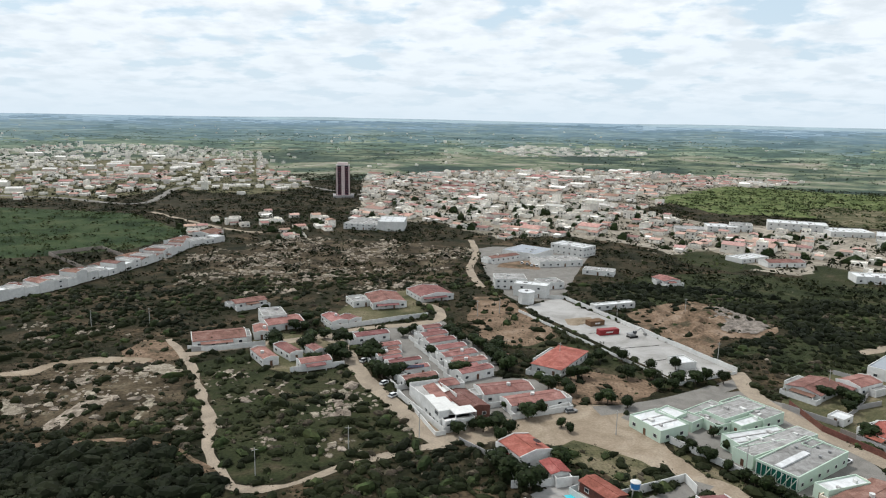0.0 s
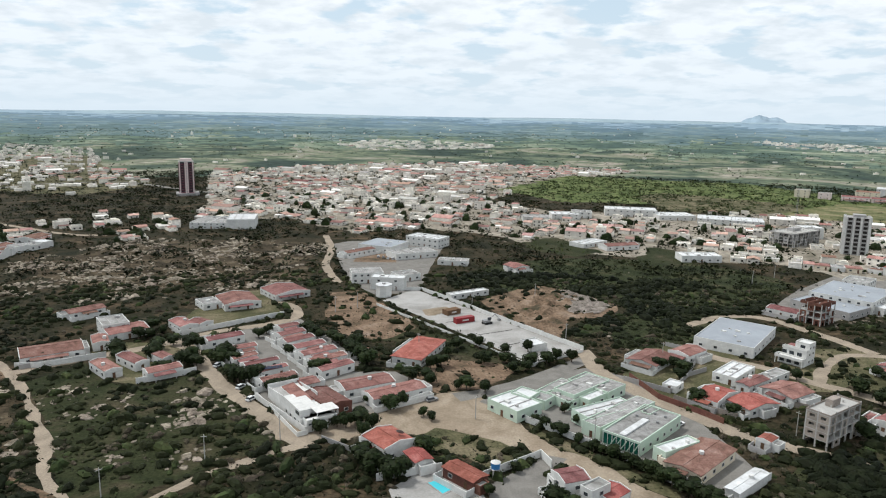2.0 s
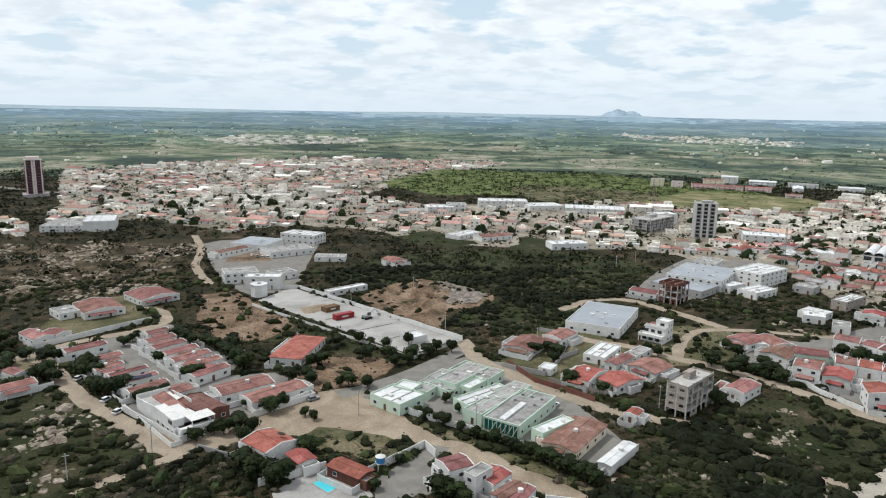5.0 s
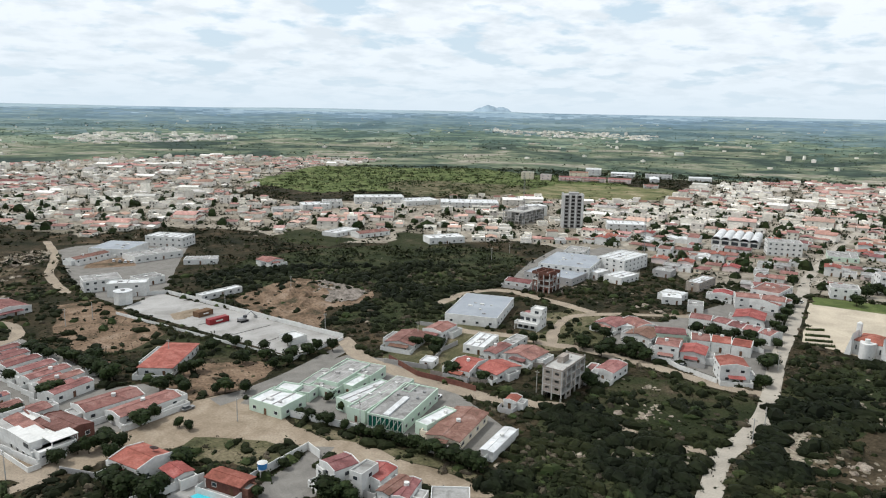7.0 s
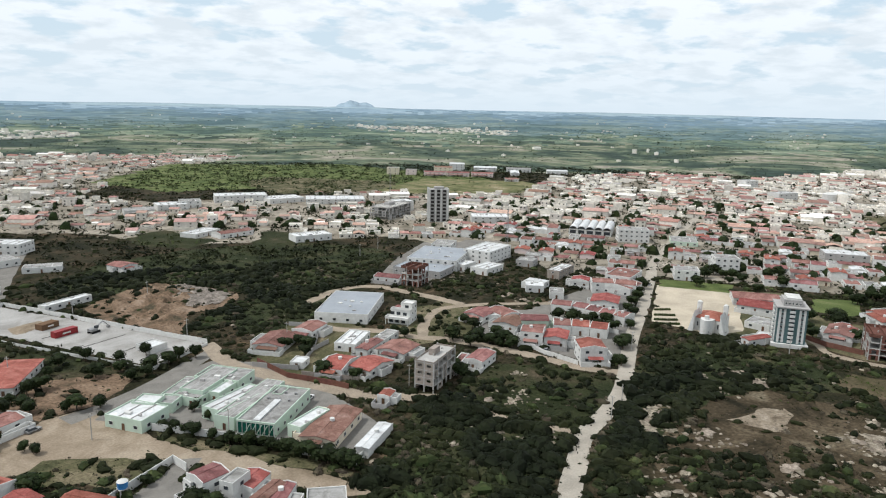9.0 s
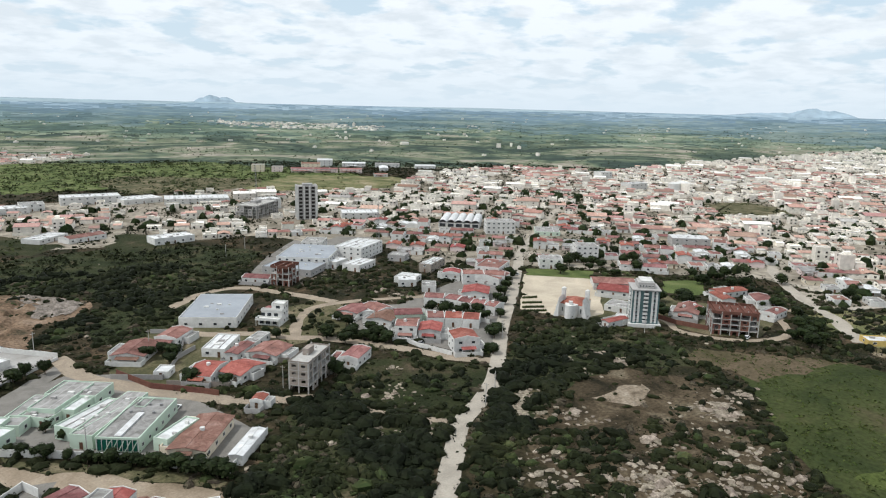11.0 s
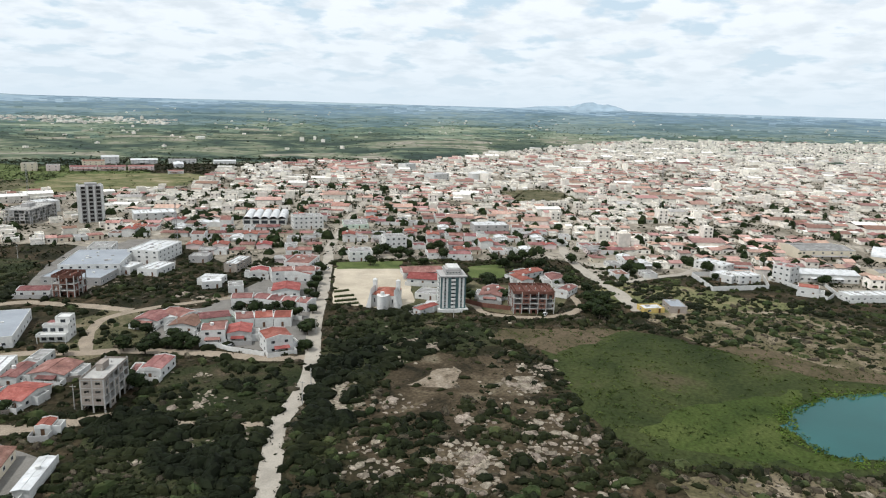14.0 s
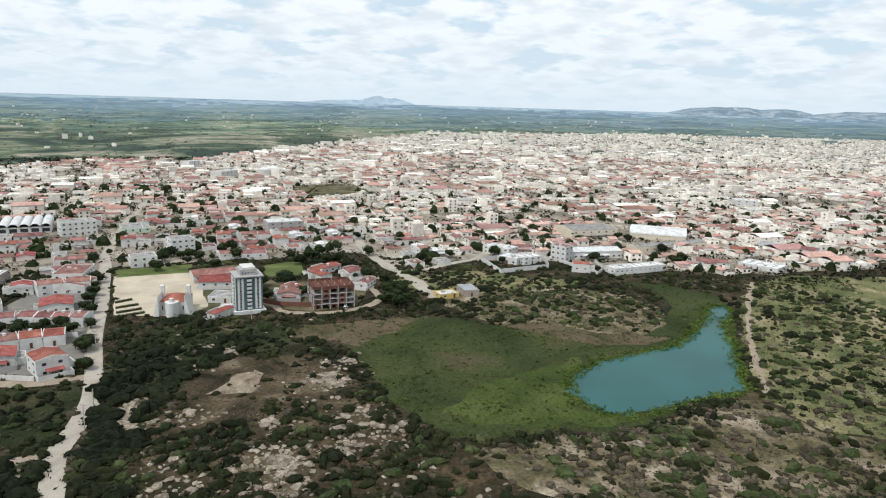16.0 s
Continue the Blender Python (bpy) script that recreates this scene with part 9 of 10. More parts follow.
TOWN_WEST = [(-512.4, 747.5), (-1021.7, 1505.9), (-1032.8, 1908.6), (-756.2, 1942.4), (-450.8, 1722.8), (-298.3, 1210.9), (-170.9, 937.2), (-230.3, 823.6), (-341.0, 868.5), (-365.8, 745.2)]
TOWN_SLOPE = [(-235.1, 527.5), (-223.0, 601.4), (-169.2, 682.5), (-93.0, 617.8), (-67.7, 573.9), (-116.9, 540.7), (-155.5, 536.4), (-181.2, 486.3)]
VILLAGE_1 = [(103.6, 1997.1), (260.9, 2299.0), (580.9, 2095.4), (532.0, 1860.3), (197.5, 1744.2)]
VILLAGE_2 = [(1609.2, 2284.2), (1834.5, 2041.9), (2002.3, 1728.1), (1725.5, 1536.5), (1496.4, 1833.8)]
ROCKY_HILL = [(230.6, 131.6), (285.9, 128.5), (270.7, 76.7), (237.6, 42.5), (205.9, 25.9), (185.4, 6.9), (150.6, 10.4), (142.3, 83.8), (180.6, 102.0)]
WEST_ROCKS = [(-168.2, 254.4), (-143.3, 269.0), (-100.6, 258.1), (-81.3, 216.0), (-71.4, 188.4), (-130.0, 193.2)]
NORTH_ROCKS = [(-174.0, 466.3), (-116.9, 540.7), (-37.0, 536.6), (23.3, 507.2), (5.6, 398.4), (-55.6, 367.2), (-109.3, 363.1), (-148.0, 386.0)]
SOUTH_BANK = [(182.4, 3.6), (191.2, -25.8), (202.6, -57.8), (228.1, -92.2), (236.9, -140.8), (163.2, -101.5), (151.2, 5.1)]
ISLET = [(346.5, -7.5), (358.1, -43.1), (352.0, -71.1), (320.3, -86.3), (287.7, -83.1), (280.5, -35.0), (307.6, -7.2)]
EAST_SCRUB = [(381.0, -140.4), (399.5, -175.1), (382.8, -218.5), (236.9, -140.8), (237.5, -109.0), (264.7, -107.3)]
ROAD_WOOD = [(230.2, 134.5), (254.8, 135.5), (287.4, 129.2), (285.3, 90.7), (265.3, 65.9), (242.4, 90.2), (218.2, 99.1), (188.5, 98.0), (162.6, 89.5), (142.5, 81.9), (141.3, 92.7)]
WEST_WOOD = [(-124.6, 184.5), (-81.1, 188.0), (-58.8, 169.6), (-51.9, 161.2), (-108.8, 159.2)]
CLINIC_WOOD = [(146.4, 163.4), (160.8, 156.4), (155.8, 136.5), (164.7, 114.4), (143.0, 104.3), (122.6, 93.7), (89.4, 125.7), (117.0, 142.4)]
MIDDLE_WOOD = [(104.3, 262.0), (134.5, 282.0), (132.9, 246.2), (162.0, 257.1), (181.5, 278.0), (234.0, 301.4), (294.7, 356.3), (254.3, 420.9), (175.5, 437.9), (119.0, 426.8), (79.1, 383.3), (96.2, 347.7), (167.5, 336.6), (159.5, 307.6), (120.9, 289.4)]

# ---- soil of the stony hills ----
patch("hill_soil_1", [(-160.0, 440.0), (-116.9, 530.7), (-37.0, 530.6), (15.3, 507.2), (5.6, 398.4), (-25.6, 380.2), (-70.0, 395.0), (-120.0, 400.0)], "hill", "brown stony soil with thin scrub", value=0, ragged=3.0, z=0.008)
patch("hill_soil_2", [(-168.2, 250.4), (-143.3, 262.0), (-100.6, 256.1), (-86.3, 226.0), (-78.4, 196.4), (-100.0, 198.0), (-140.0, 197.2)], "hill", "brown stony soil with thin scrub", value=0, ragged=2.0, z=0.008)
patch("hill_soil_3", [(240.0, 100.0), (246.0, 62.0), (222.0, 40.0), (196.0, 30.0), (160.0, 36.0), (150.0, 60.0), (158.0, 82.0), (186.0, 104.0), (205.0, 108.0)], "hill", "brown stony soil with thin scrub", value=0, ragged=3.0, z=0.006)

# ---- yards and streets under the town ----
patch("town_ground_1", TOWN_NEAR, "town_ground", "dusty streets and yards between the houses", value=0, ragged=4, z=0.011, step=12.0)
patch("town_ground_2", TOWN_LEFT, "town_ground", "dusty streets and yards between the houses", value=0, ragged=4, z=0.015, step=12.0)
patch("town_ground_3", TOWN_EAST, "town_ground", "dusty streets and yards between the houses", value=0, ragged=4, z=0.019, step=12.0)
patch("town_ground_4", TOWN_WEST, "dry_grass", "dusty streets and yards between the houses", value=0, ragged=4, z=0.023, step=12.0)

# ---- the town: streets of houses on plots ----
def plots(area, angle, rng, lot=8.6, deep=16.0, street=8.0, block=84.0, keep=0.9):
    """Places and turns of houses: rows back to back, with streets between, inside a polygon."""
    c, s = math.cos(radians(angle)), math.sin(radians(angle))
    P = np.array(area)
    U, W = P @ [c, s], P @ [-s, c]
    got = []
    period = 2 * deep + street
    for v0 in np.arange(W.min(), W.max(), period):
        for row, (off, turn) in enumerate(((deep * 0.5, 0), (deep * 1.5, 180))):
            u = U.min()
            while u < U.max():
                if (u - U.min()) % block < street:
                    u += street
                w = lot * rng.uniform(0.75, 1.3)
                got.append((u + w / 2, v0 + off, w, turn))
                u += w
    q = np.array(got)
    x, y = q[:, 0] * c - q[:, 1] * s, q[:, 0] * s + q[:, 1] * c
    ok = inside(area, x, y) & (rng.random(len(q)) < keep)
    for dx in (-5, 5):
        for dy in (-5, 5):
            ok &= cover_at(x + dx, y + dy) == 0
    # small woods and open lots stay free of houses
    free = np.array([noise.noise((a * 0.011, b * 0.011, 21)) + 0.6 * noise.noise((a * 0.034, b * 0.034, 5)) for a, b in zip(x, y)])
    ok &= free < 0.36
    return [(x[i], y[i], q[i, 2], angle + q[i, 3]) for i in np.nonzero(ok)[0]]


rng = np.random.default_rng(7)
PLOTS = []
for area, angle, keep in ((TOWN_SLOPE, 25, 0.42), (TOWN_NEAR, -62, 0.84), (TOWN_LEFT, -35, 0.52), (TOWN_EAST, -70, 0.86), (TOWN_WEST, 15, 0.34)):
    new_plots = plots(area, angle, rng, keep=keep)
    for x, y, w, a in new_plots:
        take_rect(x, y, a, w, 11, 0, 6)
    PLOTS += new_plots
PLOTS.sort(key=lambda p: math.hypot(p[0] - 330, p[1] - 190))

KINDS = []
covers = ["tile", "tile", "tile_new", "tile_old", "sheet", "tile", "white_roof", "tile"]
for k in range(12):
    w, d = (8.0, 8.6, 8.4, 7.6, 9.0, 8.2)[k % 6], (10.0, 9.0, 11.0, 10.0, 9.5, 11.5)[k % 6]
    two = k % 6 == 2
    KINDS.append(dict(w=w, d=d, h=5.2 if two else 2.8, roof=("gable", "hip", "gable", "flat", "gable", "shed")[k % 6], wall=("white", "cream", "white", "white", "pinkish", "white")[k % 6],
                      cover=covers[k % 8] if k % 6 not in (3,) else "sheet", windows="flr", ridge="x" if k % 4 < 2 else "y", group="town houses"))
MADE = {}
NEAR_TOWN = 130
for i, (x, y, w, a) in enumerate(PLOTS[:NEAR_TOWN]):
    k = int(rng.integers(len(KINDS)))
    if k not in MADE:
        MADE[k] = house(round(x, 1), round(y, 1), a, **KINDS[k])
    else:
        copy_thing(MADE[k], pose(x, y, 0, 0, 0, a))


def far_town(places):
    """The rest of the town, too far off to tell house from house: walls, roofs and openings."""
    W, G, S, O = ([], []), ([], []), ([], []), ([], [])
    def add(to, shape, x, y, z, c, s):
        o = len(to[0])
        to[0].extend((x + c * p - s * q, y + s * p + c * q, z + r) for p, q, r in shape[0])
        to[1].extend(tuple(i + o for i in f) for f in shape[1])
    for x, y, w, a in places:
        r = math.hypot(x, y)
        a += rng.normal() * 2.0
        c, s = math.cos(radians(a)), math.sin(radians(a))
        z = float(rise_at(r))
        red = (0.72 if r < 620 else 0.42 if r < 1300 else -0.1) + 0.8 * noise.noise((x * 0.006, y * 0.006, 31))
        rich = noise.noise((x * 0.005, y * 0.005, 47))
        w = w * rng.uniform(0.8, 1.02)
        d = rng.uniform(6.5, 9.5)
        h = rng.uniform(2.5, 3.1)
        kind = rng.random()
        if kind < 0.10 + 0.22 * max(rich, 0):
            h = rng.uniform(5.0, 6.2)
        if kind < 0.010 + 0.03 * max(rich, 0):
            h = rng.uniform(8.0, 11)
        if 0.955 < kind and r < 1700:
            w, d, h = rng.uniform(14, 24), rng.uniform(12, 16), rng.uniform(4.0, 6)
        v, f = box(-w / 2, w / 2, -d / 2, d / 2, 0, h)
        add(W, (v, [f[2], f[3], f[4], f[5]]), x, y, z, c, s)
        tiled = rng.random() < red and h < 7
        if tiled:
            along = rng.random() < 0.72 if w < 14 else True
            rv, rf = gable_roof(w, d, h, 0.13 * (d if along else w), 0.3, 0.15, along)
            add(G, (rv, rf[:10]), x, y, z, c, s)
        elif kind > 0.955:
            rv, rf = gable_roof(w, d, h, 0.1 * d, 0.2, 0.15, True)
            add(S, (rv, rf[:10]), x, y, z, c, s)
        else:
            add(S, box(-w / 2 + 0.2, w / 2 - 0.2, -d / 2 + 0.2, d / 2 - 0.2, h - 0.5, h - 0.3), x, y, z, c, s)
            if r < 850:
                add(W, rim(-w / 2, w / 2, -d / 2, d / 2, h - 0.02, h + rng.uniform(0.3, 0.9)), x, y, z, c, s)
            if rng.random() < 0.3:
                add(W, box(-w * 0.3, w * 0.1, -d * 0.2, d * 0.2, h - 0.3, h + rng.uniform(1.0, 2.2)), x, y, z, c, s)
        if r > 1300:
            continue
        if rng.random() < 0.7:
            # a lower annex behind the house, tiled or flat, and the yard wall round it
            k, q, e = rng.uniform(2.0, 2.5), rng.uniform(0.4, 0.95) * w, rng.uniform(2.5, 5.0)
            u = rng.choice((-1, 1)) * (w - q) / 2
            add(W, box(u - q / 2, u + q / 2, d / 2, d / 2 + e, 0, k), x, y, z, c, s)
            vv, ff = box(u - q / 2 - 0.2, u + q / 2 + 0.2, d / 2, d / 2 + e + 0.2, k, k + 0.14)
            add(G if rng.random() < red * 0.6 else S, ([(i, j, l + (0.5 if j < d / 2 + 0.1 else 0)) for i, j, l in vv], ff), x, y, z, c, s)
        if r < 1000 and rng.random() < 0.6:
            k = rng.uniform(1.8, 2.4)
            add(W, box(-w / 2 - 0.2, -w / 2, d / 2, d / 2 + 6.0, 0, k), x, y, z, c, s)
            add(W, box(-w / 2 - 0.2, w / 2 + 0.2, -d / 2 - 2.6, -d / 2 - 2.4, 0, k), x, y, z, c, s)
        if rng.random() < 0.22:
            u, v0 = rng.uniform(-0.35, 0.35) * w, rng.uniform(-0.1, 0.3) * d
            add(W, prism(0.7, h - 0.3, h + rng.uniform(1.0, 1.8), 8, u, v0), x, y, z, c, s)
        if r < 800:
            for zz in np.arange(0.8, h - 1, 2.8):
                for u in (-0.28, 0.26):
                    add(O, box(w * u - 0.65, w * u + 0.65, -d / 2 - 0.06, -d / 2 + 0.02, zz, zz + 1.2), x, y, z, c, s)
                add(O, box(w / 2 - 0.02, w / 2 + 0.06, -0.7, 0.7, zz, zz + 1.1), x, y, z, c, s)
    ob = tagged(new("far_town"), "dense far town of pale walls and faded red roofs", "town", kind="stuff")
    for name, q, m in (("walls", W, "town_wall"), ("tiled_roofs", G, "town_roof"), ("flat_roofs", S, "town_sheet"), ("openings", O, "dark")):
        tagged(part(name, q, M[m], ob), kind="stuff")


HAMLETS = []
for area in (VILLAGE_1, VILLAGE_2):
    HAMLETS += plots(area, 20, rng, lot=16, deep=22, keep=0.5)
for _ in range(300):
    a, r = rng.uniform(-0.7, 2.2), rng.uniform(1300, 3600)
    HAMLETS.append((r * math.sin(a), r * math.cos(a), rng.uniform(3, 6), rng.uniform(0, 180)))
far_town(PLOTS[NEAR_TOWN:] + HAMLETS)


# ---- ground ----
def make_ground():
    rings = [0, 60, 120, 200, 300, 420, 560, 720, 900, 1050, 1200, 1350, 1500, 1650, 1800] + list(range(1840, 4701, 40))
    n = 720
    shuffle = random.Random(12)
    V, F = [(0, 0, 0)], []
    for r in rings[1:]:
        for i in range(n):
            a = 2 * math.pi * i / n
            x, y = r * math.sin(a), r * math.cos(a)
            hill = 2.5 * noise.noise((x * 0.0012, y * 0.0012, 3)) * min(1, max(0, (r - 2000) / 800)) if r < 4600 else 0
            V.append((x, y, float(rise_at(r)) + hill))
    at = lambda k, i: 1 + (k - 1) * n + i % n
    F += [(0, at(1, i + 1), at(1, i)) for i in range(n)]
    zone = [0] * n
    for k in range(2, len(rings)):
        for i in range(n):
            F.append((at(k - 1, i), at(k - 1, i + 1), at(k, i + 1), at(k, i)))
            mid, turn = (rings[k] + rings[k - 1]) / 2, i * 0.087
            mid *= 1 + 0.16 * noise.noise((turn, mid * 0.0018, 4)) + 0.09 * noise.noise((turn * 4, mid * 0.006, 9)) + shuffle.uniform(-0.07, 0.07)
            # past 1900 m each zone is paler and bluer: haze put into colour
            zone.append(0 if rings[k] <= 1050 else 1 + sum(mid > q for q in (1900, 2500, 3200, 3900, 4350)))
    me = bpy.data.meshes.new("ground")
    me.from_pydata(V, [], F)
    for m in ("ground", "plain", "far_plain", "plain_haze_mid", "plain_haze_far", "distance", "horizon"):
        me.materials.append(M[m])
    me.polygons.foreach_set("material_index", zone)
    me.update()
    bm = bmesh.new(); bm.from_mesh(me)
    bmesh.ops.recalc_face_normals(bm, faces=bm.faces[:])
    if sum(f.normal.z for f in bm.faces) < 0:
        bmesh.ops.reverse_faces(bm, faces=bm.faces[:])
    bm.to_mesh(me); bm.free()
    tagged(new("ground", me), "dry scrubland of soil, weeds and rock that runs out into a haze-tinted green plain", "ground", kind="structure")


# Distant land and hills: haze is painted in as a blue, paler tint.
M["far_plain"] = material("haze_tint_near", [(0.40, (0.0469, 0.0753, 0.0628)), (0.48, (0.0758, 0.1118, 0.0857)), (0.54, (0.1251, 0.1594, 0.1095)), (0.64, (0.2101, 0.2325, 0.1690))], scale=0.004, detail=10, fine=0.35, fine_scale=0.035, warp=1.4)
M["plain_haze_mid"] = material("haze_tint_mid", [(0.40, (0.0617, 0.1008, 0.1099)), (0.5, (0.0927, 0.1382, 0.1380)), (0.58, (0.1445, 0.1850, 0.1661))], scale=0.0032, detail=10, fine=0.28, fine_scale=0.03, warp=1.3)
M["plain_haze_far"] = material("haze_tint_far", [(0.40, (0.0833, 0.1307, 0.1580)), (0.5, (0.1150, 0.1688, 0.1897)), (0.58, (0.1618, 0.2135, 0.2192))], scale=0.0026, detail=10, fine=0.22, fine_scale=0.025, warp=1.2)
M["distance"] = material("distant_plain_haze", [(0.36, (0.1004, 0.1550, 0.2007)), (0.5, (0.1241, 0.1853, 0.2316)), (0.62, (0.1565, 0.2177, 0.2597))], scale=0.0018, detail=9, fine=0.15, fine_scale=0.02, warp=1.0)
M["horizon"] = material("horizon_plain_haze", [(0.36, (0.1877, 0.2606, 0.3137)), (0.5, (0.2223, 0.2966, 0.3512)), (0.62, (0.2669, 0.3369, 0.3821))], scale=0.0018, detail=9, fine=0.12, fine_scale=0.02, warp=1.0)
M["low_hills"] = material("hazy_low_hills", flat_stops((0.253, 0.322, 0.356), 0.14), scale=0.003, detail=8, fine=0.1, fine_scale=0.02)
M["hills"] = material("distant_hills_haze", flat_stops((0.27, 0.345, 0.405), 0.16), scale=0.006, detail=8, fine=0.12, fine_scale=0.02)
M["range"] = material("rocky_range_haze", [(0.36, (0.12, 0.165, 0.205)), (0.5, (0.17, 0.225, 0.27)), (0.64, (0.28, 0.32, 0.35))], scale=0.012, detail=9, fine=0.2, fine_scale=0.05)
make_ground()


def mountain(azimuth, half, top, steep, seed, label, mat="low_hills"):
    """A hill at the edge of the plain: azimuth and half width in degrees, height above the plain."""
    R = 4690.0
    V, F = [], []
    n, m = 48, 10
    for i in range(n + 1):
        u = -1 + 2 * i / n
        shape = max(0.0, 1 - abs(u) ** steep) * (0.82 + 0.28 * noise.noise((u * 2.3 + seed, seed, 0)) + 0.12 * noise.noise((u * 7 + seed, 2, 0)))
        a = radians(azimuth + half * u)
        for j in range(m + 1):
            t = j / m
            r = R - 160 * (1 - t) * half / 4
            r = max(r, R - 300)
            V.append((r * math.sin(a), r * math.cos(a), float(rise_at(r)) - 4 + top * shape * t ** 0.8 * (1 + 0.12 * noise.noise((u * 9, t * 3, seed)) * (1 - t))))
    for i in range(n):
        for j in range(m):
            q = i * (m + 1) + j
            F.append((q, q + m + 1, q + m + 2, q + 1))
    ob = new("mountain", mesh_of("mountain", V, F, M[mat]))
    tagged(ob, label, "mountain", kind="structure")


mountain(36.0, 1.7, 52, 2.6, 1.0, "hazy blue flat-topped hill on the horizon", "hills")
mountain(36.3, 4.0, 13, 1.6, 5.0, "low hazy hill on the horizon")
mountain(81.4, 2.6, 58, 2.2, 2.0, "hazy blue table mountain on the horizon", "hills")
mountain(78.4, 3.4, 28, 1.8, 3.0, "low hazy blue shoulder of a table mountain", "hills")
mountain(109.0, 5.5, 56, 2.8, 4.0, "long rocky range on the horizon, tinted haze blue", "range")
mountain(119, 6.5, 54, 2.5, 8.0, "long rocky range on the horizon, tinted haze blue", "range")
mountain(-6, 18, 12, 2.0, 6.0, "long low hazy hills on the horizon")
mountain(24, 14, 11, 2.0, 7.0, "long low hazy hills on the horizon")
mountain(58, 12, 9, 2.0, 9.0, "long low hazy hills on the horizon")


# ---- scrub, trees and reeds ----
def scatter(count, r0, r1, a0=-0.72, a1=2.25):
    r = np.sqrt(rng.uniform(r0 ** 2, r1 ** 2, count))
    a = rng.uniform(a0, a1, count)
    return np.stack([r * np.sin(a), r * np.cos(a)], 1)


def patchy(p, scale, seed):
    return np.array([noise.noise((x * scale, y * scale, seed)) + 0.5 * noise.noise((x * scale * 2.7, y * scale * 2.7, seed + 4)) for x, y in p])


def drawn_out(quads, p, h):
    """Stretches each plant along a way of its own, so that no two outlines are alike."""
    a, k = p[:, 0] * 1.7 + p[:, 1] * 0.9, 1 + 0.38 * np.sin(p[:, 0] * 3.1 + p[:, 1] * 5.3)
    c, s = np.cos(a), np.sin(a)
    q = quads.reshape(len(p), -1, 3).copy()
    d = q[:, :, :2] - p[:, None, :]
    u, v = d[..., 0] * c[:, None] + d[..., 1] * s[:, None], d[..., 1] * c[:, None] - d[..., 0] * s[:, None]
    u, v = u * k[:, None], v / k[:, None]
    q[..., 0], q[..., 1] = p[:, None, 0] + u * c[:, None] - v * s[:, None], p[:, None, 1] + u * s[:, None] + v * c[:, None]
    return q.reshape(-1, 3)


def scrub(name, p, radius, tall, count, leaf, mat, label, core=0):
    r = radius[0] + (radius[1] - radius[0]) * rng.random(len(p)) ** 2.2
    h = r * rng.uniform(*tall, len(p))
    z = rise_at(np.hypot(p[:, 0], p[:, 1]))
    leaves = drawn_out(leaf_cloud(rng, p, r, h, count, leaf, z0=z), p, h)
    if core:
        leaves = np.concatenate([leaves] + [drawn_out(c, p, h) for c in np.split(cores(rng, p, r, h, z, core), 3)])
    ob = new(name, quads_mesh(name, leaves, M[mat]))
    return tagged(ob, label, "shrubs", kind="stuff")


def where(area, q):
    return inside(area, q[:, 0], q[:, 1])


def scrub_places(count, r0, r1, base):
    """Scrub thins out where rock breaks through, and thickens in the woods."""
    q = scatter(count, r0, r1)
    on = cover_at(q[:, 0], q[:, 1])
    q = q[(on == 0) | ((on == 7) & (rng.random(len(q)) < 0.3)) | ((on == 9) & (rng.random(len(q)) < 0.6)) | ((on == 5) & (rng.random(len(q)) < 0.62)) | ((on == 8) & (rng.random(len(q)) < 0.42))]
    stony = 0.9 * where(ROCKY_HILL, q) + 0.8 * where(WEST_ROCKS, q) + 0.8 * where(NORTH_ROCKS, q) + 0.7 * where(SOUTH_BANK, q) + 0.6 * where(ISLET, q) + 0.25
    rocky = np.clip(patchy(q, 0.035, 11.0) * 2.2 - 0.6, 0, 1) * np.clip(stony, 0, 1)
    chance = np.clip(base + 0.9 * patchy(q, 0.016, 2.0) - 0.10 * (stony > 0.5) + 0.42 * (where(MIDDLE_WOOD, q) | where(ROAD_WOOD, q) | where(CLINIC_WOOD, q) | where(WEST_WOOD, q)), 0.08, 0.97) * (1 - 0.78 * rocky)
    for x, y, r in OUTCROPS:
        chance = np.where(np.hypot(q[:, 0] - x, q[:, 1] - y) < r * 1.1, chance * 0.3, chance)
    return q[rng.random(len(q)) < chance]


near_scrub = scrub_places(24000, 105, 235, 0.8)
mid_scrub = scrub_places(31000, 235, 420, 0.74)
for q, quads, leaf, core in ((near_scrub, 26, 0.13, 5), (mid_scrub, 9, 0.2, 4)):
    bank, east = where(SOUTH_BANK, q), where(EAST_SCRUB, q) | where(ISLET, q)
    wood = (where(MIDDLE_WOOD, q) | where(ROAD_WOOD, q) | where(CLINIC_WOOD, q) | where(WEST_WOOD, q)) & (patchy(q, 0.02, 19.0) > -0.12)
    dry = ~wood & (rng.random(len(q)) < np.where(bank, 0.72, np.where(east, 0.3, 0.16)))
    lush = ~dry & ~wood & (rng.random(len(q)) < np.where(east, 0.5, np.where(bank, 0.35, 0.10)))
    scrub("lush_scrub", q[lush], (0.4, 3.2), (0.5, 0.95), quads, leaf, "green_leaf", "lush green bushes among the thorn scrub", core)
    scrub("thicket", q[wood], (0.9, 4.2), (0.5, 0.9), int(quads * 1.3), leaf * 0.85, "thicket_leaf", "continuous dark green thorn thicket", core)
    scrub("scrub", q[~dry & ~lush & ~wood], (0.35, 2.9), (0.5, 0.9), quads, leaf, "leaf", "dense dark green thorn scrub", core)
    scrub("dry_scrub", q[dry], (0.35, 2.2), (0.45, 0.85), int(quads * 1.2), leaf, "dry_leaf", "leafless brown thorn scrub", core)
tufts = scrub_places(52000, 105, 330, 0.9)
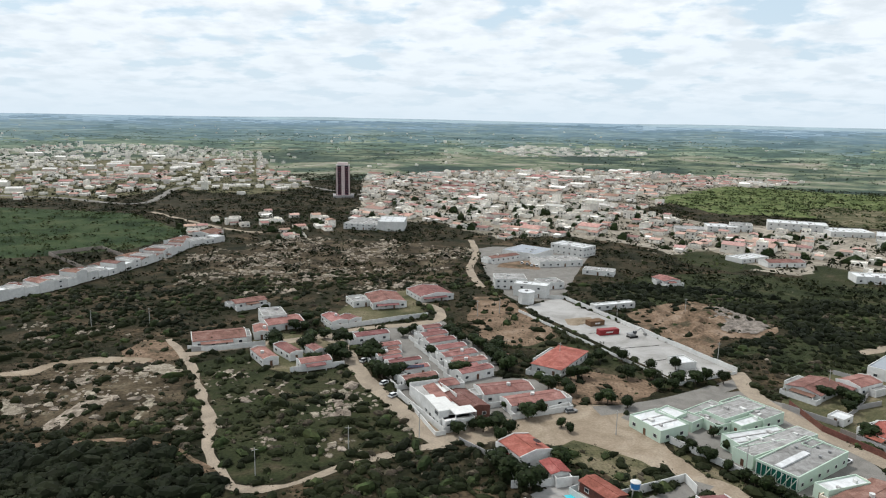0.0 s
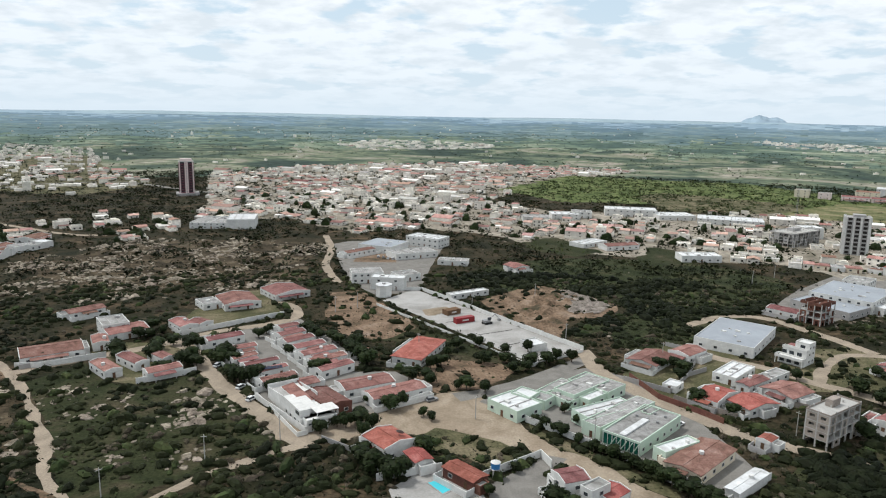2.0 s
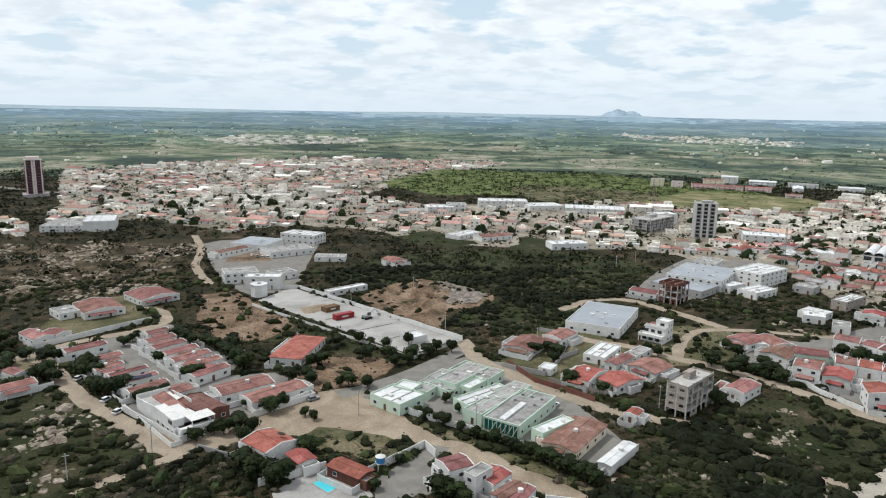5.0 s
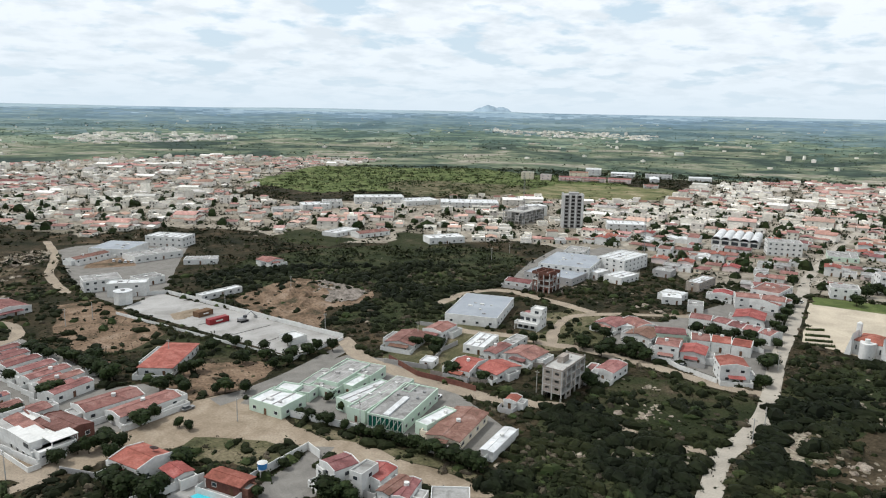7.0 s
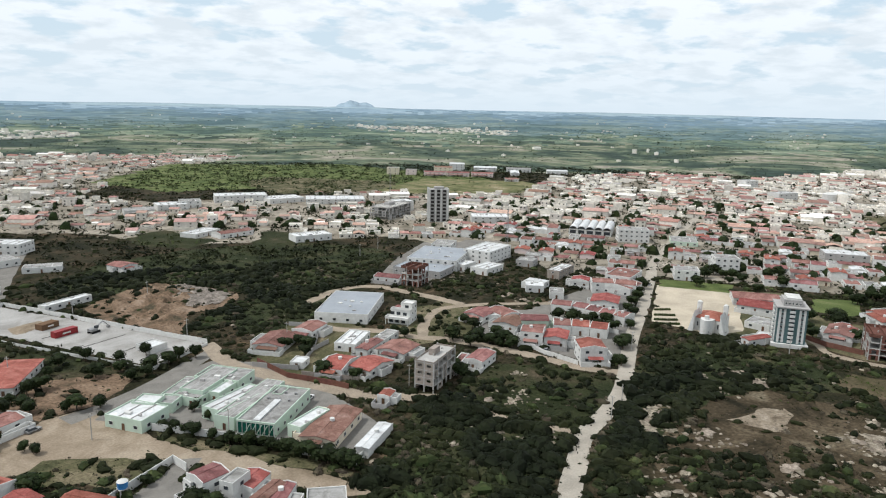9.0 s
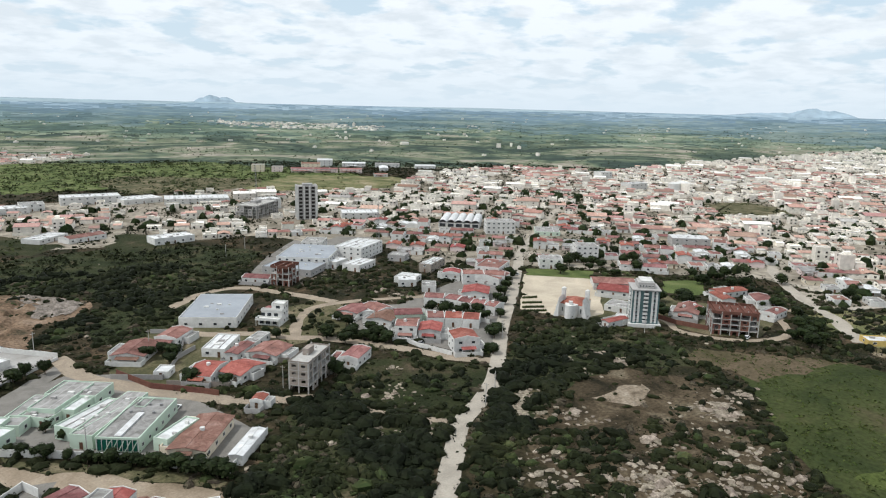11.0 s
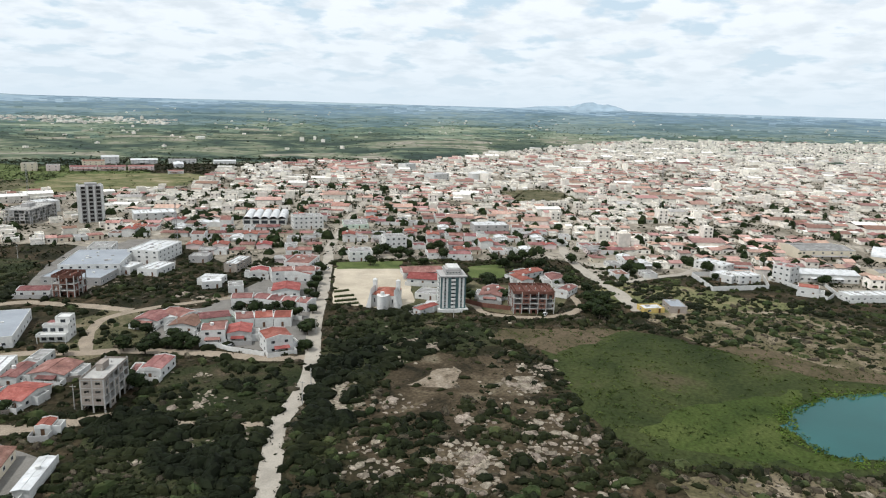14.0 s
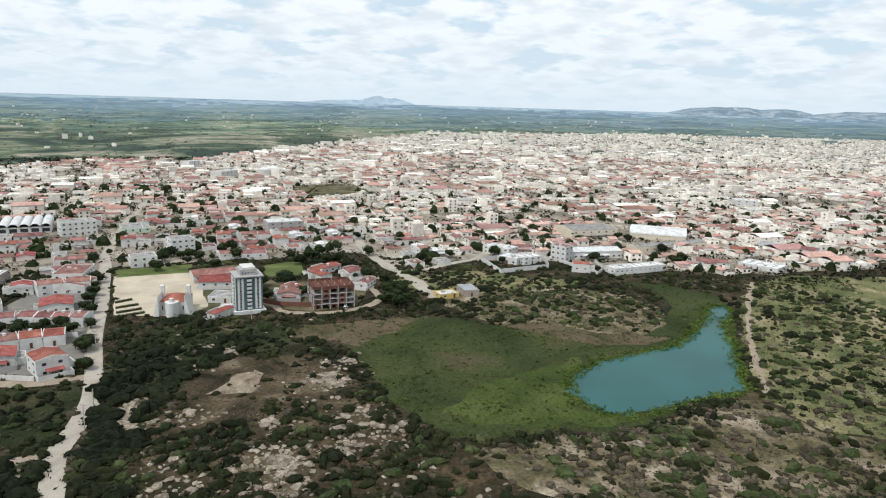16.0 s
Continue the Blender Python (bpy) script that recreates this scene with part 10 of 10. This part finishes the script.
green = rng.random(len(tufts)) < 0.5
scrub("weeds", tufts[green], (0.25, 0.9), (0.4, 0.9), 5, 0.38, "leaf", "low weeds and seedlings between the scrub")
scrub("dry_weeds", tufts[~green], (0.25, 0.8), (0.4, 0.9), 5, 0.38, "dry_leaf", "low dry weeds between the scrub")
p2 = scrub_places(82000, 420, 1150, 0.72)
built_up = where(TOWN_NEAR, p2) | where(TOWN_LEFT, p2) | where(TOWN_EAST, p2) | where(TOWN_WEST, p2)
p2 = p2[~built_up | (rng.random(len(p2)) < 0.45)]
p2 = p2[~where(TAN_FIELD, p2) | (rng.random(len(p2)) < 0.12)]
open_land = np.isin(cover_at(p2[:, 0], p2[:, 1]), (5, 7, 8)) | where(EAST_SCRUB, p2)
scrub("far_scrub", p2[~open_land], (1.2, 4.2), (0.5, 0.9), 8, 0.32, "leaf", "dark green scrub and trees between the roofs")
scrub("far_bushes", p2[open_land], (1.0, 4.2), (0.5, 0.9), 10, 0.3, "green_leaf", "green bushes on open ground")
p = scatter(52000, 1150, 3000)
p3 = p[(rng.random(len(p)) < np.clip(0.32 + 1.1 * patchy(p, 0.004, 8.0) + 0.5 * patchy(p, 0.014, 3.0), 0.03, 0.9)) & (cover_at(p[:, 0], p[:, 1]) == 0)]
scrub("plain_trees", p3, (1.3, 3.6), (0.45, 0.8), 3, 0.5, "plain_leaf", "scattered trees and hedges on the plain, in a haze-paled green")
# garden trees among the houses of the town
g = np.array([(x + rng.uniform(-11, 11), y + rng.uniform(-11, 11)) for x, y, w, a in PLOTS for _ in range(3) if rng.random() < 0.74])
g = g[~np.isin(cover_at(g[:, 0], g[:, 1]), (1, 2))]
away = np.hypot(g[:, 0], g[:, 1]) > 800
scrub("garden_trees", g[~away], (1.3, 5.0), (0.9, 1.5), 14, 0.26, "tree_leaf", "dark garden trees between the houses", 4)
g_far = g[away]
g_far = g_far[rng.random(len(g_far)) < np.clip(0.5 + 1.2 * patchy(g_far, 0.008, 6.0), 0.1, 1)]
scrub("far_garden_trees", g_far, (1.5, 5.4), (1.0, 1.6), 6, 0.36, "tree_leaf", "dark garden trees between far houses")
p = scatter(34000, 150, 470, 1.1, 2.2)
p4 = p[(cover_at(p[:, 0], p[:, 1]) == 3)]
p4 = p4[rng.random(len(p4)) < np.clip(0.55 + 0.9 * patchy(p4, 0.03, 14.0), 0.1, 1)]
scrub("reeds", p4, (0.3, 1.3), (0.2, 0.55), 7, 0.36, "reed", "low green reeds and water plants in the marsh")
shore = []
for (ax, ay), (bx, by) in zip(LAKE, LAKE[1:] + LAKE[:1]):
    for _ in range(int(math.hypot(bx - ax, by - ay) * 7)):
        t, k = rng.random(), rng.normal() * 1.4 + rng.exponential(1.0)
        nx, ny = (by - ay), -(bx - ax)
        L = math.hypot(nx, ny)
        shore.append((ax + (bx - ax) * t - nx / L * k, ay + (by - ay) * t - ny / L * k))
scrub("shore_reeds", np.array(shore), (0.3, 1.5), (0.35, 0.8), 9, 0.3, "shore_reed", "bright green reeds growing into the lake")


# ---- rocks ----
def rock_shape(seed):
    """An angular block: the hull of a few places in a flattened ball."""
    pick = random.Random(seed)
    bm = bmesh.new()
    for _ in range(15):
        v = Vector((pick.gauss(0, 1), pick.gauss(0, 1), pick.gauss(0, 1))).normalized() * pick.uniform(0.8, 1.1)
        bm.verts.new((v.x * 1.35, v.y, max(v.z * 0.62, -0.22)))
    hull = bmesh.ops.convex_hull(bm, input=bm.verts[:])
    bmesh.ops.delete(bm, geom=[g for g in hull["geom_interior"] if isinstance(g, bmesh.types.BMVert)], context="VERTS")
    bm.verts.index_update()
    V, F = np.array([v.co[:] for v in bm.verts]), [tuple(v.index for v in f.verts) for f in bm.faces]
    bm.free()
    return V, F


ROCKS = [rock_shape(k + 3) for k in range(10)]


def rock_field(p, size):
    V, F = [], []
    for x, y in p:
        v, f = ROCKS[int(rng.integers(10))]
        a, s = rng.uniform(0, 6.28), rng.uniform(*size) * (1.7 if rng.random() < 0.12 else 1)
        c, d = math.cos(a) * s, math.sin(a) * s
        o = len(V)
        V += [(x + c * i - d * j, y + d * i + c * j, s * k) for i, j, k in v]
        F += [tuple(i + o for i in q) for q in f]
    return V, F


p = scatter(52000, 110, 560)
p = p[cover_at(p[:, 0], p[:, 1]) == 0]
zone = np.zeros(len(p))
for area, k in ((ROCKY_HILL, 0.55), (WEST_ROCKS, 0.5), (NORTH_ROCKS, 0.40), (SOUTH_BANK, 0.25), (ISLET, 0.4)):
    zone = np.maximum(zone, k * inside(area, p[:, 0], p[:, 1]))
zone = np.maximum(zone, 0.08)
clump = patchy(p, 0.035, 11.0)
p5 = p[rng.random(len(p)) < zone * np.clip(clump * 2.4 - 0.3, 0, 1)]
around = np.array([(x + rng.normal() * r * 0.75, y + rng.normal() * r * 0.75) for x, y, r in OUTCROPS for _ in range(int(r * 3.6))])
around = around[~np.isin(cover_at(around[:, 0], around[:, 1]), (1, 2, 4))]
big, rest = around[::14], np.concatenate([p5, around])
far_rocks = scatter(9000, 360, 560, -0.45, 0.1)
far_rocks = far_rocks[where(NORTH_ROCKS, far_rocks) & (patchy(far_rocks, 0.03, 17.0) > 0.02)]
far_rocks = far_rocks[cover_at(far_rocks[:, 0], far_rocks[:, 1]) == 0][:1300]
tagged(new("hill_rocks", mesh_of("hill_rocks", *rock_field(far_rocks, (0.5, 1.7)), M["rock"])), "pale rocks on a brown hillside", "rocks", kind="stuff")
tagged(new("rocks", mesh_of("rocks", *rock_field(rest, (0.25, 1.05)), M["rock"])), "weathered pale granite rocks scattered in the scrub", "rocks", kind="stuff")
for x, y in big:
    me = mesh_of("boulder", *rock_field([(0, 0)], (1.0, 1.9)), M["rock"])
    ob = new("boulder", me)
    ob.location = (x, y, 0)
    tagged(ob, "large weathered pale granite boulder among scrub", "boulder", "boulders")
